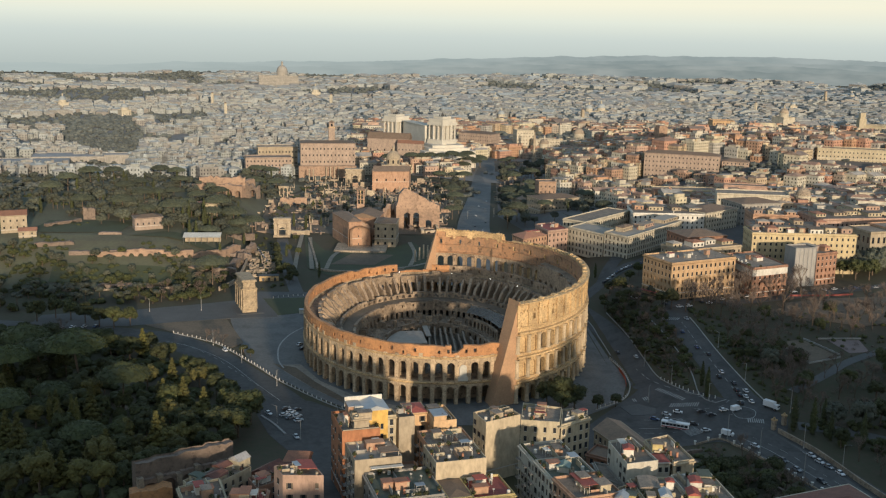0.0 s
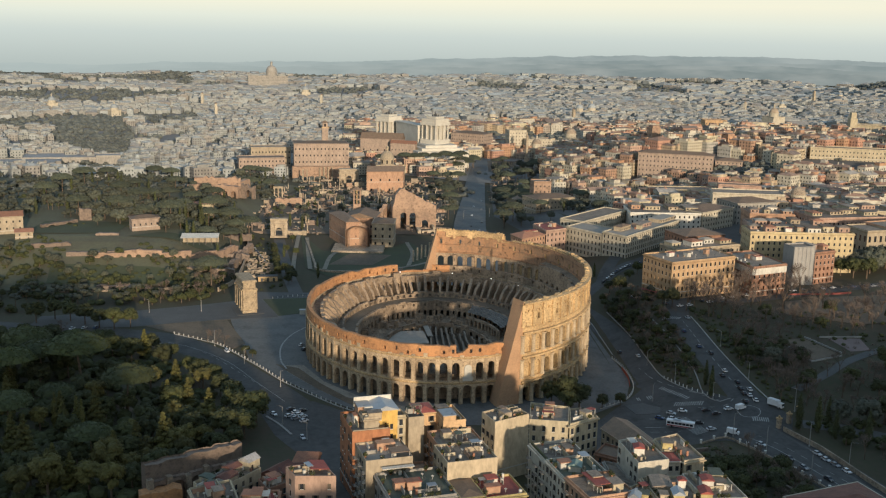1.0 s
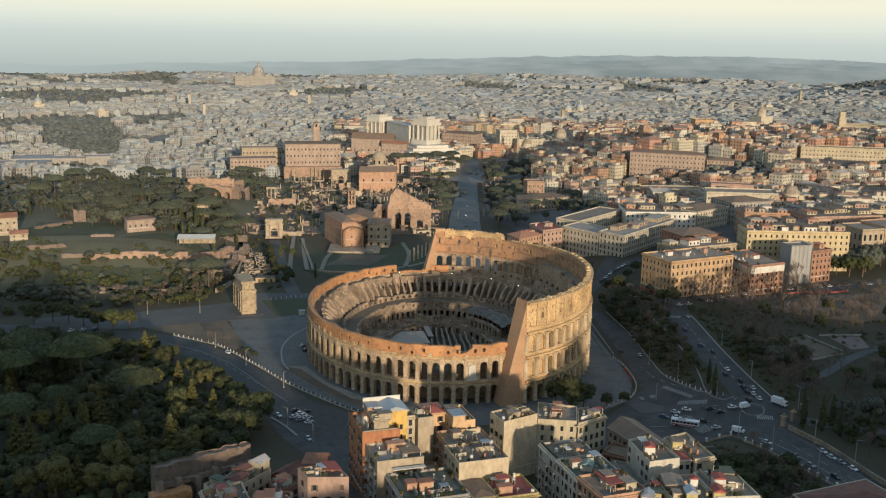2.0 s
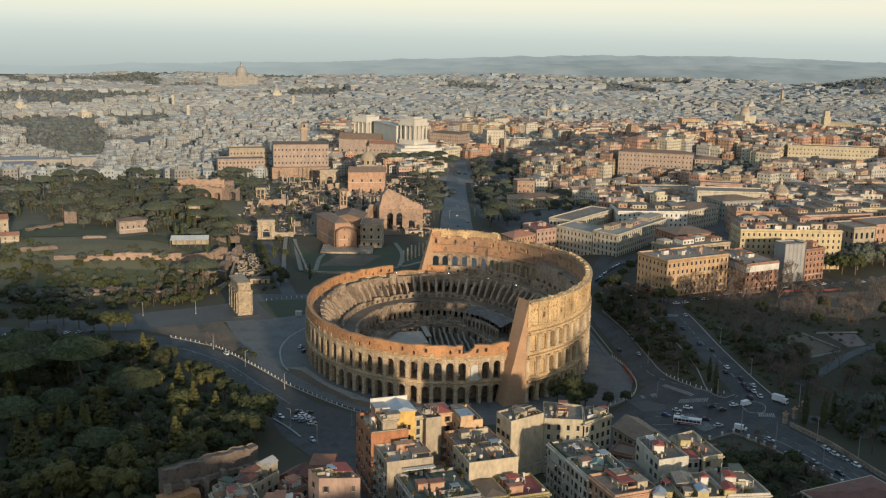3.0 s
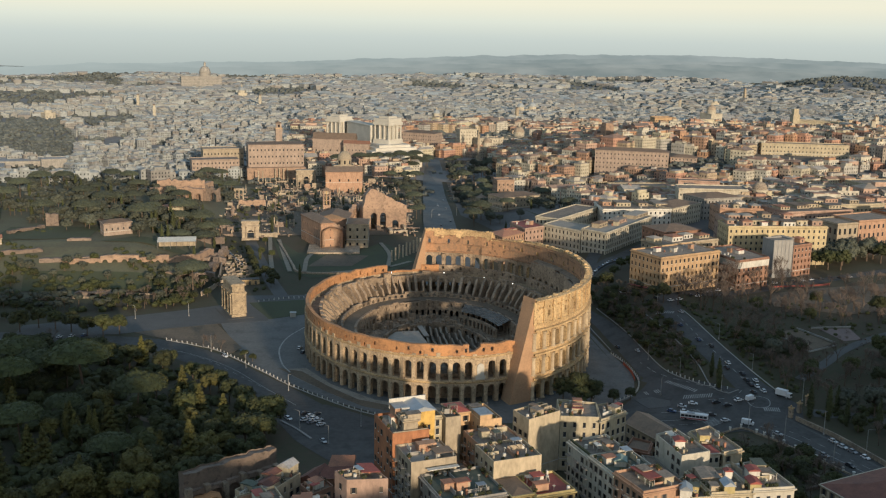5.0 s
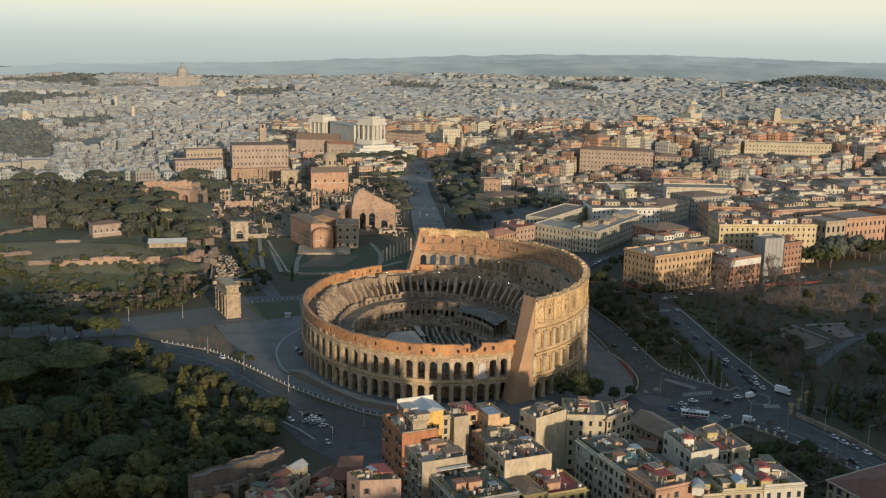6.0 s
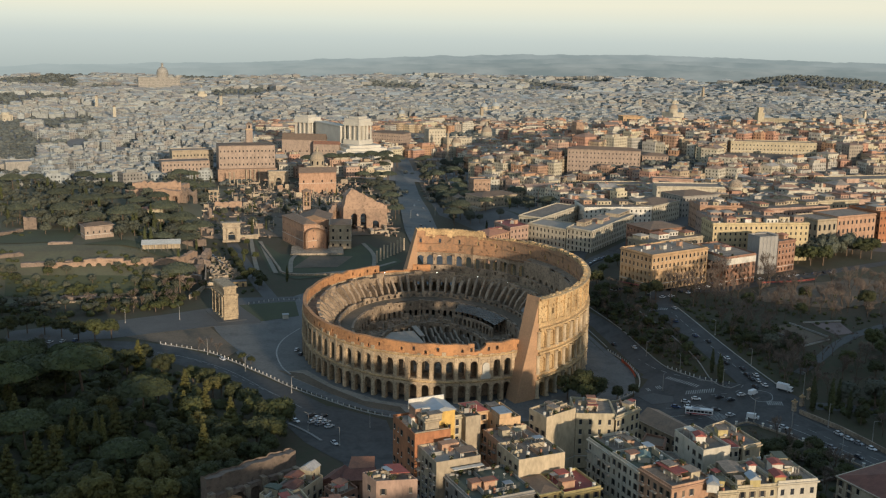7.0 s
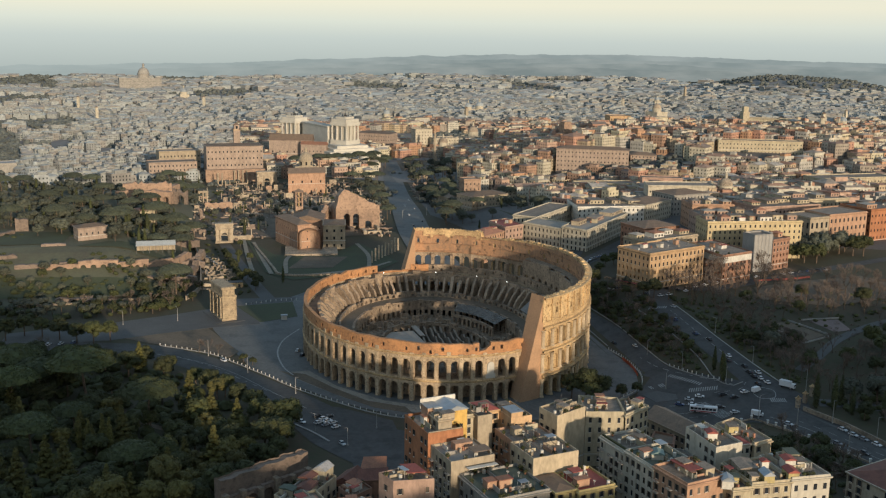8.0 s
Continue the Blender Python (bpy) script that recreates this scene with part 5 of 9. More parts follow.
def fgbox(a0, a1, b0, b1):
    return [fg(a0, b0), fg(a1, b0), fg(a1, b1), fg(a0, b1)]


GZ = 4.0
P_ = fgbox(-1, 12.5, 16, 36)
red_b = building(P_, GZ, 30, P_ORANGE, "orange-red apartment house with a terrace", 6, 3.3, blind=(0,), cornice=False)
part("terrace_wall", Shape().prism(fgbox(-0.6, 12, 16.3, 16.7), 30, 31.2), P_BEIGE, red_b)
roof_clutter(red_b, P_, 30.1, 61, 6, 1)
pot_plants(red_b, P_, 30.1, 61, 6)
P_ = fgbox(8.0, 16.6, 21.4, 31.4)
b = building(P_, GZ, 35.6, P_YELLOW, "golden yellow tower house with a zinc gable roof", 8, 4.2, 1.1, 1.9, roof="gable", roof_mat=M_GREYMETAL, rise=1.7, shutters=False, blind=(3,), cornice=False)
x0, x1, x2 = fg(8.0, 21.25), fg(16.6, 21.25), fg(12.3, 21.25)
part("gable", Shape().poly([(*x0, 35.2), (*x1, 35.2), (*x1, 35.6), (*x2, 37.2), (*x0, 35.6)]), P_YELLOW, b)
part("rear_wing", Shape().prism(fgbox(3.2, 7.95, 25.5, 31), 30, 36.0), P_SALMON, b, "plain salmon rear wing")
part("rear_wing_roof", Shape().prism(fgbox(3.0, 7.9, 25.2, 31.2), 36.05, 36.3), M_GREYMETAL, b, "flat zinc roof")
part("rear_parapet", Shape().prism(fgbox(3.0, 16.8, 31.45, 31.9), 34, 37.6), M_WHITE, b, "white rear parapet")
part("glass_lean_to", Shape().prism(fgbox(5.2, 8.2, 24.1, 25.4), 33.6, 36.4), M_FRAME, b, "white framed glass lean-to")
P_ = fgbox(3.6, 8.8, 17.6, 24)
b = building(P_, 30.2, 34.2, P_BEIGE, "beige plastered roof flat", 1, 3.2, blind=(0,), base=0.3, band=False)
roof_clutter(b, P_, 33.6, 62, 5, 1)
P_ = fgbox(16.8, 20.2, 23.5, 30)
b = building(P_, GZ, 31.5, P_CREAM, "narrow cream house front with glazed loggias", 8, 1.7, 1.3, 2.2, shutters=False)
P_ = fgbox(20.4, 26.2, 20.4, 27)
b = building(P_, GZ, 31.6, P_BEIGE, "tall blank beige stair tower", 8, 3.4, blind=(0, 1, 3), cornice=False)
roof_clutter(b, P_, 33.1, 63, 3, 0)
P_ = fgbox(25.8, 32.6, 27, 37)
b = building(P_, GZ, 31, P_PEACH, "peach house behind the tower with a red roof", 7, 3.0, roof="hip", roof_mat=M_REDROOF, rise=1.5)
P_ = fgbox(32.6, 41.2, 18.2, 34)
b = building(P_, GZ, 29.8, P_PEACH, "weathered peach gabled house with few windows", 7, 3.6, 1.0, 1.5, roof_mat=M_TERRACE, blind=(1,), shutters=False, cornice=False)
part("gable", Shape().prism(fgbox(32.8, 37.5, 18.4, 25), 29.8, 32.4), P_PEACH, b)
part("gable_roof", Shape().prism(fgbox(32.5, 37.8, 18.1, 25.3), 32.45, 32.7), M_GREYMETAL, b, "flat zinc roof")
roof_clutter(b, P_, 30.0, 64, 6, 1)
P_ = fgbox(27, 43.5, 5.3, 19.8)
b = building(P_, GZ, 26.2, P_SALMON, "salmon house with a walled roof terrace", 6, 3.2, 1.2, 1.9, cornice=False)
roof_clutter(b, P_, 26.3, 65, 6, 1)
balconies(b, fg(27, 19.8), fg(27, 5.3), GZ, 26, 6, 2)
P_ = fgbox(0, 16.2, 0, 15.8)
b = building(P_, GZ, 26, P_BEIGE, "beige apartment house with balconies and a pale terrace", 6, 3.0, 1.2, 2.0, blind=(0,), roof_mat=M_ARENA, cornice=False)
balconies(b, fg(0, 15.8), fg(0, 0), GZ, 26, 6, 2, 3.0)
part("roof_hut", Shape().prism(fgbox(6, 12.5, 9, 12.5), 26, 28.6), P_SALMON, b, "salmon roof hut")
part("sun_screen", Shape().prism(fgbox(9, 15.5, 0.8, 6), 28.2, 28.4, bottom=True), M_TILEDARK, b, "dark terrace canopy")
for q in ((9.2, 1), (15.3, 1), (9.2, 5.8), (15.3, 5.8)):
    x, y = fg(*q)
    part("canopy_post", Shape().box(x, y, 26, 0.15, 0.15, 2.2), M_WHITE, b)
roof_clutter(b, P_, 26.1, 66, 8, 0)
P_ = fgbox(25, 42.6, -10.5, 5)
b = building(P_, GZ, 27.0, P_STAINED, "white stained house with a roof garden pergola", 6, 3.4, 1.1, 1.7, blind=(0,), cornice=False)
for i in range(6):
    x, y = fg(27 + i * 2.4, -2)
    S = Shape().box(x, y, 29.0, 0.15, 9, 0.15, radians(15))
    part("pergola_beam", S, M_TILEDARK, b)
for q in ((27, -6), (39, -6), (27, 2.2), (39, 2.2)):
    x, y = fg(*q)
    part("pergola_post", Shape().box(x, y, 26.8, 0.2, 0.2, 2.3), M_WHITE, b)
roof_clutter(b, P_, 26.9, 67, 10, 0)
pot_plants(b, P_, 26.9, 67, 8)
P_ = fgbox(25.5, 33, -24, -10.6)
building(P_, GZ, 21.5, P_BUTTER, "pale yellow house with small windows", 5, 3.2, 1.1, 1.8, roof="hip", roof_mat=M_TILEDARK, rise=1.2)
P_ = fgbox(33.1, 47, -26, -10.6)
b = building(P_, GZ, 20.8, P_BUTTER, "pale yellow house with a mauve terrace roof", 5, 3.2, 1.1, 1.8, roof_mat=M_REDROOF)
roof_clutter(b, P_, 20.9, 68, 6, 2)
P_ = fgbox(3, 24.6, -22, -0.4)
b = building(P_, GZ, 21.5, P_GREY, "grey house with a cluttered roof garden", 5, 3.2, 1.2, 1.9, roof_mat=M_GREENROOF)
roof_clutter(b, P_, 21.6, 69, 16, 3)
pot_plants(b, P_, 21.6, 69, 22)
part("awning", Shape().prism(fgbox(5, 16, -3.2, -1.2), 24.4, 24.6, bottom=True), M_WHITE, b, "white canvas awning")
P_ = fgbox(17, 24.8, -0.2, 15)
building(P_, GZ, 17, P_SALMON, "low salmon courtyard house", 4, 3.0, roof_mat=M_TERRACE)
P_ = [(12.5, -179.2), (26, -171), (21, -161), (8.5, -169)]
b = building(P_, GZ, 27, P_STAINED, "cream house with a blank end wall", 6, 3.3, blind=(0,), cornice=False)
roof_clutter(b, P_, 27.1, 70, 8, 1)
P_ = [(26.2, -171.2), (40.5, -173.5), (43.5, -158), (29, -153)]
b = building(P_, GZ, 25, P_CREAM, "cream house with tall stair windows", 5, 3.6, 1.1, 2.0, shutters=False, cornice=False)
roof_clutter(b, P_, 25.1, 71, 10, 2)
P_ = [(40.8, -174.6), (53, -166.6), (48, -157.5), (43.6, -158.5)]
b = building(P_, GZ, 24.5, P_CREAM, "cream house with stepped terraces", 5, 2.8, 1.4, 2.2, shutters=False)
roof_clutter(b, P_, 24.6, 72, 5, 1)
P_ = [(22.6, -197.5), (26.3, -212.3), (41.3, -207.8), (37.6, -193)]
b = building(P_, GZ, 26.2, P_CHALK, "pale apartment house with shuttered windows", 6, 2.9, 1.1, 2.0)
balconies(b, P_[0], P_[1], GZ, 26.2, 6, 2, 2.9)
roof_clutter(b, P_, 26.3, 73, 5, 1)
part("planted_rim", Shape().prism([(23.2, -198), (26.6, -211.6), (27.2, -211.4), (23.8, -197.8)], 27.1, 27.7), M_LEAF, b, "trailing greenery on the terrace rim")
P_ = [(26.3, -212.5), (30.2, -227.8), (45.2, -223.3), (41.3, -208)]
b = building(P_, GZ, 27.0, P_CHALK, "pale apartment house with a green roof", 6, 2.9, 1.1, 2.0, roof_mat=M_GREENROOF)
roof_clutter(b, P_, 27.1, 74, 8, 1)
x, y = 37.5, -217
hut(b, x - 2.6, y - 2.2, 27.1, 4.2, 4.0, 1.8, 1.3, P_CHALK, M_SEAFOAM, 1.0)
P_ = [(30.3, -228), (35, -243.5), (50, -239), (45.2, -223.5)]
b = building(P_, GZ, 28.0, P_SALMON, "salmon apartment house with a red terrace roof", 6, 2.9, 1.1, 2.0, roof_mat=M_TERRACE)
part("terrace_roof", Shape().prism([(35, -229), (38, -238.5), (43, -237), (40, -227.5)], 30.4, 30.6, bottom=True), M_REDROOF, b, "red terrace canopy")
roof_clutter(b, P_, 28.1, 75, 8, 2)
balconies(b, P_[0], P_[1], GZ, 28, 6, 2, 2.9)
P_ = [(57.6, -153), (67, -177), (77.5, -173), (69.5, -144.5)]
b = building(P_, 2, 15, P_BEIGE, "long low house with a brown tiled roof", 3, 3.2, roof="gable", roof_mat=M_TILEDARK, rise=3.2)
P_ = [(50.5, -176), (57.5, -181), (62, -172), (56, -167)]
b = building(P_, 3, 14, P_RED, "low brown rear house", 3, 3.2, roof_mat=M_TILEDARK)
P_ = [(53, -201), (55.5, -220), (66.5, -217), (62, -197)]
b = building(P_, GZ, 29, P_CHALK, "chalk-white apartment house with a blank end and a red-roofed hut", 7, 3.2, 1.1, 1.8, blind=(1,), cornice=False)
roof_clutter(b, P_, 29.1, 76, 8, 0)
hut(b, 57.7, -211.0, 29.1, 3.6, 3.4, 2.6, 1.45, M_WHITE, M_REDROOF, 0.7)
b = building([(66.6, -206), (67.2, -213.5), (71.6, -213.2), (71, -206)], GZ, 27.4, P_CHALK, "narrow white house with a red tiled roof", 6, 2.2, 1.2, 1.7, roof="hip", roof_mat=M_REDROOF, rise=0.8, shutters=False)
P_ = [(67, -195.5), (68, -205.5), (71.8, -205.7), (72.4, -214.5), (80, -212), (76.5, -190.5)]
b = building(P_, GZ, 27.4, P_STAINED, "cream apartment house with a long flat terrace", 7, 3.2, 1.1, 1.8)
roof_clutter(b, P_, 27.5, 77, 8, 0)
hut(b, 69.6, -202.5, 27.5, 4.4, 3.4, 2.8, 1.45, P_BUTTER, M_TERRACE)
b = building([(48.5, -200), (52.6, -202), (55, -219.5), (49, -212.6)], GZ, 21, P_GREY, "low grey link house", 5, 3.2)
P_ = [(55, -226), (57, -243), (70.6, -242.6), (68.6, -224.5)]
b = building(P_, GZ, 26.6, P_CREAM, "cream house with crowded roof huts", 6, 3.2, 1.2, 1.9)
roof_clutter(b, P_, 26.7, 78, 9, 0)
hut(b, 60.0, -231.5, 26.7, 8.4, 6.0, 1.9, 1.5, P_BEIGE, M_TERRACE, 0.5)
hut(b, 66.4, -232.4, 26.7, 2.2, 2.4, 3.0, 1.5, M_WHITE, M_REDROOF, 0.5)
hut(b, 63.0, -240.6, 26.7, 4.6, 3.4, 2.4, 1.5, P_BUTTER, M_GREYMETAL, 1.2)
hut(b, 58.6, -240.4, 26.7, 3.0, 2.4, 2.2, 1.5, P_STAINED, M_TERRACE)
pot_plants(b, P_, 26.7, 78, 5)
P_ = [(68.8, -224.4), (70.8, -242.6), (84.5, -242), (82.3, -221.5)]
b = building(P_, GZ, 27.2, P_CHALK, "white house with arched windows and red-roofed huts", 5, 3.2, 1.3, 2.0, shutters=False)
roof_clutter(b, P_, 27.3, 79, 9, 0)
hut(b, 74.0, -233.6, 27.3, 4.2, 3.6, 3.3, 1.5, M_WHITE, M_REDROOF, 0.5)
hut(b, 71.8, -239.6, 27.3, 5.0, 3.6, 1.9, 1.5, P_BUTTER, M_REDROOF, 0.8)
hut(b, 78.6, -233.0, 27.3, 3.6, 3.2, 2.2, 1.5, M_WHITE, M_TERRACE)
hut(b, 79.0, -226.6, 27.3, 5.4, 3.6, 2.4, 1.5, P_STAINED, M_GREENROOF)
pot_plants(b, P_, 27.3, 79, 5)
P_ = [(47, -233), (50.4, -243.6), (56.8, -243.2), (54.8, -227)]
b = building(P_, GZ, 25.4, P_CREAM, "cream house with a green awning", 5, 3.2, 1.2, 1.9, roof_mat=M_TERRACE)
roof_clutter(b, P_, 25.5, 80, 7, 0)
hut(b, 49.6, -240.6, 25.5, 4.2, 3.6, 2.6, 1.25, M_WHITE, M_GREYMETAL, 1.3)
hut(b, 53.4, -237.6, 25.5, 3.2, 2.8, 2.2, 1.25, P_BUTTER, M_GREENROOF)
P_ = [(106, -218.5), (112, -240), (143, -232), (136, -207)]
b = building(P_, GZ, 17, P_PALE, "pale villa with a hipped tiled roof", 4, 3.4, 1.3, 2.0, roof="hip", roof_mat=M_OLDRED, rise=3.4)
P_ = [(-58.8, -223), (-55.2, -230), (-42.4, -230), (-47.5, -218.8)]
b = building(P_, GZ, 28.8, P_PINK, "pale pink house with a red terrace canopy", 6, 4.2, 1.1, 1.8, cornice=False)
part("terrace_roof", Shape().prism([(-50.5, -228), (-44.5, -228), (-47, -221), (-52, -221)], 31.0, 31.2, bottom=True), M_REDROOF, b, "dark red terrace canopy")
roof_clutter(b, P_, 28.9, 81, 5, 0)
for i, (pts, z, m, rm) in enumerate([
        ([(-71, -194), (-64, -196.5), (-59, -188), (-65, -185)], 14, P_RED, M_OLDRED),
        ([(-63.5, -196), (-53, -196), (-51.5, -187), (-59, -187.5)], 15, P_RED, M_OLDRED),
        ([(-60, -186), (-52, -186), (-51, -178), (-57, -177)], 15, P_RED, M_TILE)]):
    building(pts, 2, z, m, "low reddish house with old tiled roofs", 3, 3.2, roof="gable", roof_mat=rm, rise=2.4)
for i, (pts, z, m) in enumerate([
        ([(-90, -221), (-86, -231), (-73, -229), (-78, -214)], 20.5, P_CREAM),
        ([(-72.6, -222), (-72.6, -231), (-60.5, -231), (-61, -221)], 20, P_SALMON)]):
    b = building(pts, GZ, z, m, "old house with a cluttered terrace", 5, 3.2, roof_mat=M_TERRACE if i == 0 else M_REDROOF)
    roof_clutter(b, pts, z + 0.1, 90 + i, 9, 3)

P_ = [(-84, -218), (-70, -197.5), (-76.5, -189.5), (-91, -209)]
b = building(P_, GZ, 17.2, P_STAINED, "old cream house with a crowded patchwork of terraces", 4, 3.2, roof_mat=M_TERRACE, cornice=False)
hut(b, -74.2, -195.6, 17.2, 5.5, 4.6, 3.2, 0.97, P_CREAM, M_PALEROOF, 1.5)
hut(b, -79.6, -199.4, 17.2, 5.0, 4.4, 2.2, 0.97, P_BEIGE, M_OLDRED, 0.8)
hut(b, -80.6, -206.4, 17.2, 6.4, 5.0, 1.8, 0.97, P_BEIGE, M_OLDRED, 1.0)
hut(b, -86.4, -207.6, 17.2, 3.0, 5.0, 2.2, 0.97, P_CREAM, M_GREENROOF, 0.4)
hut(b, -82.0, -213.4, 17.2, 4.2, 4.0, 2.6, 0.97, M_WHITE, M_TERRACE)
roof_clutter(b, P_, 17.3, 97, 12, 0)
pot_plants(b, P_, 17.3, 97, 12)
P_ = [(-66, -213), (-59, -207), (-63, -199), (-70, -205)]
b = building(P_, GZ, 16.5, P_RED, "low red house with a dark roof terrace", 4, 3.2, roof_mat=M_TILEDARK, cornice=False)
roof_clutter(b, P_, 16.6, 98, 6, 1)


# ---- monuments and ruins ----
def arch_block(w, d, hh, openings, m_wall, b, base=0.0):
    """Upright slab along local x with round-headed passages: (centre, half-width, crown)."""
    S = Shape()
    n = 10
    xs = [-w / 2]
    for c, k, crown in openings:
        xs += [c - k, c + k]
    xs.append(w / 2)
    for sgn in (-1, 1):
        y = sgn * d / 2
        f = (lambda *q: S.quad(*q)) if sgn < 0 else (lambda *q: S.quad(*q[::-1]))
        for i in range(0, len(xs), 2):
            f((xs[i], y, base), (xs[i + 1], y, base), (xs[i + 1], y, hh), (xs[i], y, hh))
        for c, k, crown in openings:
            arc = [(c - k * math.cos(math.pi * i / n), crown - k + k * math.sin(math.pi * i / n)) for i in range(n + 1)]
            for (u, z), (u2, z2) in zip(arc, arc[1:]):
                f((u, y, z), (u2, y, z2), (u2, y, hh), (u, y, hh))
    for c, k, crown in openings:
        arc = [(c - k, base)] + [(c - k * math.cos(math.pi * i / n), crown - k + k * math.sin(math.pi * i / n)) for i in range(n + 1)] + [(c + k, base)]
        for (u, z), (u2, z2) in zip(arc, arc[1:]):
            S.quad((u, -d / 2, z), (u, d / 2, z), (u2, d / 2, z2), (u2, -d / 2, z2))
    for x in (-w / 2, w / 2):
        q = [(x, -d / 2, base), (x, d / 2, base), (x, d / 2, hh), (x, -d / 2, hh)]
        S.quad(*(q if x > 0 else q[::-1]))
    S.quad((-w / 2, -d / 2, hh), (w / 2, -d / 2, hh), (w / 2, d / 2, hh), (-w / 2, d / 2, hh))
    return part("wall", S, m_wall, b)


def triumphal_arch(at, rz, w, d, hh, openings, m, label, attic=0.28):
    b = thing("triumphal_arch", label, "monument", at=at, rz=rz)
    za = hh * (1 - attic)
    arch_block(w, d, za, openings, m, b)
    for z, k, t in ((za, 0.7, 0.9), (hh - 0.8, 0.6, 0.8), (0, 0.5, 1.6)):
        part("cornice" if z else "plinth", Shape().box(0, 0, z, w + 2 * k, d + 2 * k, t), m, b)
    part("attic", Shape().box(0, 0, za + 0.9, w - 0.4, d - 0.3, hh - za - 1.7), m, b, "carved attic storey")
    part("roof", Shape().box(0, 0, hh, w + 0.4, d + 0.4, 0.4), m, b)
    part("string_course", Shape().box(0, 0, za * 0.56, w + 0.5, d + 0.5, 0.5), m, b)
    for s in (-1, 1):
        for z0, z1 in ((2.4, za * 0.52), (za * 0.62, za * 0.92), (za + 1.5, hh - 1.4)):
            part("end_panel", Shape().box(s * (w / 2 + 0.06), 0, z0, 0.3, d * 0.66, z1 - z0), m, b)
            part("panel_frame", Shape().box(s * (w / 2 + 0.12), 0, z1, 0.5, d * 0.74, 0.35), m, b)
    cols = sorted({round(s * x, 2) for c, k, _ in openings for s in (-1, 1) for x in (abs(c) + k + 0.9,)})
    for x in cols:
        for y in (-d / 2 - 0.7, d / 2 + 0.7):
            S = Shape().lathe(x, y, [(0.75, 1.6), (0.75, 2.2), (0.5, 2.5), (0.42, za - 1.2), (0.8, za - 0.2), (0.8, za)], 8)
            part("column", S, m, b)
    return b


L_ = math.atan2(16, -5.5)
base = part("paved_base", Shape().box(0, 0, -0.4, 30, 16, 0.75), M_PAVE)
base.location, base.rotation_euler = (-114.2, 77.2, 0.0), (0, 0, L_)
tagged(base, "low paved platform under the triumphal arch", "pavement", kind="structure")
triumphal_arch((-114.2, 77.2, 0.35), L_, 22, 7.6, 19.5, [(-7.2, 1.7, 7.5), (0, 3.1, 11.2), (7.2, 1.7, 7.5)], M_ARCHSTONE, "weathered marble triumphal arch with three passages")
triumphal_arch((-118.6, 298, 1.0), 0.09, 13.4, 5, 15.4, [(0, 2.7, 8.3)], M_OLDMARBLE, "small cream marble arch with one passage")
triumphal_arch((-79, 695, -12.5), 0.1, 23, 10, 19.5, [(-7.4, 1.6, 7.5), (0, 3.4, 12), (7.4, 1.6, 7.5)], M_OLDMARBLE, "grey marble triumphal arch in the forum")


def ruin(at, rz, w, d, hh, m, label, seed, arches=0, name="ruin", rag=1.0):
    """Broken masonry wall with a ragged top and open arches."""
    r = random.Random(seed)
    n = max(3, int(w / 2.5))
    S = Shape()
    hs = [hh * (1 - rag * (0.38 - 0.45 * abs(noise.noise((i * 0.4, seed, 0))) - r.uniform(-0.06, 0.1))) for i in range(n + 1)]
    top = [(-w / 2 + w * i / n, hs[i]) for i in range(n + 1)]
    holes = [(-w / 2 + w * (k + 0.5) / arches, w / arches * 0.3, hh * 0.5) for k in range(arches)]

    def floor_at(x):
        for c, k, crown in holes:
            if abs(x - c) < k:
                return max(0.0, crown - k + math.sqrt(max(0, k * k - (x - c) ** 2)))
        return 0.0
    xs = sorted({x for x, _ in top} | {c + k * s for c, k, _ in holes for s in (-1.0, -0.999, -0.7, -0.35, 0, 0.35, 0.7, 0.999, 1.0)})
    H = lambda x: float(np.interp(x, *zip(*top)))
    for x0, x1 in zip(xs, xs[1:]):
        e = 1e-4
        f0, f1 = floor_at(x0 + e), floor_at(x1 - e)
        for y, flip in ((-d / 2, 0), (d / 2, 1)):
            q = [(x0, y, f0), (x1, y, f1), (x1, y, H(x1)), (x0, y, H(x0))]
            S.quad(*(q[::-1] if flip else q))
        S.quad((x0, -d / 2, H(x0)), (x1, -d / 2, H(x1)), (x1, d / 2, H(x1)), (x0, d / 2, H(x0)))
        if f0 or f1:
            S.quad((x0, d / 2, f0), (x1, d / 2, f1), (x1, -d / 2, f1), (x0, -d / 2, f0))
    for x in [-w / 2, w / 2] + [c + k * s for c, k, _ in holes for s in (-1, 1)]:
        zt = H(x) if abs(x) > w / 2 - 0.01 else hh * 0.5 - holes[0][1]
        S.quad((x, -d / 2, 0), (x, d / 2, 0), (x, d / 2, zt), (x, -d / 2, zt))
    b = part(name, S, m)
    b.location, b.rotation_euler = at, (0, 0, rz)
    return tagged(b, label, "ruin")


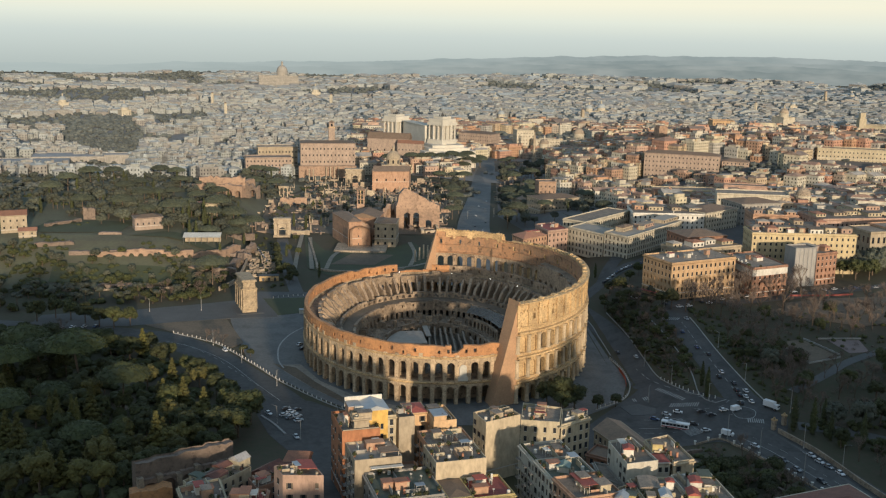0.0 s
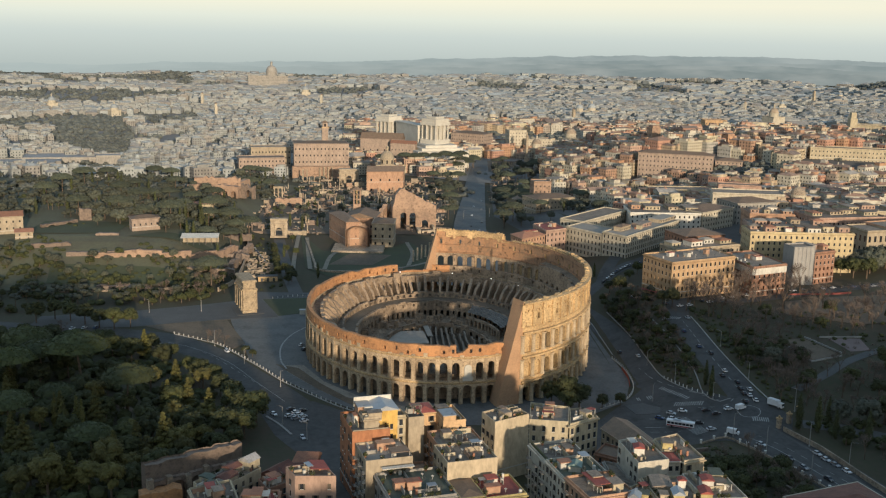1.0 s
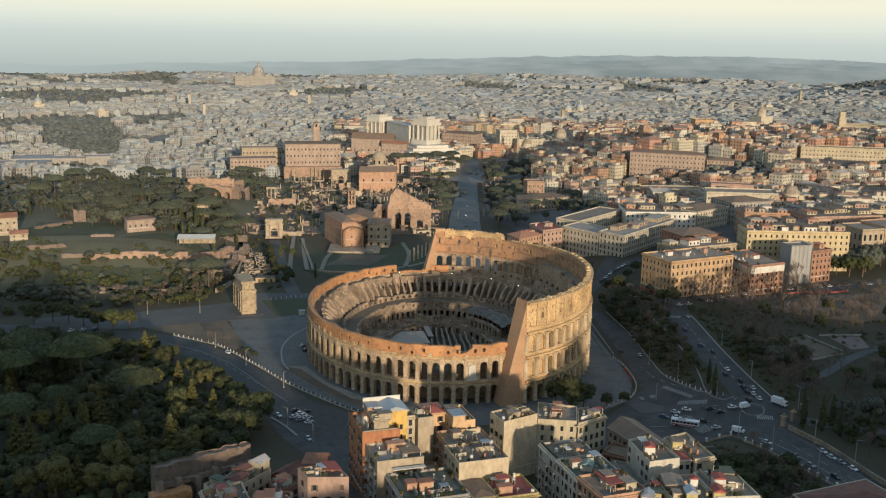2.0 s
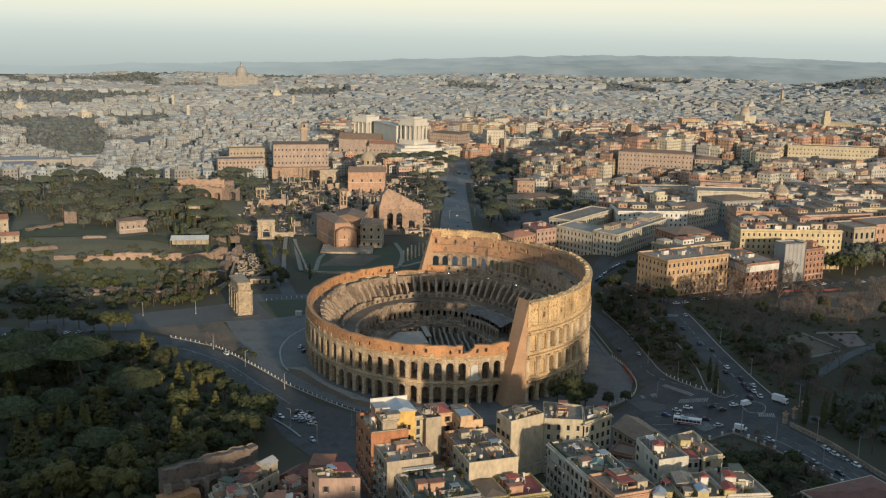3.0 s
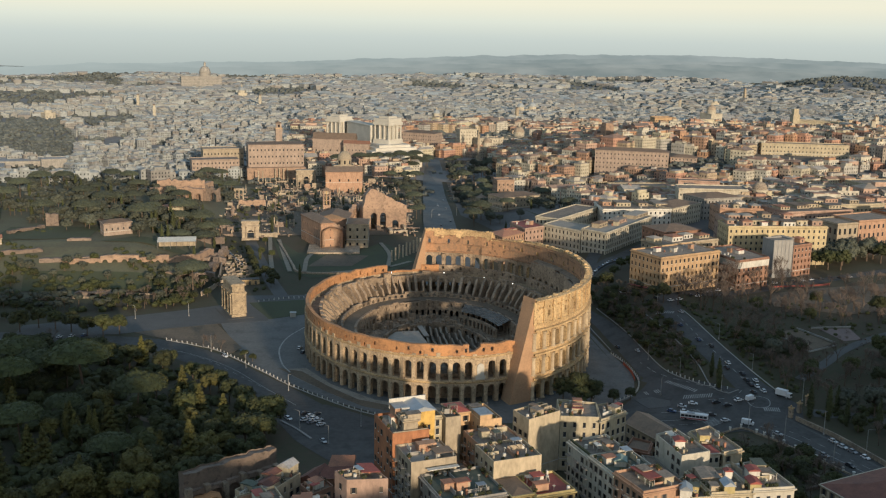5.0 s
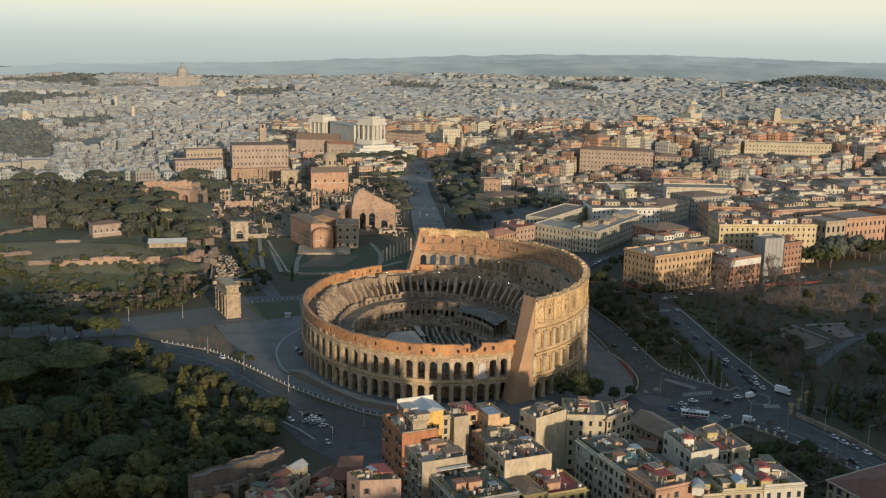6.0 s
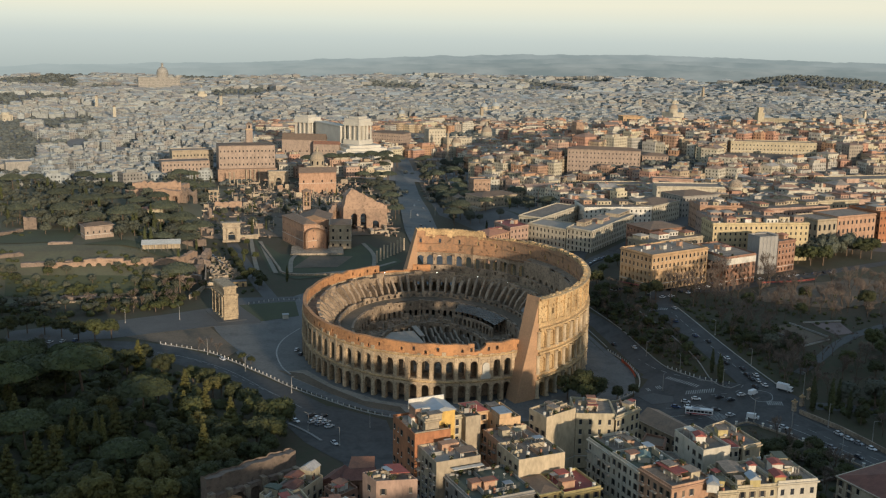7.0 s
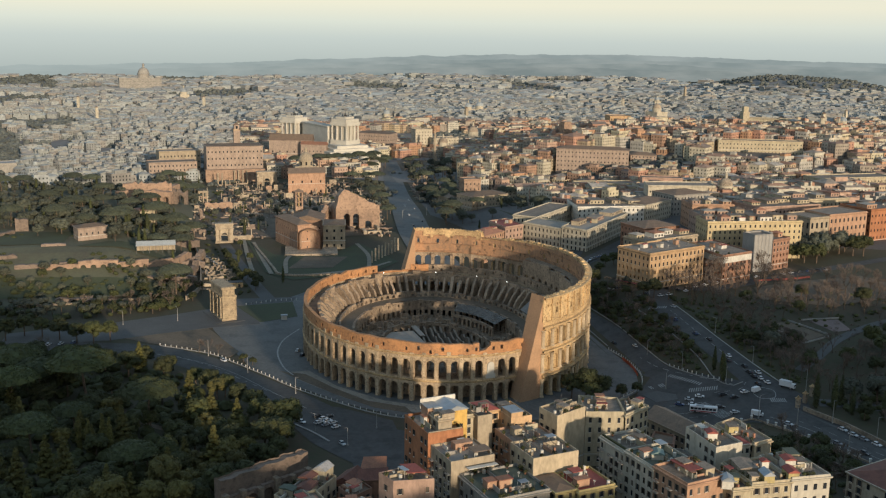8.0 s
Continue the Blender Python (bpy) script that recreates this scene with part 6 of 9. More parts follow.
# basilica with its great brick vaults
b = thing("basilica_ruin", "huge ruined brick basilica with arched windows", "ruin", at=(-7, 350, -1), rz=0.06)
arch_block(38, 6, 19, [(-9.5, 2.6, 15.5), (-1.5, 2.6, 15.5), (9, 3.2, 9)], M_FORUMBRICK, b)
S = Shape()
n = 12
pr = [(-19, 20), (-17.5, 25), (-16.5, 31), (-12, 36.5), (-8.5, 36), (-5, 33.6), (-1, 32.4), (2, 30), (6, 28.6), (9.5, 25.4), (14, 24.4), (16.5, 22.6), (19, 22)]
for (x0, z0), (x1, z1) in zip(pr, pr[1:]):
    S.quad((x0, -3, 19), (x1, -3, 19), (x1, -3, z1), (x0, -3, z0))
    S.quad((x1, 16, 19), (x0, 16, 19), (x0, 16, z0 - 2), (x1, 16, z1 - 2))
    S.quad((x0, -3, z0), (x1, -3, z1), (x1, 16, z1 - 2), (x0, 16, z0 - 2))
part("broken_vault", S, M_FORUMBRICK, b, "broken brick vault shell")
for x in (-18, -6, 6, 18):
    part("cross_wall", Shape().box(x, 12, 0, 2.5, 22, 20), M_FORUMBRICK, b)
ruin((-30, 372, -1), 1.2, 34, 4, 24, M_FORUMBRICK, "tall broken brick hall wall", 3, 3)
# church and convent on the temple terrace, with bell tower and apse
pts = [(-78, 306), (-62, 262), (-52, 266), (-66, 312)]
building(pts, 0, 20.5, P_SALMON, "long convent wing with small windows", 3, 4.0, 0.9, 1.4, roof="hip", roof_mat=M_TILEDARK, rise=2.5, shutters=False, name="convent", category="convent")
building([(-42, 268), (-25, 267), (-23, 292), (-40, 294)], 0, 19, P_BEIGE, "pale convent house with dark windows", 3, 4.6, 1.5, 2.2, roof="hip", roof_mat=M_TILEDARK, rise=2, shutters=False, name="convent", category="convent")
building([(-66, 300), (-40, 296), (-36, 326), (-62, 330)], 0, 18, P_SALMON, "church nave with a brown tiled roof", 2, 6, 1.2, 2.0, roof="gable", roof_mat=M_TILEDARK, rise=4, shutters=False, name="church", category="church")
b = thing("bell_tower", "square brick bell tower with open arches", "tower", at=(-57, 352, -1), rz=0.1)
part("shaft", Shape().box(0, 0, 0, 6.5, 6.5, 22), M_FORUMBRICK, b)
for k in range(3):
    z = 22 + k * 4.2
    for x in (-2.7, 2.7):
        for y in (-2.7, 2.7):
            part("corner_pier", Shape().box(x, y, z, 1.1, 1.1, 3.6), M_FORUMBRICK, b)
    for x, y in ((0, -2.7), (0, 2.7), (-2.7, 0), (2.7, 0)):
        part("mullion", Shape().box(x, y, z, 0.5, 0.5, 3.6), M_TRAV, b)
    part("floor_band", Shape().box(0, 0, z + 3.6, 6.9, 6.9, 0.6), M_FORUMBRICK, b)
part("roof", Shape().lathe(0, 0, [(5.0, 34.6), (0.0, 37.0)], 4), M_TILEDARK, b)
b = thing("temple_apse", "broken brick temple apse with a coffered half dome", "ruin", at=(-53, 258, 0), rz=0)
S = Shape()
for i in range(14):
    a0, a1 = math.pi * i / 14, math.pi * (i + 1) / 14
    for k, (r0, fl) in enumerate(((9.5, 0), (8.0, 1))):
        z = 20 - 5 * abs(i - 7) / 7 + rng.uniform(-0.9, 0.9)
        q = [(-r0 * math.cos(a0), r0 * math.sin(a0), 0), (-r0 * math.cos(a1), r0 * math.sin(a1), 0), (-r0 * math.cos(a1), r0 * math.sin(a1), z), (-r0 * math.cos(a0), r0 * math.sin(a0), z)]
        S.quad(*(q if fl else q[::-1]))
for i in range(14):
    a0, a1 = math.pi * i / 14, math.pi * (i + 1) / 14
    for j in range(4):
        e0, e1 = j * 0.32, (j + 1) * 0.32
        g = lambda a, e: (-8 * math.cos(a) * math.cos(e), 8 * math.sin(a) * math.cos(e), 13.5 + 8 * math.sin(e) * 0.62)
        S.quad(g(a0, e0), g(a1, e0), g(a1, e1), g(a0, e1))
part("apse_wall", S, M_FORUMBRICK, b)
for i in range(9):
    p = (-10 + i * 3.2, 214 + i * 5.5)
    part_ = thing("column", "broken grey granite temple column", "column", "temple colonnade", at=(p[0], p[1], land(*p)))
    part("shaft", Shape().lathe(0, 0, [(0.9, 0), (0.9, 0.5), (0.7, 0.8), (0.62, 9 + (i * 37 % 5) * 0.5), (0.0, 9.2 + (i * 37 % 5) * 0.5)], 10), M_OLDMARBLE, part_)
# columns of the forum
for x, y, z, hh in ((-149, 529, -9, 16), (-145, 529.5, -9, 16), (-141, 530, -9, 16), (-136, 718, -12.5, 15), (-131, 718, -12.5, 15), (-117, 742, -12.5, 15), (-112, 742, -12.5, 15), (-107, 744, -12.5, 15), (-102, 745, -12.5, 15)):
    c = thing("column", "tall fluted white marble temple column", "column", "forum columns", at=(x, y, z))
    part("shaft", Shape().lathe(0, 0, [(1.1, 0), (1.1, 0.8), (0.8, 1.1), (0.7, hh - 1.6), (1.2, hh - 0.4), (1.2, hh)], 10), M_OLDMARBLE, c)
c = thing("entablature", "marble beam on three columns", "ruin", at=(-145, 529.5, 7), rz=0.12)
part("beam", Shape().box(0, 0, 0, 10.5, 2, 2), M_OLDMARBLE, c)
# domed church by the forum
building([(-56, 634), (-14, 640), (-12, 668), (-54, 662)], -12, 12, P_SALMON, "plain salmon church hall", 2, 9, 1.8, 2.6, roof="gable", roof_mat=M_TILEDARK, rise=5, shutters=False, name="church", category="church")


def dome(at, r, hh, label, m_drum, m_cap, lantern=True):
    b = thing("dome", label, "dome", at=at)
    part("drum", Shape().lathe(0, 0, [(r, 0), (r, hh * 0.45), (r * 1.08, hh * 0.45), (r * 1.08, hh * 0.5), (r * 0.96, hh * 0.52)], 20), m_drum, b)
    part("cap", Shape().lathe(0, 0, [(r * 0.98 * math.cos(i * 0.19), hh * 0.5 + r * 1.05 * math.sin(i * 0.19)) for i in range(9)], 20), m_cap, b, "ribbed lead dome cap")
    for i in range(8 if at[1] < 800 else 0):
        a = i * math.pi / 4
        part("drum_window", Shape().box(r * 0.99 * math.cos(a), r * 0.99 * math.sin(a), hh * 0.12, r * 0.06, r * 0.22, hh * 0.24, a), M_GLASS, b)
    zt = hh * 0.5 + r * 1.03
    if lantern:
        part("lantern", Shape().lathe(0, 0, [(r * 0.2, zt), (r * 0.2, zt + r * 0.45), (r * 0.26, zt + r * 0.5), (0, zt + r * 0.8)], 10), m_drum, b)
    return b


dome((-33, 690, 13.5), 8.2, 17, "tan church dome with a tall lantern", P_BEIGE, P_BEIGE)
building([(-46, 678), (-22, 681), (-24, 704), (-48, 700)], -12, 13.8, P_BEIGE, "square church body under the dome", 2, 6, 1.4, 2.2, shutters=False, name="church", category="church")
for x, y, z, r in ((262, 1120, 8, 11), (190, 1000, 4, 9), (760, 1560, 18, 12), (330, 343, 30, 8.5)):
    dome((x, y, z), r * 0.8, r * 1.4, "grey-brown church dome with a lantern over the roofs", P_PALE, M_RUBBLE)
    building(quad_at(x, y, r * 2.6, r * 2.8, 0.4), land(x, y) - 2, z + 0.2, P_PALE, "stone church body under a dome", 2, 6, 1.4, 2.4, shutters=False, name="church", category="church")

# white marble monument with two colonnaded pavilions
b = thing("marble_monument", "vast white marble monument with two columned pavilions", "monument", at=(0, 0, 0))


def pavilion(x, y, z0, w, d, hh, rz):
    c, s = math.cos(rz), math.sin(rz)
    R = lambda u, v: (x + c * u - s * v, y + s * u + c * v)
    part("podium", Shape().box(x, y, z0, w, d, hh * 0.38, rz), M_MARBLE, b)
    part("core", Shape().box(x, y, z0 + hh * 0.38, w * 0.72, d * 0.72, hh * 0.40, rz), M_MARBLE, b)
    part("entablature", Shape().box(x, y, z0 + hh * 0.76, w * 1.02, d * 1.02, hh * 0.08, rz), M_MARBLE, b)
    part("attic", Shape().box(x, y, z0 + hh * 0.84, w * 0.92, d * 0.92, hh * 0.10, rz), M_MARBLE, b)
    part("roof", Shape().box(x, y, z0 + hh * 0.94, w * 0.6, d * 0.6, hh * 0.06, rz), M_MARBLE, b)
    for i in range(4):
        for j in range(4):
            if 0 < i < 3 and 0 < j < 3:
                continue
            u, v = R(w * (-0.43 + 0.2867 * i), d * (-0.43 + 0.2867 * j))
            S = Shape().lathe(u, v, [(w * 0.06, z0 + hh * 0.38), (w * 0.048, z0 + hh * 0.42), (w * 0.042, z0 + hh * 0.72), (w * 0.06, z0 + hh * 0.76)], 8)
            part("column", S, M_MARBLE, b)


pavilion(32, 895, 6, 29, 29, 51, 0.78)
pavilion(-33, 1000, 6, 29, 29, 45, 0.78)
part("colonnade_wall", Shape().box(0, 944, -4, 84, 15, 47, -1.2), M_MARBLE, b)
part("colonnade_cornice", Shape().box(0, 944, 41.5, 85.5, 17, 1.6, -1.2), M_MARBLE, b, "projecting marble cornice")
for i in range(10):
    t = (i + 0.5) / 10
    x, y = -8.5 + 30.5 * t - 6.6, 983 - 79 * t - 2.6
    part("column", Shape().lathe(x, y, [(1.5, 15), (1.2, 16), (1.05, 32), (1.6, 34)], 8), M_MARBLE, b)
for k in range(3):
    part("stepped_base", Shape().box(34, 890, -13, 74 - k * 14, 62 - k * 10, 25 + k * 3.6, 0.3), M_MARBLE, b, "broad marble steps")
for x, y, z in ((32, 895, 56), (-33, 1000, 50)):
    for k in (-4, -1.5, 1.5, 4):
        part("bronze_horse", Shape().tube((x + k, y - 2, z), (x + k, y - 3, z + 3.4), 1.0, 0.6, 6), M_METAL, b, "dark bronze horse")
    part("bronze_chariot", Shape().lathe(x, y, [(1.5, z), (1.2, z + 4), (0.6, z + 5), (0.3, z + 7.5), (0, z + 7.6)], 8), M_METAL, b, "dark bronze chariot and winged rider")

P_DUSTY = plaster("dusty_salmon_plaster", (0.37, 0.283, 0.222))
# palace on the old hill with its clock tower
building([(-150, 752), (-82, 762), (-88, 800), (-155, 790)], -12, 30.5, P_DUSTY, "big salmon town palace on an old stone base", 5, 4.4, 1.4, 2.2, shutters=False, roof="hip", roof_mat=M_TILEDARK, rise=2.0, name="palace", category="palace")
b = thing("clock_tower", "square brick clock tower with a belfry", "tower", at=(-114, 790, 28), rz=0.15)
part("shaft", Shape().box(0, 0, 0, 8, 8, 20), P_DUSTY, b)
part("belfry", Shape().box(0, 0, 20, 6.6, 6.6, 6), P_DUSTY, b)
part("cornice", Shape().box(0, 0, 19.6, 9, 9, 0.7), M_TRAV, b)
part("opening", Shape().box(0, -3.2, 21.3, 2.4, 0.6, 3.6), M_GLASS, b)
part("roof", Shape().lathe(0, 0, [(5, 26), (0, 29)], 4), M_TILEDARK, b)
part("old_base", Shape().box(-116, 750, -13, 72, 8, 16, 0.15), M_FORUMBRICK, thing("ancient_hall", "rough ancient stone archive wall with arches", "ruin"))
building([(-218, 748), (-162, 762), (-168, 790), (-224, 776)], -12, 11, P_DUSTY, "salmon palace beside the old hill", 4, 4.2, 1.4, 2.2, shutters=False, name="palace", category="palace")
building([(-210, 800), (-160, 812), (-166, 840), (-216, 828)], -12, 19, P_BEIGE, "cream palace on the old hill", 4, 4.2, 1.4, 2.2, shutters=False, name="palace", category="palace")
# landmark blocks of the middle distance
for (o, u, v, z, m, lab, nm) in [
        ((256, 631), (334, 600), (264, 652), 40, P_DUSTY, "long curved brick market hall", "market_hall"),
        ((447, 606), (541, 580), (453, 628), 51, P_CREAM, "long cream palace with even windows", "palace"),
        ((118, 497), (136, 499), (116, 514), 22, M_FORUMBRICK, "square old brick tower house", "tower_house"),
        ((64, 1060), (112, 1028), (80, 1090), 20, P_DUSTY, "dark red brick palace with battlements", "palace"),
        ((150, 1016), (177, 1022), (146, 1036), 28, P_PALE, "tall pale office block", "office_block"),
        ((613, 880), (677, 840), (624, 898), 57, P_CREAM, "long cream palace wing with a tower", "palace"),
        ((549, 800), (601, 770), (556, 814), 52, P_DUSTY, "pale salmon palace wing", "palace"),
        ((340, 610), (368, 600), (346, 630), 34, P_DUSTY, "salmon brick palace with arched windows", "palace"),
        ((514, 800), (545, 790), (518, 815), 43, P_PALE, "pale town palace above the roofs", "palace"),
        ((300, 470), (340, 460), (304, 486), 26, P_PINK, "salmon town palace above the roofs", "palace"),
        ((230, 470), (300, 470), (232, 492), 20, P_CREAM, "cream town palace above the roofs", "palace"),
        ((470, 420), (560, 430), (468, 448), 30, P_CREAM, "broad cream town palace above the roofs", "palace"),
        ((395, 838), (424, 836), (396, 862), 62, P_OCHRE, "large ochre palace block", "palace"),
        ((175, 1000), (215, 1008), (172, 1022), 16, P_PALE, "pale church front by the column", "church"),
        ((-500, 2850), (-372, 2858), (-506, 2880), 28, P_GREY, "long pale basilica front in the haze", "basilica"),
        ((250, 330), (310, 322), (256, 356), 38, P_PALE, "pale grey ministry block", "office_block"),
        ((110, 420), (150, 440), (100, 446), 16, P_BEIGE, "old beige convent by the avenue", "convent"),
        ((96, 470), (118, 478), (90, 494), 8, P_BEIGE, "low old house by the avenue", "house")]:
    pts = para(o, u, v)
    building(pts, land(*o) - 3, z, m, lab, max(3, int((z - land(*o)) / 4.6)), 4.0, 1.15, 1.75, shutters=False, roof="hip" if m in (P_RED, P_BEIGE, P_DUSTY) else "flat", roof_mat=M_TILEDARK if m in (P_RED, P_BEIGE, P_DUSTY) else None, name=nm, category=nm.replace("_", " "))
building(para((-72, 902), (-14, 890), (-68, 922)), -12, 24, P_DUSTY, "long brick church on the hill with a tiled gable roof", 2, 9, 1.6, 2.6, roof="gable", roof_mat=M_TILEDARK, rise=8, shutters=False, name="church", category="church")
building(para((-30, 880), (4, 870), (-27, 892)), -12, 20, P_DUSTY, "low brick convent wing beside the hill church", 3, 5, 1.2, 1.8, roof="gable", roof_mat=M_TILE, rise=4, shutters=False, name="convent", category="convent")
for o, u, v, z, lab in (((-560, 770), (-452, 796), (-580, 836), -6.5, "long low market hall with a pale sheet roof"), ((-520, 850), (-425, 872), (-535, 905), -5.5, "low white hall with a flat roof by the river"), ((-420, 842), (-390, 850), (-428, 868), 0, "pale grey hall among river trees")):
    building(para(o, u, v), -14, z, P_GREY, lab, 1, 6, 2.2, 1.6, shutters=False, roof_mat=M_PALEROOF, name="market_hall", category="hall")
b = thing("medieval_tower", "massive square brick medieval tower", "tower", at=(302, 746, 12), rz=0.3)
part("shaft", Shape().box(0, 0, -10, 15, 15, 46), M_FORUMBRICK, b)
part("upper_stage", Shape().box(0, 0, 36, 12, 12, 11), M_FORUMBRICK, b)
part("battlement", Shape().box(0, 0, 47, 10, 10, 3), M_FORUMBRICK, b)
b = thing("palace_tower", "slim white clock tower over the palace", "tower", at=(616, 877, 34))
part("shaft", Shape().box(0, 0, -10, 10, 10, 42), P_CREAM, b)
part("belfry", Shape().box(0, 0, 32, 7, 7, 8), P_CREAM, b)
b = thing("victory_column", "tall carved marble victory column", "column", at=(170, 960, -12))
part("shaft", Shape().lathe(0, 0, [(3.5, 0), (3.5, 6), (1.9, 6.5), (1.8, 36), (2.4, 37), (2.4, 38), (0.9, 38.5), (0.9, 42), (0, 44)], 12), M_OLDMARBLE, b)
dome((-430, 2900, 20), 18, 46, "great pale basilica dome far off in the haze", P_GREY, P_GREY)

# old hill: villas, sheds, walls, broken brick
building([(-216, 214), (-198, 224), (-203, 236), (-221, 226)], 17, 29.5, P_DUSTY, "plain pale salmon villa with a low tiled roof", 2, 4, 1.0, 1.6, roof="hip", roof_mat=M_TILEDARK, rise=2, shutters=False, name="villa", category="villa")
building([(-306, 196), (-290, 203), (-295, 216), (-311, 209)], 17, 33, P_BEIGE, "tall beige farmhouse with a tiled roof", 3, 4, 1.0, 1.5, roof="gable", roof_mat=M_TILE, rise=3, shutters=False, name="villa", category="villa")
building([(-290, 186), (-279, 190), (-282, 200), (-293, 196)], 17, 24, P_BEIGE, "low beige farm outbuilding beside trees", 2, 4, 0.9, 1.3, roof="gable", roof_mat=M_TILE, rise=2, shutters=False, name="outbuilding", category="outbuilding")
building([(-186, 300), (-172, 304), (-176, 316), (-190, 312)], 17, 27, P_CREAM, "small cream villa among trees", 2, 4, 1.0, 1.5, roof="hip", roof_mat=M_TILE, rise=2, shutters=False, name="villa", category="villa")
b = thing("market_shed", "open shed with a white sheet roof", "shed", at=(-161, 183, 18.5), rz=0.08)
S = Shape()
S.quad((-13, -5, 5.0), (13, -5, 5.0), (13, 5, 6.6), (-13, 5, 6.6))
S.quad((-13, 5, 6.4), (13, 5, 6.4), (13, -5, 4.8), (-13, -5, 4.8))
part("roof", S, M_WHITE, b, "white corrugated roof")
for i in range(7):
    part("post", Shape().box(-12.6 + i * 4.2, -4.6, 0, 0.3, 0.3, 5), M_METAL, b)
part("rear_wall", Shape().box(0, 4.6, 0, 25, 0.4, 6), P_BEIGE, b)
rr = random.Random(55)
for i, (x, y, w, hh, rz, ar) in enumerate([(-150, 156, 34, 8, -0.05, 4), (-138, 180, 30, 12, 1.4, 3), (-230, 165, 36, 6, 0.1, 4), (-136, 225, 26, 12, 1.3, 2), (-148, 262, 24, 10, 0.4, 2),
                                         (-275, 235, 30, 7, 0.9, 2), (-262, 176, 26, 6, 0.2, 3), (-205, 120, 22, 6, 0.1, 3), (-190, 118, 18, 5, 0.3, 2), (-170, 420, 36, 22, -0.4, 3),
                                         (-262, 258, 9, 20, 0.1, 0), (-230, 200, 16, 5, 0.1, 0), (-140, 205, 20, 9, 0.2, 0)]):
    ruin((x, y, land(x, y) - 0.5), rz, w, 3.5, hh * 0.75, M_OLDBRICK, "broken orange brick palace wall" if ar else "worn brick wall stump", i + 5, ar if i % 2 else 0)
for i, (xa, ya, xb, yb, hh) in enumerate([(-232, 161, -208, 163, 6), (-208, 163, -184, 164, 7.5), (-184, 164, -166, 172, 8), (-166, 172, -152, 190, 9), (-152, 190, -141, 216, 12)]):
    ruin(((xa + xb) / 2, (ya + yb) / 2, min(land(xa, ya), land(xb, yb)) - 1.5), math.atan2(yb - ya, xb - xa), math.dist((xa, ya), (xb, yb)) + 1, 3, hh, M_FORUMBRICK, "sunlit brick retaining wall with blind arches", 90 + i, 4, rag=0.45)
for x, y, rz, w, d, hh, ar in ((-188, 418, 0.05, 42, 5, 17, 0), (-178, 404, -0.35, 26, 6, 13, 3), (-168, 426, 1.2, 26, 5, 20, 2), (-206, 412, 0.2, 18, 7, 10, 0), (-128, 470, 0.1, 26, 3, 12, 3)):
    ruin((x, y, land(x, y) - 1), rz, w, d, hh, M_FORUMBRICK, "towering brick ruin of an old palace front", int(hh * 7), ar, rag=0.5)
for i in range(100):
    x, y = rr.uniform(-145, 10), rr.uniform(310, 660)
    if abs(x + 120) < 9 or abs(x - 40) < 25 or (-85 < x < -15 and 250 < y < 400):
        continue
    ruin((x, y, land(x, y) - 0.5), rr.choice([0.1, 1.65]) + rr.uniform(-0.1, 0.1), rr.uniform(6, 20), rr.uniform(1.5, 4), rr.uniform(2, 7), rr.choice([M_OLDBRICK, M_RUBBLE, M_OLDMARBLE]), "low remains of ancient masonry", 40 + i, rr.choice([0, 0, 2]))
for i in range(20):
    x, y = rr.uniform(-112, -92), rr.uniform(125, 300)
    x -= (y - 125) * 0.16
    if abs(x + 86 + (y - 108) * 0.17) < 8:
        x -= 20
    ruin((x - 12, y, land(x, y) - 0.3), rr.choice([0.1, 1.65]), rr.uniform(4, 12), 1.5, rr.uniform(1, 3), rr.choice([M_RUBBLE, M_OLDMARBLE]), "low footing walls of old houses", 170 + i)
S = Shape()
for i in range(1450):
    x, y = rr.uniform(-150, 30), rr.uniform(312, 740)
    if i > 1050:
        y = rr.uniform(540, 950)
        x = np.interp(y, [470, 600, 760, 921], [53, 65, 80, 99]) + rr.uniform(18, 80)
    elif abs(x + 120 + (y - 300) * 0.06) < 6 or (-85 < x < -15 and y < 400) or x > np.interp(y, [330, 470, 600, 760], [20, 30, 42, 56]):
        continue
    a = rr.choice([0.1, 1.67]) + rr.uniform(-0.08, 0.08)
    z, tall = land(x, y), rr.random() < 0.12
    S.box(x, y, z - 0.5, rr.uniform(2, 9), rr.uniform(0.6, 1.6), rr.uniform(3.0, 7.5) if tall else rr.uniform(1.0, 2.8), a, rr.choice([0, 0, 1, 1, 2, 3]))
    if rr.random() < 0.08:
        S.lathe(x + rr.uniform(-3, 3), y + rr.uniform(-3, 3), [(0.55, z), (0.5, z + rr.uniform(2, 8)), (0.0, z + 8.1)], 6, 2)
tagged(part("forum_remains", S, [M_OLDBRICK, M_RUBBLE, M_OLDMARBLE, M_FORUMBRICK]), "countless low walls, blocks and column stumps of the old forum", "ruins", kind="stuff")
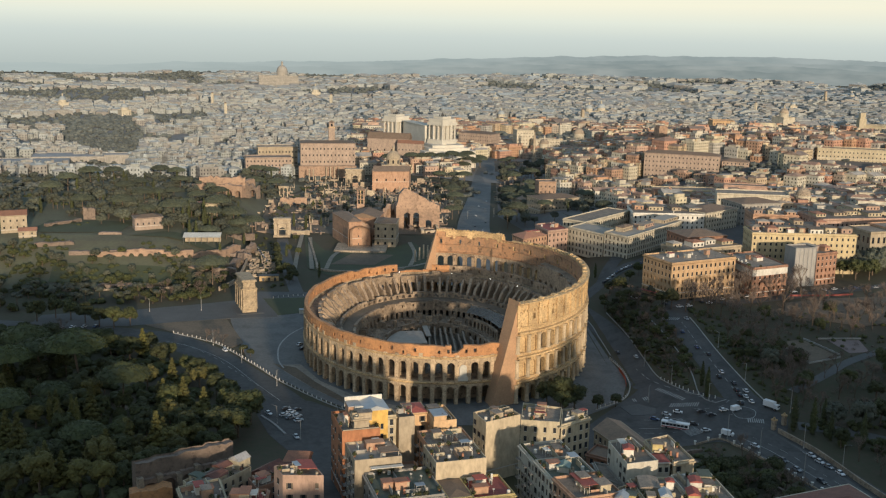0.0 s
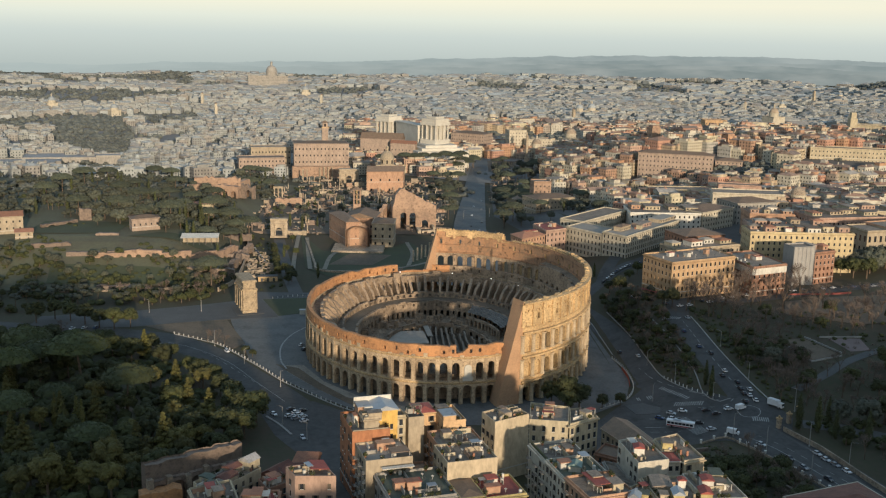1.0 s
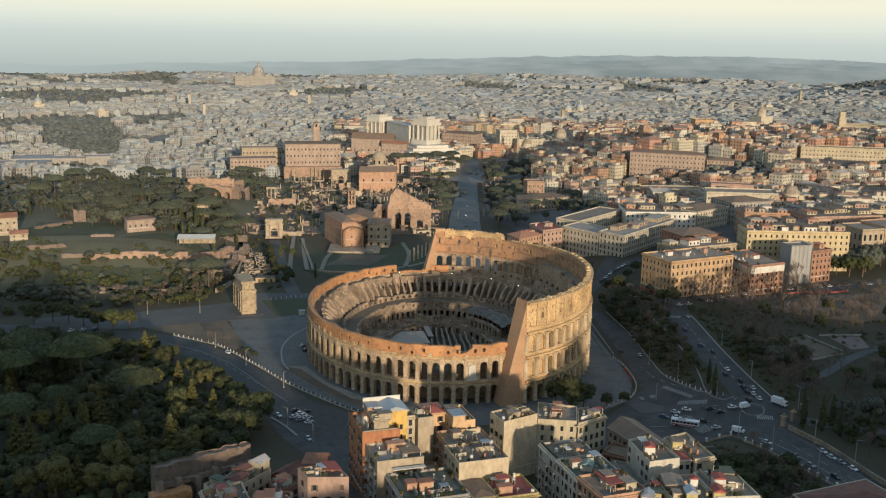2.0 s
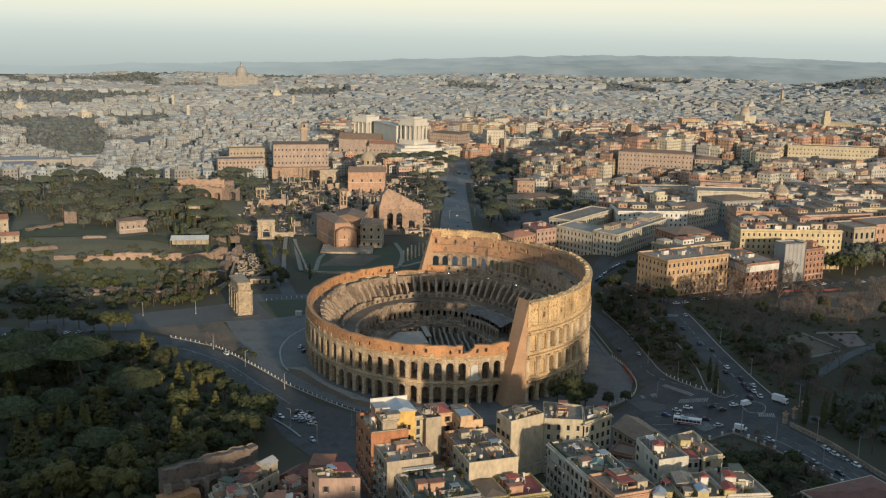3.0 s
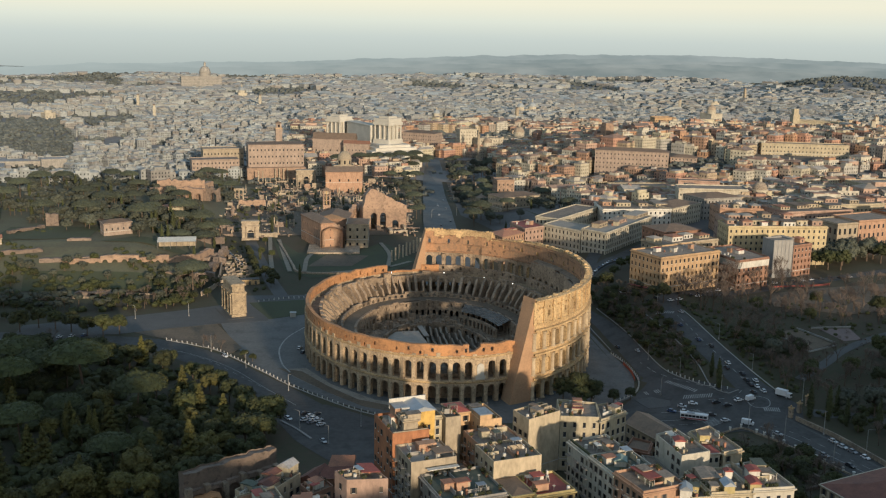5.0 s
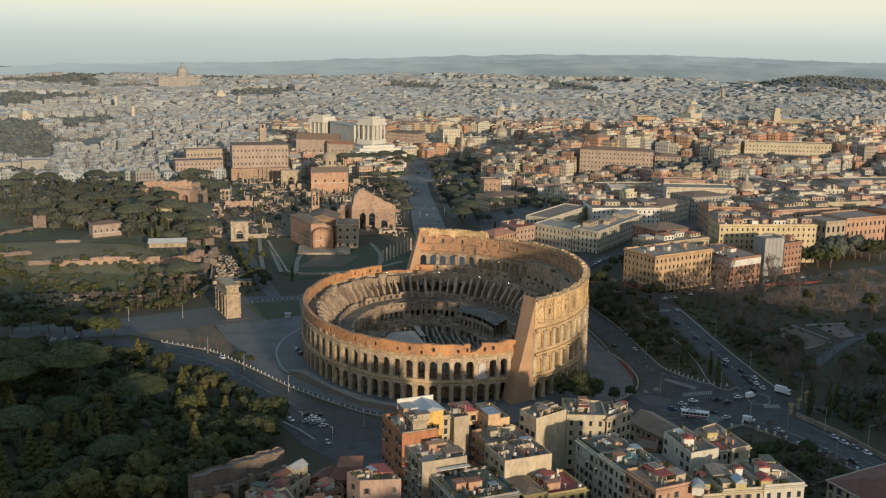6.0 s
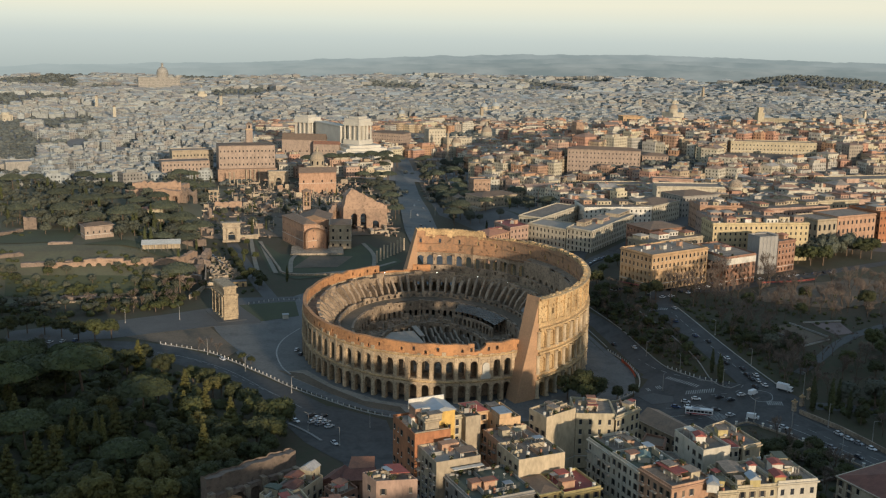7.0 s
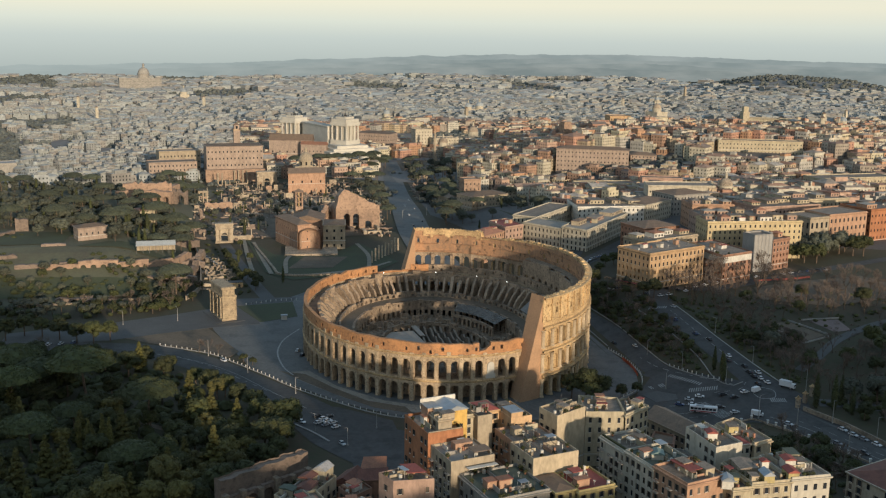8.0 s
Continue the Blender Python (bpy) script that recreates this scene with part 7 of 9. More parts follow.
# great brick terrace wall by the near houses, and excavated footings
b = thing("terrace_wall", "tall ruined brick terrace wall with blind arches", "ruin", at=(-94, -192, 2), rz=0.62)
wr = random.Random(61)
S = Shape()
n = 24
hs = [19.4 - 5.0 * abs(noise.noise((i * 0.16, 7.0, 0))) + wr.uniform(-0.35, 0.35) for i in range(n + 1)]
for i in range(n):
    x0, x1 = -18 + 36 * i / n, -18 + 36 * (i + 1) / n
    d0, d1 = [2.4 + 0.9 * noise.noise((k * 0.5, 3, 3)) for k in (i, i + 1)]
    S.quad((x0, -1.2, 0), (x1, -1.2, 0), (x1, -1.2, hs[i + 1]), (x0, -1.2, hs[i]))
    S.quad((x1, d1, 0), (x0, d0, 0), (x0, d0, hs[i]), (x1, d1, hs[i + 1]))
    S.quad((x0, -1.2, hs[i]), (x1, -1.2, hs[i + 1]), (x1, d1, hs[i + 1] - 0.6), (x0, d0, hs[i] - 0.6))
for i in (0, n):
    x = -18 + 36 * i / n
    S.quad((x, -1.2, 0), (x, 2.4, 0), (x, 2.4, hs[i]), (x, -1.2, hs[i]))
part("core", S, M_OLDBRICK, b)
for i in range(6):
    x, hh = -17 + i * 6.8, 14.0 + wr.uniform(-1.5, 1.2)
    part("buttress", Shape().box(x, -2.3, 0, 1.9, 2.4, hh), M_RUBBLE, b, "worn brick buttress")
for i in range(5):
    S, x = Shape(), -13.6 + i * 6.8
    arc = [(x - 2.45 * math.cos(math.pi * k / 8), 9.4 + 2.45 * math.sin(math.pi * k / 8)) for k in range(9)]
    for (xa, za), (xb, zb) in zip(arc, arc[1:]):
        S.quad((xa, -2.6, za), (xb, -2.6, zb), (xb, -2.6, 13.2 + wr.uniform(-0.5, 0.5)), (xa, -2.6, 13.2))
        S.quad((xa, -1.2, za), (xb, -1.2, zb), (xb, -2.6, zb), (xa, -2.6, za))
        S.quad((xa, -2.6, 13.2), (xb, -2.6, 13.2), (xb, -1.2, 13.4), (xa, -1.2, 13.4))
    part("blind_arch", S, M_OLDBRICK, b, "shallow brick blind arch")
for i in range(14):
    x = wr.uniform(-17, 17)
    part("rubble_lump", Shape().box(x, wr.uniform(0, 2), 9, wr.uniform(1, 3), wr.uniform(1, 2.4), wr.uniform(2.0, 5.6), wr.uniform(-0.3, 0.3)), wr.choice([M_OLDBRICK, M_RUBBLE]), b, "loose lump of old masonry")
ruin((-103, -204, 2), 0.3, 14, 5, 13, M_BRICK, "crumbling orange brick wall end", 33, 1, rag=0.5)
patch("excavation_floor", [(84, -150), (100, -137), (113, -138), (118, -154), (125, -175), (132, -203), (120, -225), (92, -222), (84, -190)], M_EXCAVATION, 0.12, "dark earth and grass of the sunken excavation", "ground", cell=6)
for i in range(34):
    x, y = rr.uniform(86, 124), rr.uniform(-215, -141)
    if x > 113 + (-141 - y) * 0.22:
        continue
    ruin((x, y, land(x, y) - 0.3), 0.35 + rr.choice([0, 1.57]), rr.uniform(5, 14), 1.2, rr.uniform(1.2, 3.0), M_OLDBRICK, "low excavated brick footing", 200 + i)

patch("gravel_strip", [(-84, -30), (-76, -43), (-60, -67), (-44, -87), (-28, -97), (-30, -88), (-46, -78), (-60, -58), (-72, -36)], M_EARTH, 0.16, "brown earth and rubble beside the amphitheatre", "verge", cell=5, edge=0.1)
patch("lawn", [(-250, 126), (-150, 128), (-146, 148), (-200, 150), (-255, 152)], M_LAWN, 0.95, "rough lawn below the brick ruins", "lawn")
patch("lawn", [(-290, 200), (-225, 206), (-225, 250), (-290, 250)], M_LAWN, 0.95, "garden lawn on the old hill", "lawn")
patch("lawn", [(-215, 196), (-165, 190), (-150, 205), (-195, 212)], M_LAWN, 0.95, "garden lawn by the shed", "lawn")
for pts in ([(-96, 180), (-100, 240), (-104, 318)], [(-84, 184), (-90, 240), (-96, 300)], [(-74, 185), (-72, 230), (-64, 256)], [(-60, 178), (-20, 192), (4, 214)], [(-14, 196), (-10, 240), (-14, 285)]):
    ribbon("path", pts, 3.2, M_PALEPATH, 0.62, "pale path across the temple terrace", "path", cross=2)
part("podium", Shape().box(-52, 258, -0.5, 40, 30, 2.2, -0.05), M_RUBBLE, thing("temple_podium", "broad dark stone temple platform", "ruin"))
# bell towers and domes scattered over the far roofs
tr = random.Random(91)
for i in range(26):
    y = tr.uniform(700, 2600)
    x = tr.uniform(-0.35, 0.6) * (y + 500)
    if -150 < x < 220 and y < 1050 or x < -100 and y < 1500:
        continue
    z = land(x, y)
    if i % 2:
        t = thing("bell_tower", "slim old church tower above the roofs", "tower", "far towers", at=(x, y, z), rz=tr.uniform(0, 1.5))
        hh = tr.uniform(26, 36)
        m = tr.choice([P_PALE, P_BEIGE, P_PALE])
        part("shaft", Shape().box(0, 0, -3, 6, 6, hh), m, t)
        part("belfry", Shape().box(0, 0, hh - 3, 5, 5, 5), m, t)
        part("roof", Shape().lathe(0, 0, [(4, hh + 2), (0, hh + 5)], 4), M_TILEDARK, t)
    else:
        r = tr.uniform(6, 10)
        dome((x, y, z + 17), r, r * 1.5, "distant grey church dome over the roofs", P_PALE, M_LEAD)
        building(quad_at(x, y, r * 2.6, r * 2.8, tr.uniform(0, 1.5)), z - 3, z + 17.2, P_PALE, "stone church body under a dome", 2, 6, 1.4, 2.4, shutters=False, name="church", category="church")


# ---- windows into the openings that are not walled in by a neighbour ----
def open_to_air(at, eyes, edges, tops):
    """Whether a straight line out of the opening clears all the other buildings."""
    d = np.arange(1.5, 90, 2.0)[:, None]
    for eye in eyes:
        way = np.subtract(eye, at)
        way = way / np.linalg.norm(way)
        p = np.asarray(at) + d * way
        side = edges[None, :, :, 0] * p[:, None, None, 0] + edges[None, :, :, 1] * p[:, None, None, 1] + edges[None, :, :, 2]
        if not ((side < 0).all(2) & (p[:, 2:3] < tops[None])).any():
            return True
    return False


_e, _t = [], []
for pts, z1 in BUILT:
    row = []
    for i in range(4):
        p, q = pts[i % len(pts)], pts[(i + 1) % len(pts)]
        nx, ny = q[1] - p[1], p[0] - q[0]
        row.append((nx, ny, -(nx * p[0] + ny * p[1])))
    _e.append(row)
    _t.append(z1)
_e, _t = np.array(_e), np.array(_t)
OPEN_SIDE = [(-20, -525, 163), (-58, -525, 163), (-96, -520, 163)]
for b, holes, shut, fm, small in HOLES:
    G = Shape()
    for at, ang, w, hh in holes:
        if not small and not open_to_air(at, OPEN_SIDE, _e, _t):
            continue
        if small:
            c, s = math.cos(ang), math.sin(ang)
            f = lambda u, z: (at[0] + c * u - s * 0.15, at[1] + s * u + c * 0.15, at[2] + z)
            G.quad(f(-w / 2, 0), f(w / 2, 0), f(w / 2, hh), f(-w / 2, hh))
            continue
        pick = wall_rng.random()
        shut_ = shut and pick < 0.62
        key = (w, hh, shut_, fm.name, shut and pick > 0.85)
        if key not in WINDOWS:
            WINDOWS[key] = window_mesh("window", w, hh, shut_, frame_mat=fm, closed=key[4])
        o = part("window", WINDOWS[key], None, b)
        o.location, o.rotation_euler = at, (0, 0, ang)
    if G.f:
        tagged(part("glazing", G, M_GLASS, b), kind="stuff")


# ---- the town beyond ----
RIVER_WOOD = [(-660, 1500), (-560, 1470), (-480, 1290), (-395, 930), (-440, 890), (-500, 985), (-600, 1200)]


def inside(x, y, poly):
    c = False
    for i in range(len(poly)):
        (xa, ya), (xb, yb) = poly[i - 1], poly[i]
        if (ya > y) != (yb > y) and x < (xb - xa) * (y - ya) / (yb - ya) + xa:
            c = not c
    return c


def free_for_town(x, y):
    if 60 < x < 172 and y < 600:
        return False
    if math.hypot(x, y + 500) > 4420:
        return False
    # gardens and squares before the great palaces
    for px_, py_, r_x, r_y in ((298, 630, 46, 26), (495, 592, 56, 36), (352, 618, 26, 28), (648, 868, 52, 48), (578, 790, 40, 34), (302, 746, 16, 16), (408, 848, 28, 26), (530, 802, 26, 22), (428, 640, 20, 18)):
        if math.hypot((x - px_) / r_x, (y - py_) / r_y) < 1:
            return False
    if y < 130 or (y < 230 and x < 430) or (x < 110 and y < 240):
        return False
    road = np.interp(y, [180, 330, 470, 600, 760, 921], [38, 41, 53, 65, 80, 99])
    if y < 960 and abs(x - road) < 30 or 430 < y < 980 and road < x < road + (60 if y < 600 else 85):
        return False
    edge = float(np.interp(x, [-420, -230, -200, -150, 0], [530, 545, 640, 760, 770])) + 60 * noise.noise((x / 70, 3.0, 1.0))
    if x < road and y < edge:
        return False
    if math.hypot(x - 20, y - 920) < 85 or math.hypot(x + 36, y - 1000) < 50 or math.hypot(x + 118, y - 838) < 60:
        return False
    if inside(x, y, RIVER_WOOD) or (-560 < x < -385 and 740 < y < 880):
        return False
    if 1300 < y < 3900 and x < -0.2 * (y + 500) and noise.noise((x / 350, y / 350, 12)) > 0.0:
        return False
    # wooded hill to the east and wooded slopes at the town's far edge
    if math.hypot((x - 1800) / 300, (y - 2800) / 400) < 1 or y > 3000 and noise.noise((x / 260, y / 260, 44)) > 0.12:
        return False
    # low ground with woods and the river
    if y > 1100 and noise.noise((x / 420 + 7, y / 420, 3)) > 0.42:
        return False
    if x > 60 and y < 345 and x < 440 and not (x > 300 and y > 262):
        return False
    if 105 < x < 150 and 480 < y < 520:
        return False
    return True


def town_house(W, R, x, y, w, d, hh, rz, z, seed, fine=True):
    """Plastered block with a hipped, gabled or terraced roof, attic storeys, chimneys and roof huts."""
    r = random.Random(seed)
    W.prism(quad_at(x, y, w, d, rz), z - 6, z + hh, top=False)
    zt, kind = z + hh, r.random()
    at = lambda u, v: (x + rot((u, v), rz)[0], y + rot((u, v), rz)[1])
    if kind < 0.5:
        R.prism(quad_at(x, y, w - 0.7, d - 0.7, rz), zt - 1.2, zt - 0.75)
        W.prism(quad_at(x, y, w - 0.05, d - 0.05, rz), zt - 1.5, zt - 1.25)
        k = r.uniform(0.4, 0.75)
        c = at(w * r.uniform(-0.12, 0.12), d * r.uniform(-0.05, 0.16))
        W.prism(quad_at(*c, w * k, d * 0.55, rz), zt - 1, zt + 2.3, top=False)
        R.prism(quad_at(*c, w * k + 0.7, d * 0.55 + 0.7, rz), zt + 2.3, zt + 2.6)
        if fine:
            for _ in range(r.randint(2, 4)):
                c = at(w * r.uniform(-0.42, 0.42), d * r.uniform(-0.42, 0.42))
                r.choice((W, W, R)).prism(quad_at(*c, r.uniform(1.2, 4), r.uniform(1.2, 3), rz), zt - 1, zt + r.uniform(0.6, 3.6))
        return
    rise = min(w, d) * r.uniform(0.13, 0.2)
    ow, od = w + 0.9, d + 0.9
    o = quad_at(x, y, ow, od, rz)
    cut = 0.0 if kind > 0.82 else 1.0
    if w >= d:
        L = (ow - od * cut) / 2
        r0, r1 = at(-L, 0), at(L, 0)
        fs = [(0, 1, 5, 4), (1, 2, 5), (2, 3, 4, 5), (3, 0, 4)]
    else:
        L = (od - ow * cut) / 2
        r0, r1 = at(0, -L), at(0, L)
        fs = [(0, 1, 4), (1, 2, 5, 4), (2, 3, 5), (3, 0, 4, 5)]
    n = len(R.v)
    R.v += [(*q, zt - 0.1) for q in o] + [(*r0, zt + rise), (*r1, zt + rise)]
    for f in fs:
        R.f.append(tuple(n + i for i in f))
        R.m.append(0)
    if fine:
        for _ in range(r.randint(1, 3)):
            c = at(w * r.uniform(-0.35, 0.35), d * r.uniform(-0.3, 0.3))
            W.prism(quad_at(*c, r.uniform(0.8, 1.6), r.uniform(0.8, 1.4), rz), zt, zt + rise + r.uniform(0.3, 1.6))
        if r.random() < 0.35:
            c = at(w * r.uniform(-0.2, 0.2), d * r.uniform(-0.2, 0.2))
            k = r.uniform(0.3, 0.5)
            W.prism(quad_at(*c, w * k, d * k, rz), zt, zt + rise + 1.8, top=False)
            R.prism(quad_at(*c, w * k + 0.5, d * k + 0.5, rz), zt + rise + 1.8, zt + rise + 2.1)


def house_windows(G, x, y, w, d, hh, rz, z):
    """Dark window openings standing a hand's breadth proud on the sides."""
    rows_ = max(2, int(hh / 3.6))
    for L, off, a in ((w, d / 2, 0.0), (d, w / 2, math.pi / 2), (d, w / 2, -math.pi / 2)):
        cols = max(2, int(L / 3.3))
        for c in range(cols):
            u = -L / 2 + (c + 0.5) * L / cols
            for r in range(rows_):
                b = 1.2 + r * (hh - 1.5) / rows_
                P = []
                for du, dz in ((-0.55, 0), (0.55, 0), (0.55, 1.7), (-0.55, 1.7)):
                    q = rot(rot((u + du, -off - 0.05), a), rz)
                    P.append((x + q[0], y + q[1], z + b + dz))
                G.quad(*P)


rng = random.Random(11)
mid_w, mid_r, far_w, far_r, far_g = Shape(), Shape(), Shape(), Shape(), Shape()
near_houses = []
y = 135.0
while y < 3960:
    left, right = -(y + 560) * 0.47 - 120, (y + 560) * 0.74 + 60
    cell = 15.5 + 8 * sm(900, 1800, y) + 11 * sm(1800, 3000, y)
    x = left
    while x < right:
        jx, jy = x + rng.uniform(-3, 3), y + rng.uniform(-3, 3)
        step = cell * rng.uniform(0.7, 1.45)
        x += step
        turn = 0.35 * noise.noise((jx / 260, jy / 260, 0)) * 3 + 0.3
        if not free_for_town(jx, jy):
            continue
        if jx < -110 and jy < 1250 and noise.noise((jx / 110, jy / 110, 17)) < (-0.05 if jy < 900 else -0.22):
            continue
        # streets and gardens
        u, v = rot((jx, jy), -turn)
        if noise.noise((u / 40, v / 400, 5)) > 0.36 or rng.random() < 0.05:
            continue
        if y > 420 and noise.noise((jx / 70, jy / 70, 31)) > 0.36:
            continue
        w, d = step * rng.uniform(0.8, 1.05), cell * rng.uniform(0.62, 1.1)
        if rng.random() < 0.10:
            w, d = w * 1.7, d * 1.3
        low = 0.45 if (230 < jx < 400 and 540 < jy < 620) or (420 < jx < 560 and 460 < jy < 580) else 1.0
        hh = low * rng.uniform(9, 20) + 10 * max(0, noise.noise((jx / 150, jy / 150, 9)))
        if jx < -110:
            w, d, hh = w * 0.82, d * 0.82, hh * 0.6 + 1
        if y > 1700:
            hh = hh * 0.5 + 5
        z = land(jx, jy)
        args = (jx, jy, w, d, hh, turn + rng.uniform(-0.08, 0.08), z)
        seed = rng.randrange(1 << 30)
        if y < 640 and jx > 60 and len(near_houses) < 230:
            near_houses.append((*args, seed))
            continue
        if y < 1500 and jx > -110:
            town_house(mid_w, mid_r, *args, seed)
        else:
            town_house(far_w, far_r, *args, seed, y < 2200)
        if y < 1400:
            house_windows(far_g, *args)
    y += cell * 0.92
town = thing("distant_town", "dense hazy town of ochre and cream houses with tiled roofs", "town", kind="stuff")
part("house_walls", mid_w, M_CITYWALL, town)
part("house_roofs", mid_r, M_CITYROOF, town)
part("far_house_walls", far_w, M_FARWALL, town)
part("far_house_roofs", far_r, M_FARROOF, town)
part("house_glazing", far_g, M_GLASS, town)
M_HOUSEWALL = palette("house_plaster", CITY, island=False)
M_HOUSEROOF = palette("house_roof", [(0.36, 0.205, 0.135), (0.29, 0.18, 0.13), (0.39, 0.24, 0.165), (0.33, 0.28, 0.23), (0.43, 0.38, 0.33)], island=False)
for a in near_houses:
    W, R, G = Shape(), Shape(), Shape()
    town_house(W, R, *a)
    house_windows(G, *a[:7])
    b = thing("house", "plastered town house with attic rooms and chimneys", "house", "town houses")
    part("wall", W, M_HOUSEWALL, b)
    part("roof", R, M_HOUSEROOF, b)
    tagged(part("glazing", G, M_GLASS, b), kind="stuff")


# ---- trees ----
def make_pine(seed, hh=18.0, rad=10.5):
    """Umbrella pine: one broad, smooth, slightly lobed parasol on a forked bare trunk."""
    r = random.Random(seed)
    T, C = Shape(), Shape()
    top = Vector((r.uniform(-1, 1), r.uniform(-1, 1), hh * 0.70))
    T.tube((0, 0, -1.0), top * 0.6, 0.5, 0.38)
    T.tube(top * 0.6, top, 0.38, 0.28)
    rim = lambda a: rad * (1 + 0.13 * noise.noise((math.cos(a) * 1.1 + seed, math.sin(a) * 1.1, 0)) + 0.07 * noise.noise((math.cos(a) * 3 + seed, math.sin(a) * 3, 5)))

    def dome(a, k):
        q = rim(a) * k
        swell = 1.3 * noise.noise((q * math.cos(a) * 0.32 + seed, q * math.sin(a) * 0.32, 2)) + 0.5 * noise.noise((q * math.cos(a) * 0.8 + seed, q * math.sin(a) * 0.8, 9))
        return Vector((top.x + q * math.cos(a), top.y + q * math.sin(a), hh * 0.71 + hh * 0.29 * math.sqrt(max(0.0, 1 - k * k)) + swell * (1.15 - k)))
    n, m = 28, 7
    base = len(C.v)
    C.v.append(tuple(dome(0, 0)))
    for j in range(1, m + 1):
        for i in range(n):
            C.v.append(tuple(dome(2 * math.pi * i / n, 0.96 * j / m)))
    C.v.append((top.x, top.y, hh * 0.76))
    for i in range(n):
        i2 = (i + 1) % n
        C.f.append((base, base + 1 + i, base + 1 + i2))
        for j in range(m - 1):
            C.f.append((base + 1 + j * n + i, base + 1 + (j + 1) * n + i, base + 1 + (j + 1) * n + i2, base + 1 + j * n + i2))
        C.f.append((base + 1 + (m - 1) * n + i, base + 1 + m * n, base + 1 + (m - 1) * n + i2))
    C.m += [0] * (len(C.f) - len(C.m))
    for i in range(9):
        a = i * 0.7 + r.uniform(-0.2, 0.2)
        T.tube(top, dome(a, r.uniform(0.5, 0.85)) - Vector((0, 0, 2.2)), 0.2, 0.08, 5)
    for _ in range(560):
        a, k = r.uniform(0, 6.283), r.random() ** 0.4
        p = dome(a, k)
        leaves(C, tuple(p), r.uniform(0.35, 0.75), 7, 0.30, r, 0.6)
    return T, C


def make_cypress(seed, hh=15.0, rad=1.7):
    r = random.Random(seed)
    T, C = Shape(), Shape()
    T.tube((0, 0, -1.0), (0, 0, hh * 0.8), 0.25, 0.08)
    for i in range(24):
        t = i / 23
        k = rad * (math.sin(math.pi * min(1, 0.18 + t * 0.84)) ** 0.8) * r.uniform(0.8, 1.1)
        c = (r.uniform(-.3, .3), r.uniform(-.3, .3), 1.0 + t * (hh - 1.2))
        lump(C, c, max(0.3, k * 0.85), 1.0, i)
        leaves(C, c, max(0.35, k), 44, 0.38, r, 1.0)
    return T, C


def make_conifer(seed, hh=16.0, rad=4.0):
    """Broad cone-shaped evergreen with layered boughs."""
    r = random.Random(seed)
    T, C = Shape(), Shape()
    T.tube((0, 0, -1.0), (0, 0, hh * 0.9), 0.35, 0.08)
    for i in range(34):
        t = (i + 0.5) / 34
        a = i * 2.4
        k = rad * (1 - t) ** 0.8
        c = (k * 0.62 * math.cos(a), k * 0.62 * math.sin(a), hh * (0.14 + 0.86 * t))
        lump(C, c, max(0.4, k * 0.48), 0.6, i)
        leaves(C, c, max(0.5, k * 0.6), 56, 0.45, r, 0.6)
    return T, C


def make_broad(seed, hh=12.0, rad=5.0, dense=1.0, leaf=0.5):
    r = random.Random(seed)
    T, C = Shape(), Shape()
    T.tube((0, 0, -1.0), (0, 0, hh * 0.42), 0.38, 0.28)
    for i in range(24):
        a, e = i * 2.4, r.uniform(-0.35, 1.0)
        k = rad * 0.66 * r.uniform(0.75, 1.15)
        p = (k * math.cos(a) * math.cos(e), k * math.sin(a) * math.cos(e), hh * 0.60 + hh * 0.30 * math.sin(e))
        if i % 3 == 0:
            T.tube((0, 0, hh * 0.4), p, 0.18, 0.06, 5)
        q = rad * r.uniform(0.34, 0.46)
        if dense > 0.7:
            lump(C, p, q * 0.82, 0.85, i)
        leaves(C, p, q, int(80 * dense), leaf * 0.85, r, 0.85)
    return T, C


def make_bare(seed, hh=13.0):
    """Leafless tree: forking limbs and a haze of fine twigs."""
    r = random.Random(seed)
    T, C = Shape(), Shape()

    def fork(p, d, length, rad, depth):
        q = p + d * length
        (T if depth < 3 else C).tube(p, q, max(rad, 0.045), max(rad * 0.65, 0.04), 5 if depth < 2 else 3)
        if depth >= 4:
            leaves(C, tuple(q), 0.7, 4, 0.09, r)
        if depth == 5:
            return
        for _ in range(3 if depth < 4 else 2):
            e = (d + Vector((r.uniform(-1, 1), r.uniform(-1, 1), r.uniform(-0.15, 0.7))) * 0.62).normalized()
            fork(q, e, length * r.uniform(0.62, 0.82), rad * 0.58, depth + 1)
    fork(Vector((0, 0, -0.5)), Vector((0, 0, 1)), hh * 0.30, 0.32, 0)
    return T, C


TREES = {}


def tree_kind(key, maker, seeds, crown_mat, crown="crown"):
    TREES[key] = []
    for s in seeds:
        T, C = maker(s)
        whole = Shape()
        n = len(T.v)
        whole.v, whole.f = T.v + C.v, T.f + [tuple(n + i for i in f) for f in C.f]
        whole.m = [1] * len(T.f) + [0] * len(C.f)
        TREES[key].append((T.mesh("trunk", M_BARK), C.mesh(crown, crown_mat), crown, whole.mesh("tree", [crown_mat, M_BARK])))


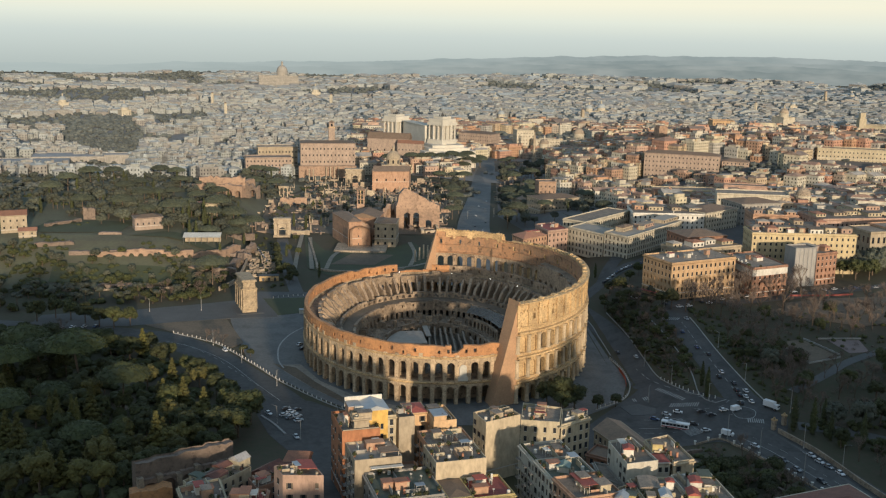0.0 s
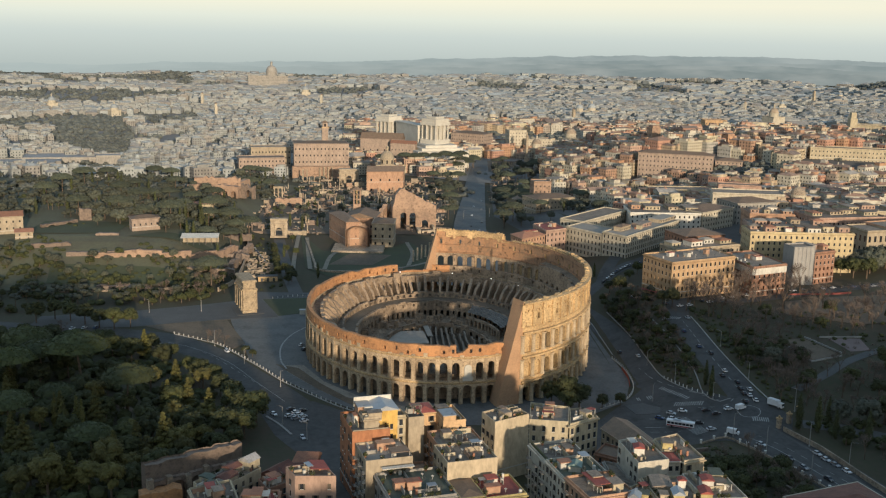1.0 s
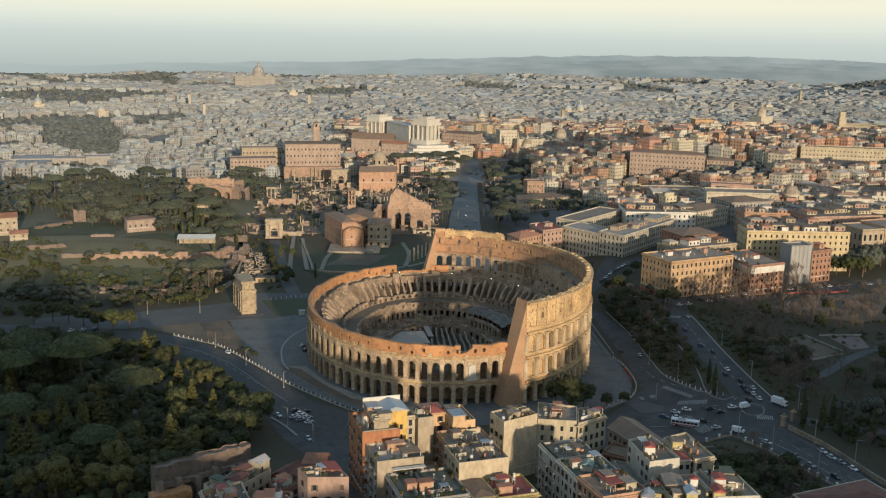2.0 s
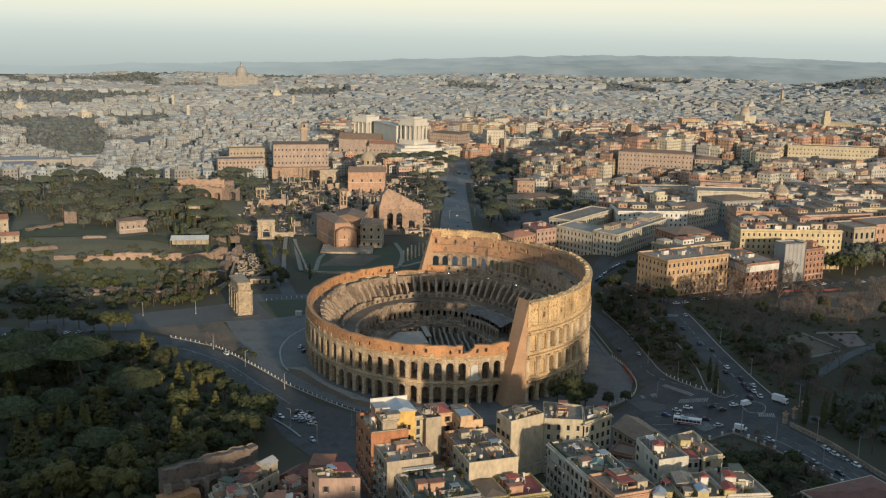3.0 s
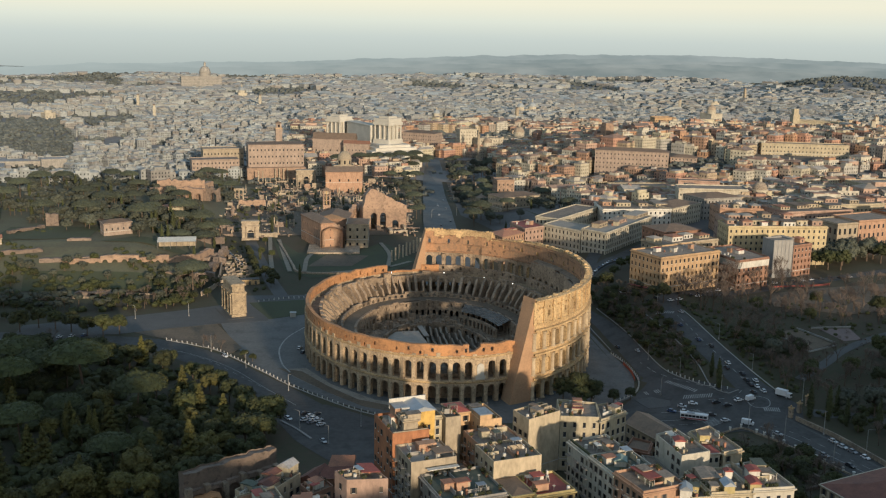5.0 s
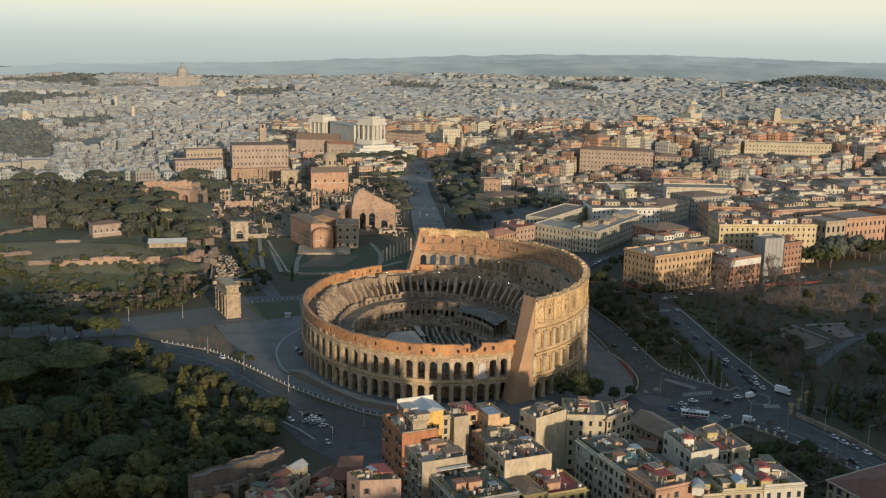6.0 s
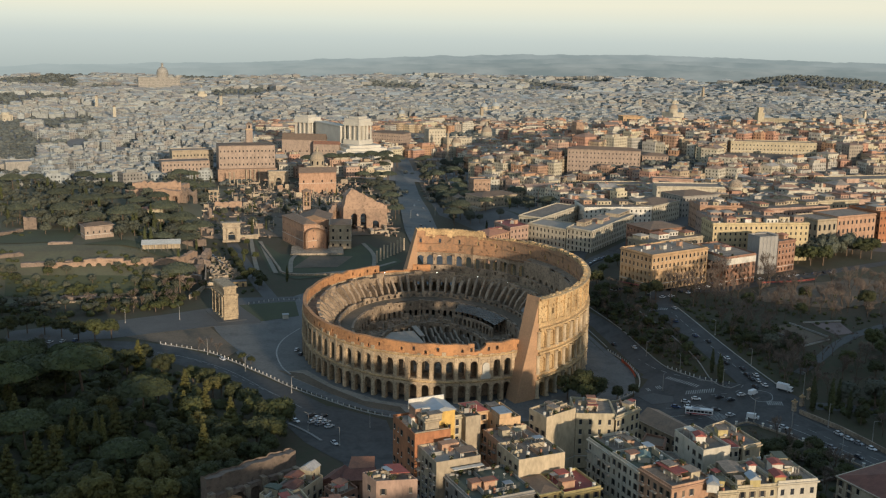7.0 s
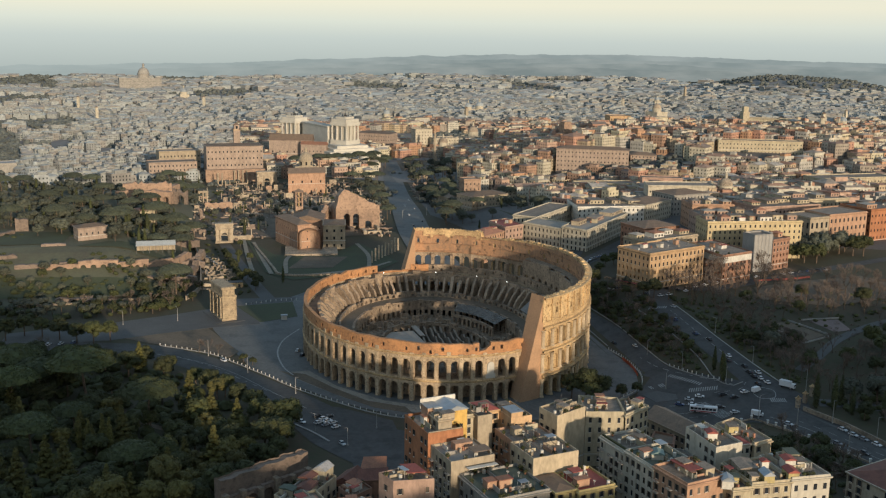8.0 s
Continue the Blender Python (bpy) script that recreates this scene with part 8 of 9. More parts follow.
tree_kind("pine", make_pine, (1, 2, 3, 24), M_PINE)
tree_kind("cypress", make_cypress, (4, 5), M_CYPRESS)
tree_kind("conifer", make_conifer, (6, 7, 8), M_GOLDLEAF)
tree_kind("gold_cypress", make_cypress, (44, 45), M_GOLDLEAF)
tree_kind("hill_pine", make_pine, (46, 47, 48), M_HILLPINE)
tree_kind("evergreen", make_broad, (9, 10, 11), M_LEAF)
tree_kind("laurel", lambda s: make_broad(s, 8, 4.4), (41, 42), M_LEAF)
tree_kind("holm", lambda s: make_broad(s, 13, 5.6), (29, 30, 31), M_HAZYOAK)
tree_kind("olive", lambda s: make_broad(s, 11, 4.4, 0.9, 0.45), (12, 13, 14), M_OLIVE)
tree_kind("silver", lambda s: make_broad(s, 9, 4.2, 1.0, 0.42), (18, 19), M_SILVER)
tree_kind("bare", make_bare, (15, 16, 17), M_TWIG, "branchwork")
TREE_LABEL = {"gold_cypress": ("cypress", "slim cypress with sunlit gold put into its leaf colour"), "hill_pine": ("stone_pine", "umbrella-shaped stone pine on the old hill, needles greyed for haze"), "pine": ("stone_pine", "tall umbrella-shaped stone pine with a bare trunk"), "cypress": ("cypress", "slim dark green cypress"), "conifer": ("conifer", "broad dark evergreen conifer"),
              "evergreen": ("evergreen_tree", "round dark evergreen oak"), "laurel": ("laurel_tree", "low bushy dark green laurel"), "holm": ("holm_oak", "dense green oak on the old hill, leaves greyed for haze"), "olive": ("broadleaf_tree", "tree with thin yellow-brown winter leaves"), "silver": ("olive_tree", "grey-green tree among the ruins, haze in its leaf colour"), "bare": ("bare_tree", "leafless winter tree with fine twigs")}
trng = random.Random(21)


def plant(key, x, y, size=1.0, z=None):
    T, C, cn, far = trng.choice(TREES[key])
    name, label = TREE_LABEL[key]
    z = land(x, y) if z is None else z
    if y > 4:
        # far trees, a few steps across, are one mesh
        t = tagged(part(name, far, None), label, "tree", "trees beyond the amphitheatre")
        t.location, t.rotation_euler = (x, y, z), (0, 0, trng.uniform(0, 6.28))
    else:
        t = thing(name, label, "tree", "trees of the parks", at=(x, y, z), rz=trng.uniform(0, 6.28))
    k = size * trng.uniform(0.9, 1.1)
    t.scale = (k, k, k * trng.uniform(0.92, 1.08))
    if y <= 4:
        part("trunk", T, None, t)
        part(cn, C, None, t)
    return t


def grove(poly, n, keys, gap, seed, lo=0.8, hi=1.15):
    r = random.Random(seed)
    xs, ys = [p[0] for p in poly], [p[1] for p in poly]
    got = []
    for _ in range(n * 30):
        x, y = r.uniform(min(xs), max(xs)), r.uniform(min(ys), max(ys))
        if inside(x, y, poly) and all(math.hypot(x - a, y - b) > gap for a, b in got):
            got.append((x, y))
            plant(r.choice(keys), x, y, r.uniform(lo, hi))
            if len(got) >= n:
                break


# park on the near hill: the crowns that stand out, then the dense wood between them
for x, y, k in ((-170, -66, 1.5), (-141, -101, 1.15), (-140, -154, 0.95), (-191, -59, 1.2), (-206, -41, 1.15), (-170, -102, 0.9), (-200, -75, 1.1), (-182, -124, 1.0), (-228, -60, 1.1), (-215, -95, 1.0), (-236, -20, 1.0), (-183, -30, 0.9)):
    plant("pine", x, y, k)
for x, y in ((-161, -124), (-156, -121), (-159, -127), (-153, -124), (-165, -121)):
    plant("gold_cypress", x, y, 1.1)
for x, y, k in ((-124, -96, 1.0), (-115, -97, 1.0), (-104, -107, 0.9), (-164, -159, 1.2), (-172, -150, 1.1), (-178, -168, 1.15), (-190, -150, 1.2), (-186, -185, 1.1)):
    plant("conifer", x, y, k)
for x, y, k in ((-122, -160, 1.1), (-138, -188, 1.0), (-127, -172, 1.15), (-145, -190, 1.1), (-112, -148, 1.0)):
    plant("conifer", x, y, k)
for x, y, k in ((-110, -149, 1.2), (-107, -143, 1.1), (-117, -157, 1.1), (-144, -194, 1.4), (-153, -196, 1.3), (-128, -176, 1.4), (-100, -140, 1.1), (-131, -190, 1.15), (-163, -200, 1.2), (-113, -172, 1.0), (-104, -160, 1.05)):
    plant("olive", x, y, k)
for x, y, k in ((-93, -135, 1.3), (-86, -128, 1.1), (-89, -109, 1.25), (-83, -113, 1.2), (-110, -64, 1.0), (-95, -100, 1.0), (-117, -58, 1.0), (-104, -78, 1.0), (-97, -88, 1.05), (-124, -46, 0.9), (-138, -23, 0.9), (-150, -16, 0.9), (-88, -122, 1.0)):
    plant("evergreen", x, y, k)
for x, y, k in ((-96, -146, 0.9), (-92, -152, 0.8), (-100, -172, 0.9), (-108, -182, 1.0), (-116, -190, 1.0), (-88, -142, 0.8), (-106, -132, 1.0), (-112, -120, 1.0), (-122, -134, 1.0), (-130, -144, 1.05), (-150, -170, 1.1), (-158, -182, 1.1)):
    plant("evergreen", x, y, k)
PARK = [(-330, -60), (-240, 2), (-160, -8), (-130, -36), (-112, -66), (-98, -100), (-94, -130), (-98, -160), (-118, -205), (-330, -235)]
grove(PARK, 140, ["evergreen", "evergreen", "olive", "evergreen", "conifer", "evergreen"], 6.8, 31, 0.85, 1.25)
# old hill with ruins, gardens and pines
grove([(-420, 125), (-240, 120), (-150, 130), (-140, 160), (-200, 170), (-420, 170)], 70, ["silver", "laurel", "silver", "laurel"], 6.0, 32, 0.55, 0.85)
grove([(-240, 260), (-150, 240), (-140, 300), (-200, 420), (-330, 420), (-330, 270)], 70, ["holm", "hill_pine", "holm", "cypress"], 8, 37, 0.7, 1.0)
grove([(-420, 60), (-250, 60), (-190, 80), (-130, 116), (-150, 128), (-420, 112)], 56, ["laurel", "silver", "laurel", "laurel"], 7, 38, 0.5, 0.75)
grove([(-300, -14), (-165, -12), (-146, -16), (-158, 0), (-196, 12), (-250, 20), (-300, 24)], 40, ["laurel", "laurel", "bare", "laurel"], 6.5, 51, 0.7, 1.0)
grove([(-200, 82), (-164, 84), (-140, 96), (-126, 104), (-150, 118), (-200, 112)], 22, ["laurel", "bare", "laurel"], 6, 52, 0.6, 0.9)
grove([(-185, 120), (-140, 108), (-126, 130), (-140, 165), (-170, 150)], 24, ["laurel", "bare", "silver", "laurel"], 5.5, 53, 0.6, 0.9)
grove([(152, -150), (160, -100), (176, -66), (300, -40), (320, -120), (200, -210), (168, -200)], 62, ["evergreen", "bare", "bare", "evergreen"], 6.2, 54, 0.7, 1.1)
grove([(146, -20), (172, -22), (178, -64), (160, -100), (149, -108), (144, -60)], 42, ["laurel", "bare", "bare"], 5.6, 57, 0.6, 1.0)
for x, y, k in ((-190, 33, 1.1), (-181, 30, 1.2), (-173, 34, 0.9), (-200, 40, 1.0), (-210, 46, 1.0), (-220, 50, 1.1), (-228, 42, 1.1)):
    plant("evergreen", x, y, k)
for x, y, k in ((-102, -11.5, 0.55), (-97.5, -18, 0.5)):
    plant("laurel", x, y, k)
for x, y, k in ((-125, 7, 0.6), (-120, 4, 0.65), (-115, 1, 0.6)):
    plant("bare", x, y, k)
# verge between the two roads
grove([(103, 40), (126, 40), (124, -60), (116, -74), (108, -40)], 40, ["bare", "laurel", "bare", "laurel"], 4.4, 33, 0.45, 0.75)
for i in range(9):
    plant("evergreen", -117.5 + i * 1.6, 250 - i * 10.5, 0.5 + 0.08 * (i % 3))
for x, y, k in ((-145, 133, 1.1),):
    plant("hill_pine", x, y, k)
# dark planting between the amphitheatre and the apartment blocks
grove([(104, 44), (124, 44), (124, 58), (116, 76), (104, 84)], 34, ["laurel", "bare", "laurel", "bare"], 4.0, 71, 0.5, 0.8)
for x, y, k in ((141, 22, 1.5), (147, 28, 1.65), (158, 32, 1.7), (168, 36, 1.55), (150, 10, 1.4), (158, 12, 1.5), (178, 44, 1.6), (186, 48, 1.7), (195, 19, 1.8), (204, 52, 1.5), (222, 62, 1.5)):
    plant("bare", x, y, k)
for x, y, k in ((276, 108, 1.15), (284, 106, 1.3), (270, 114, 0.95), (324, 126, 1.35), (331, 124, 1.2)):
    plant("evergreen", x, y, k)
for key, x, y, k in (("evergreen", 116, 82, 1.0), ("evergreen", 112, 92, 0.8), ("evergreen", 134, 27, 0.95), ("evergreen", 130, 33, 0.8), ("cypress", 111, 138, 0.75), ("evergreen", 126, 100, 0.7), ("evergreen", 134, 112, 0.65), ("evergreen", 142, 118, 0.7)):
    plant(key, x, y, k)
for x, y in ((121, -82), (122, -88), (120, -94)):
    plant("cypress", x, y, 0.8)
for x, y, k in ((54, -91, 1.35), (48, -88, 1.1), (71, -91, 0.6), (80, -88, 0.6), (60, -93, 1.15), (54, -97, 1.0)):
    plant("evergreen", x, y, k)
grove([(90, -215), (94, -180), (100, -160), (112, -154), (119, -160), (125, -185), (126, -208), (104, -214)], 46, ["laurel", "bare", "laurel"], 4.6, 83, 0.55, 0.85)
# park on the hill to the east
grove([(146, 30), (190, 50), (260, 70), (290, 40), (270, 10), (200, -20), (150, -30)], 50, ["bare"], 6.0, 34, 0.75, 1.2)
grove([(150, -40), (172, -50), (182, -75), (230, -70), (270, -60), (280, -160), (160, -130)], 70, ["evergreen", "bare", "bare", "holm", "bare"], 6, 39, 0.65, 1.0)
grove([(165, 10), (300, 40), (310, -40), (240, -50), (200, -24)], 24, ["bare", "bare", "bare", "bare", "evergreen"], 9, 47, 0.7, 1.05)
grove([(200, -8), (290, 0), (290, -30), (230, -34)], 16, ["bare"], 8, 43, 0.7, 0.9)
for x, y in ((146, -131), (153, -134), (158, -140), (168, -148), (160, -128)):
    plant("cypress", x, y, 0.95)
grove([(155, -140), (190, -150), (210, -200), (170, -210)], 20, ["evergreen", "bare"], 6, 44, 0.6, 0.9)
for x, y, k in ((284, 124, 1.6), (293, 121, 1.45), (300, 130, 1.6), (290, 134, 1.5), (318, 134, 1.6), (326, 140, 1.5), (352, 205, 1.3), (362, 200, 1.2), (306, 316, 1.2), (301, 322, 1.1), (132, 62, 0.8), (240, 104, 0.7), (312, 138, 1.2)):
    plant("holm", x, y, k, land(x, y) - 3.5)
grove([(72, 330), (100, 320), (160, 330), (172, 520), (165, 600), (106, 600), (78, 420)], 40, ["holm", "hill_pine", "holm", "cypress"], 8, 55, 0.7, 1.0)
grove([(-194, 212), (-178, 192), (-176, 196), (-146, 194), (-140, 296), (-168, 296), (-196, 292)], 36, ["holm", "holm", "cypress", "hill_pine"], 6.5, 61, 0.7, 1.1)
grove([(-112, 330), (-92, 330), (-70, 420), (-76, 500), (-132, 490), (-130, 400)], 14, ["holm", "cypress", "bare"], 8, 62, 0.6, 0.9)
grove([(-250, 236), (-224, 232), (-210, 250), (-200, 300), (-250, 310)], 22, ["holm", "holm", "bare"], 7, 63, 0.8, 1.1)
# along the avenue and over the ruins
grove([(6, 330), (26, 330), (66, 760), (20, 760)], 22, ["hill_pine", "holm", "holm"], 10, 35, 0.7, 0.95)
grove([(86, 560), (120, 540), (185, 900), (118, 930)], 46, ["hill_pine", "holm", "holm"], 8, 65, 0.7, 1.05)
grove([(50, 800), (78, 800), (90, 900), (60, 850)], 8, ["hill_pine"], 8, 66, 0.9, 1.05)
grove([(68, 330), (98, 330), (128, 700), (100, 760)], 26, ["hill_pine", "holm", "holm"], 8, 36, 0.7, 0.95)
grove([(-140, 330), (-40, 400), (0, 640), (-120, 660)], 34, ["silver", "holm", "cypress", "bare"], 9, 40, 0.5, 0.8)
grove([(-100, 120), (-70, 160), (-110, 300), (-112, 190)], 9, ["evergreen", "cypress"], 6, 41, 0.5, 0.8)
grove([(-330, 430), (-226, 430), (-226, 515), (-330, 515)], 12, ["holm", "cypress", "hill_pine"], 11, 42, 0.8, 1.1)
grove([(-205, 450), (-150, 440), (-150, 720), (-190, 720)], 12, ["holm", "cypress", "hill_pine"], 11, 49, 0.8, 1.1)
for x, y in ((-10, 800), (2, 806), (14, 812), (28, 806), (44, 812), (56, 806), (64, 822), (-40, 790)):
    plant("hill_pine", x, y, 0.95, -1.5)


# ---- scrub, hedges and far woods, uncountable ----
def clumps(name, label, m, places, seed, leafy=24):
    r = random.Random(seed)
    S = Shape()
    for x, y, k in places:
        z = land(x, y)
        lump(S, (x, y, z + k * 0.45), k, 0.75, r.random() * 50)
        if leafy:
            leaves(S, (x, y, z + k * 0.5), k, leafy, k * 0.22, r, 0.75)
    tagged(part(name, S, m), label, "shrubs", kind="stuff")


r_ = random.Random(77)


def spread(poly, n, lo, hi, keep=None):
    xs, ys = [p[0] for p in poly], [p[1] for p in poly]
    out = []
    while len(out) < n:
        x, y = r_.uniform(min(xs), max(xs)), r_.uniform(min(ys), max(ys))
        if inside(x, y, poly) and (keep is None or keep(x, y)):
            out.append((x, y, r_.uniform(lo, hi)))
    return out


clumps("undergrowth", "dark tangled undergrowth beneath the park trees", M_LEAF, spread(PARK, 1150, 1.8, 4.2), 1)
verge = [(105, 46), (127, 40), (125, -66), (114, -78), (107, -40)]
clumps("scrub", "low scrub on the road bank", M_LEAF, spread(verge, 170, 0.7, 1.8) + spread([(143, 30), (156, 30), (156, -40), (160, -100), (150, -108), (142, -60)], 120, 0.7, 1.8)
       + spread([(150, -125), (175, -120), (270, -90), (260, -170), (180, -180)], 240, 1.0, 2.6) + spread([(150, 20), (280, 30), (280, -20), (200, -40), (160, -30)], 120, 0.6, 1.6), 2)
brush = Shape()
rb = random.Random(66)
for x, y, k in spread([(143, 30), (300, 60), (310, -60), (240, -170), (160, -125), (142, -60)], 420, 0.8, 2.2) + spread(verge, 90, 0.8, 1.8):
    leaves(brush, (x, y, land(x, y) + k * 0.5), k, 60, 0.22, rb, 0.7)
tagged(part("dry_brush", brush, M_TWIG), "dry brown winter brush on the park slopes", "shrubs", kind="stuff")
clumps("hedges", "hedges and bushes among the ruins", M_LEAF, spread([(-430, 60), (-260, 60), (-140, 100), (-150, 150), (-430, 160)], 420, 1.2, 3.2, lambda x, y: noise.noise((x / 30, y / 30, 11)) > 0.0) + spread([(-430, 60), (-135, 122), (-140, 330), (-330, 430), (-430, 300)], 620, 0.9, 2.6, lambda x, y: noise.noise((x / 40, y / 40, 1)) > 0.16)
       + spread([(-140, 330), (-30, 330), (30, 640), (-140, 660)], 320, 0.9, 2.4, lambda x, y: noise.noise((x / 30, y / 30, 4)) > 0.12) + spread([(-112, 120), (-96, 130), (-128, 300), (-140, 290)], 60, 0.8, 1.8), 3)
clumps("thicket", "dark thicket under the garden wall", M_LEAF, spread([(80, -180), (100, -140), (112, -140), (124, -180), (100, -220), (86, -215)], 80, 0.5, 1.5) + spread([(84, -150), (112, -142), (128, -170), (132, -203), (102, -220), (86, -235)], 90, 0.5, 1.7), 5)
hill = Shape()
rh = random.Random(88)
for x, y, k in spread([(-430, 250), (-236, 252), (-170, 330), (-158, 395), (-212, 430), (-222, 515), (-430, 505)], 250, 3.0, 5.2) + spread([(-205, 450), (-150, 440), (-150, 720), (-190, 720)], 50, 3.0, 5.0) + spread([(-430, 70), (-260, 66), (-160, 96), (-150, 112), (-430, 108)], 90, 2.4, 4.0) + spread([(-420, 150), (-320, 150), (-315, 250), (-420, 250)], 70, 3, 5):
    z = land(x, y)
    up = rh.uniform(1.1, 2.0) * k
    hill.tube((x, y, z - 0.5), (x, y, z + up), 0.3, 0.2, 5, 1)
    for q in range(5):
        a = q * 1.26 + rh.random()
        c = (x + k * 0.5 * math.cos(a), y + k * 0.5 * math.sin(a), z + up + rh.uniform(-0.3, 0.5) * k * 0.6)
        lump(hill, c, k * 0.52, 0.8, rh.random() * 40)
        leaves(hill, c, k * 0.6, 22, 0.5, rh, 0.8)
tagged(part("hill_woods", hill, [M_HAZYOAK, M_BARK]), "dense dark evergreen wood on the ruined hill", "woods", kind="stuff")
# pale blue-grey leaf tone with the distance haze painted in
M_FARLEAF = mat("far_hazed_leaves", (0.118, 0.125, 0.108), (0.078, 0.086, 0.076), rough=0.8, scale=0.05, fine=0.6, bump=0, spread=0.3, island=True)
woods = []
for _ in range(21000):
    y = r_.uniform(400, 3960)
    x = r_.uniform(-(y + 560) * 0.47 - 120, (y + 560) * 0.74)
    n1 = noise.noise((x / 420 + 7, y / 420, 3))
    if math.hypot(x, y + 500) > 4430:
        continue
    left = x < -150 and y < 1000
    if (y > 1100 and n1 > 0.36) or (left and noise.noise((x / 120, y / 120, 6)) > -0.05 and not free_for_town(x, y)) or (1300 < y < 3900 and x < -0.2 * (y + 500) and noise.noise((x / 350, y / 350, 12)) > 0.02) or (y > 3000 and noise.noise((x / 260, y / 260, 44)) > 0.14) or math.hypot((x - 1800) / 300, (y - 2800) / 400) < 0.97 or (y > 420 and noise.noise((x / 70, y / 70, 31)) > 0.34) or (x < -110 and y < 1250 and y > 640 and noise.noise((x / 110, y / 110, 17)) < (-0.05 if y < 900 else -0.24)) or r_.random() < 0.05:
        woods.append((x, y, r_.uniform(3.0, 6.0) * (1 + y / 5000)))
for x, y in [(266 + i * 7, 604 + (i % 3) * 5 - i * 1.4) for i in range(10)] + [(418 + (i % 4) * 7, 630 + i * 2) for i in range(12)] + [(430 + i * 14, 860 + (i % 2) * 12) for i in range(5)]:
    woods.append((x, y, r_.uniform(5, 7.5)))
woods += spread(RIVER_WOOD, 620, 3.6, 6.8)
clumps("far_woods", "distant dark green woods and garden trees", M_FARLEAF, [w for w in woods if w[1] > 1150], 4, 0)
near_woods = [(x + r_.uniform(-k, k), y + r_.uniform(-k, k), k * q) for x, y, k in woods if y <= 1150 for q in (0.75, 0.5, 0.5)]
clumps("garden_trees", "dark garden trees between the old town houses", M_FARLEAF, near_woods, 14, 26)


# ---- road markings ----
def lie(S, pts, lift, m=0):
    S.poly([(x, y, land(x, y) + lift) for x, y in pts], m)


def zebra(a, b, width, n):
    """Bars of a crossing from a to b."""
    a, b = Vector(a), Vector(b)
    t = (b - a).normalized()
    s = Vector((t.y, -t.x)) * width / 2
    L = (b - a).length
    S = Shape()
    for i in range(n):
        p, q = a + t * (L * i / n), a + t * (L * (i + 0.5) / n)
        lie(S, [p - s, q - s, q + s, p + s][::-1], 0.24)
    tagged(part("zebra_crossing", S, M_PAINT), "worn white zebra crossing on asphalt", "road marking", kind="structure")


zebra((89.8, -79.5), (97.6, -79.1), 4, 8)
zebra((104, -92.5), (115.4, -99.2), 3.6, 13)
zebra((102, -109), (107, -127), 6, 18)
zebra((130, -121), (137, -122.5), 4, 8)
zebra((125, 12), (133.5, 6), 4, 9)
zebra((103, -71), (111, -91), 2.2, 14)


def line(pts, w, label, dash=0.0):
    P = curve([(p[0], p[1], 0) for p in pts], 2.0)
    S = Shape()
    d = 0.0
    for a, b in zip(P, P[1:]):
        d += (b - a).length
        if dash and int(d / dash) % 2:
            continue
        t = (b - a).normalized()
        s = Vector((t.y, -t.x, 0)) * w / 2
        lie(S, [(a - s)[:2], (a + s)[:2], (b + s)[:2], (b - s)[:2]], 0.25)
    tagged(part("road_line", S, M_PAINT), label, "road marking", kind="structure")


line([(-71, 44.5), (-80, 25.5), (-83.8, 9.5), (-84.5, -5.5), (-82, -25), (-78, -37)], 0.8, "pale stone line round the amphitheatre")
line([(-136, 1), (-118, -18), (-99, -46), (-82, -71)], 0.25, "white lane line", 4)
line([(100, -40), (103, -60), (112, -82), (122, -100)], 0.25, "white lane line", 4)
line([(133, 0), (132, -40), (133, -80), (134, -104)], 0.25, "white lane line", 4)
line([(122, -136), (130, -152), (138, -178), (148, -212)], 0.35, "white centre line")
line([(85, -114.6), (104, -115.2)], 0.3, "white stop line")
line([(89.4, -104.6), (104, -107.5)], 0.3, "white stop line")
line([(70, -121), (86, -120), (100, -121)], 0.25, "white lane line", 3)
line([(112, -102), (122, -106), (128, -101)], 0.25, "white lane line", 3)
line([(116, -138), (124, -154), (132, -180), (141, -213)], 0.25, "white edge line")
line([(127, -137), (135, -152), (143, -178), (152, -210)], 0.25, "white lane line", 4)
line([(-146, 6), (-128, -6), (-108, -28), (-90, -58), (-74, -84)], 0.25, "white edge line")
line([(126, -112), (131, -108), (136, -112), (133, -119), (127, -118), (126, -112)], 0.3, "painted traffic island")


# ---- kerbs, walls, fences ----
def wall_line(name, pts, w, hh, m, label, category, kind="structure", step=3.0):
    """Low wall or kerb along a smooth line, standing on the ground."""
    P = curve([(p[0], p[1], 0) for p in pts], step)
    S = Shape()
    n = len(P)
    k = len(S.v)
    for i, p in enumerate(P):
        t = (P[min(i + 1, n - 1)] - P[max(i - 1, 0)]).normalized()
        s = Vector((t.y, -t.x, 0)) * w / 2
        z = land(p.x, p.y)
        S.v += [(p.x - s.x, p.y - s.y, z - 0.3), (p.x - s.x, p.y - s.y, z + hh), (p.x + s.x, p.y + s.y, z + hh), (p.x + s.x, p.y + s.y, z - 0.3)]
    for i in range(n - 1):
        for a, b in ((0, 1), (1, 2), (2, 3)):
            S.f.append((4 * i + a, 4 * i + b, 4 * i + 4 + b, 4 * i + 4 + a))
            S.m.append(0)
    for f in ((0, 1, 2, 3), (4 * n - 4, 4 * n - 3, 4 * n - 2, 4 * n - 1)):
        S.f.append(f)
        S.m.append(0)
    return tagged(part(name, S, m), label, category, kind=kind)


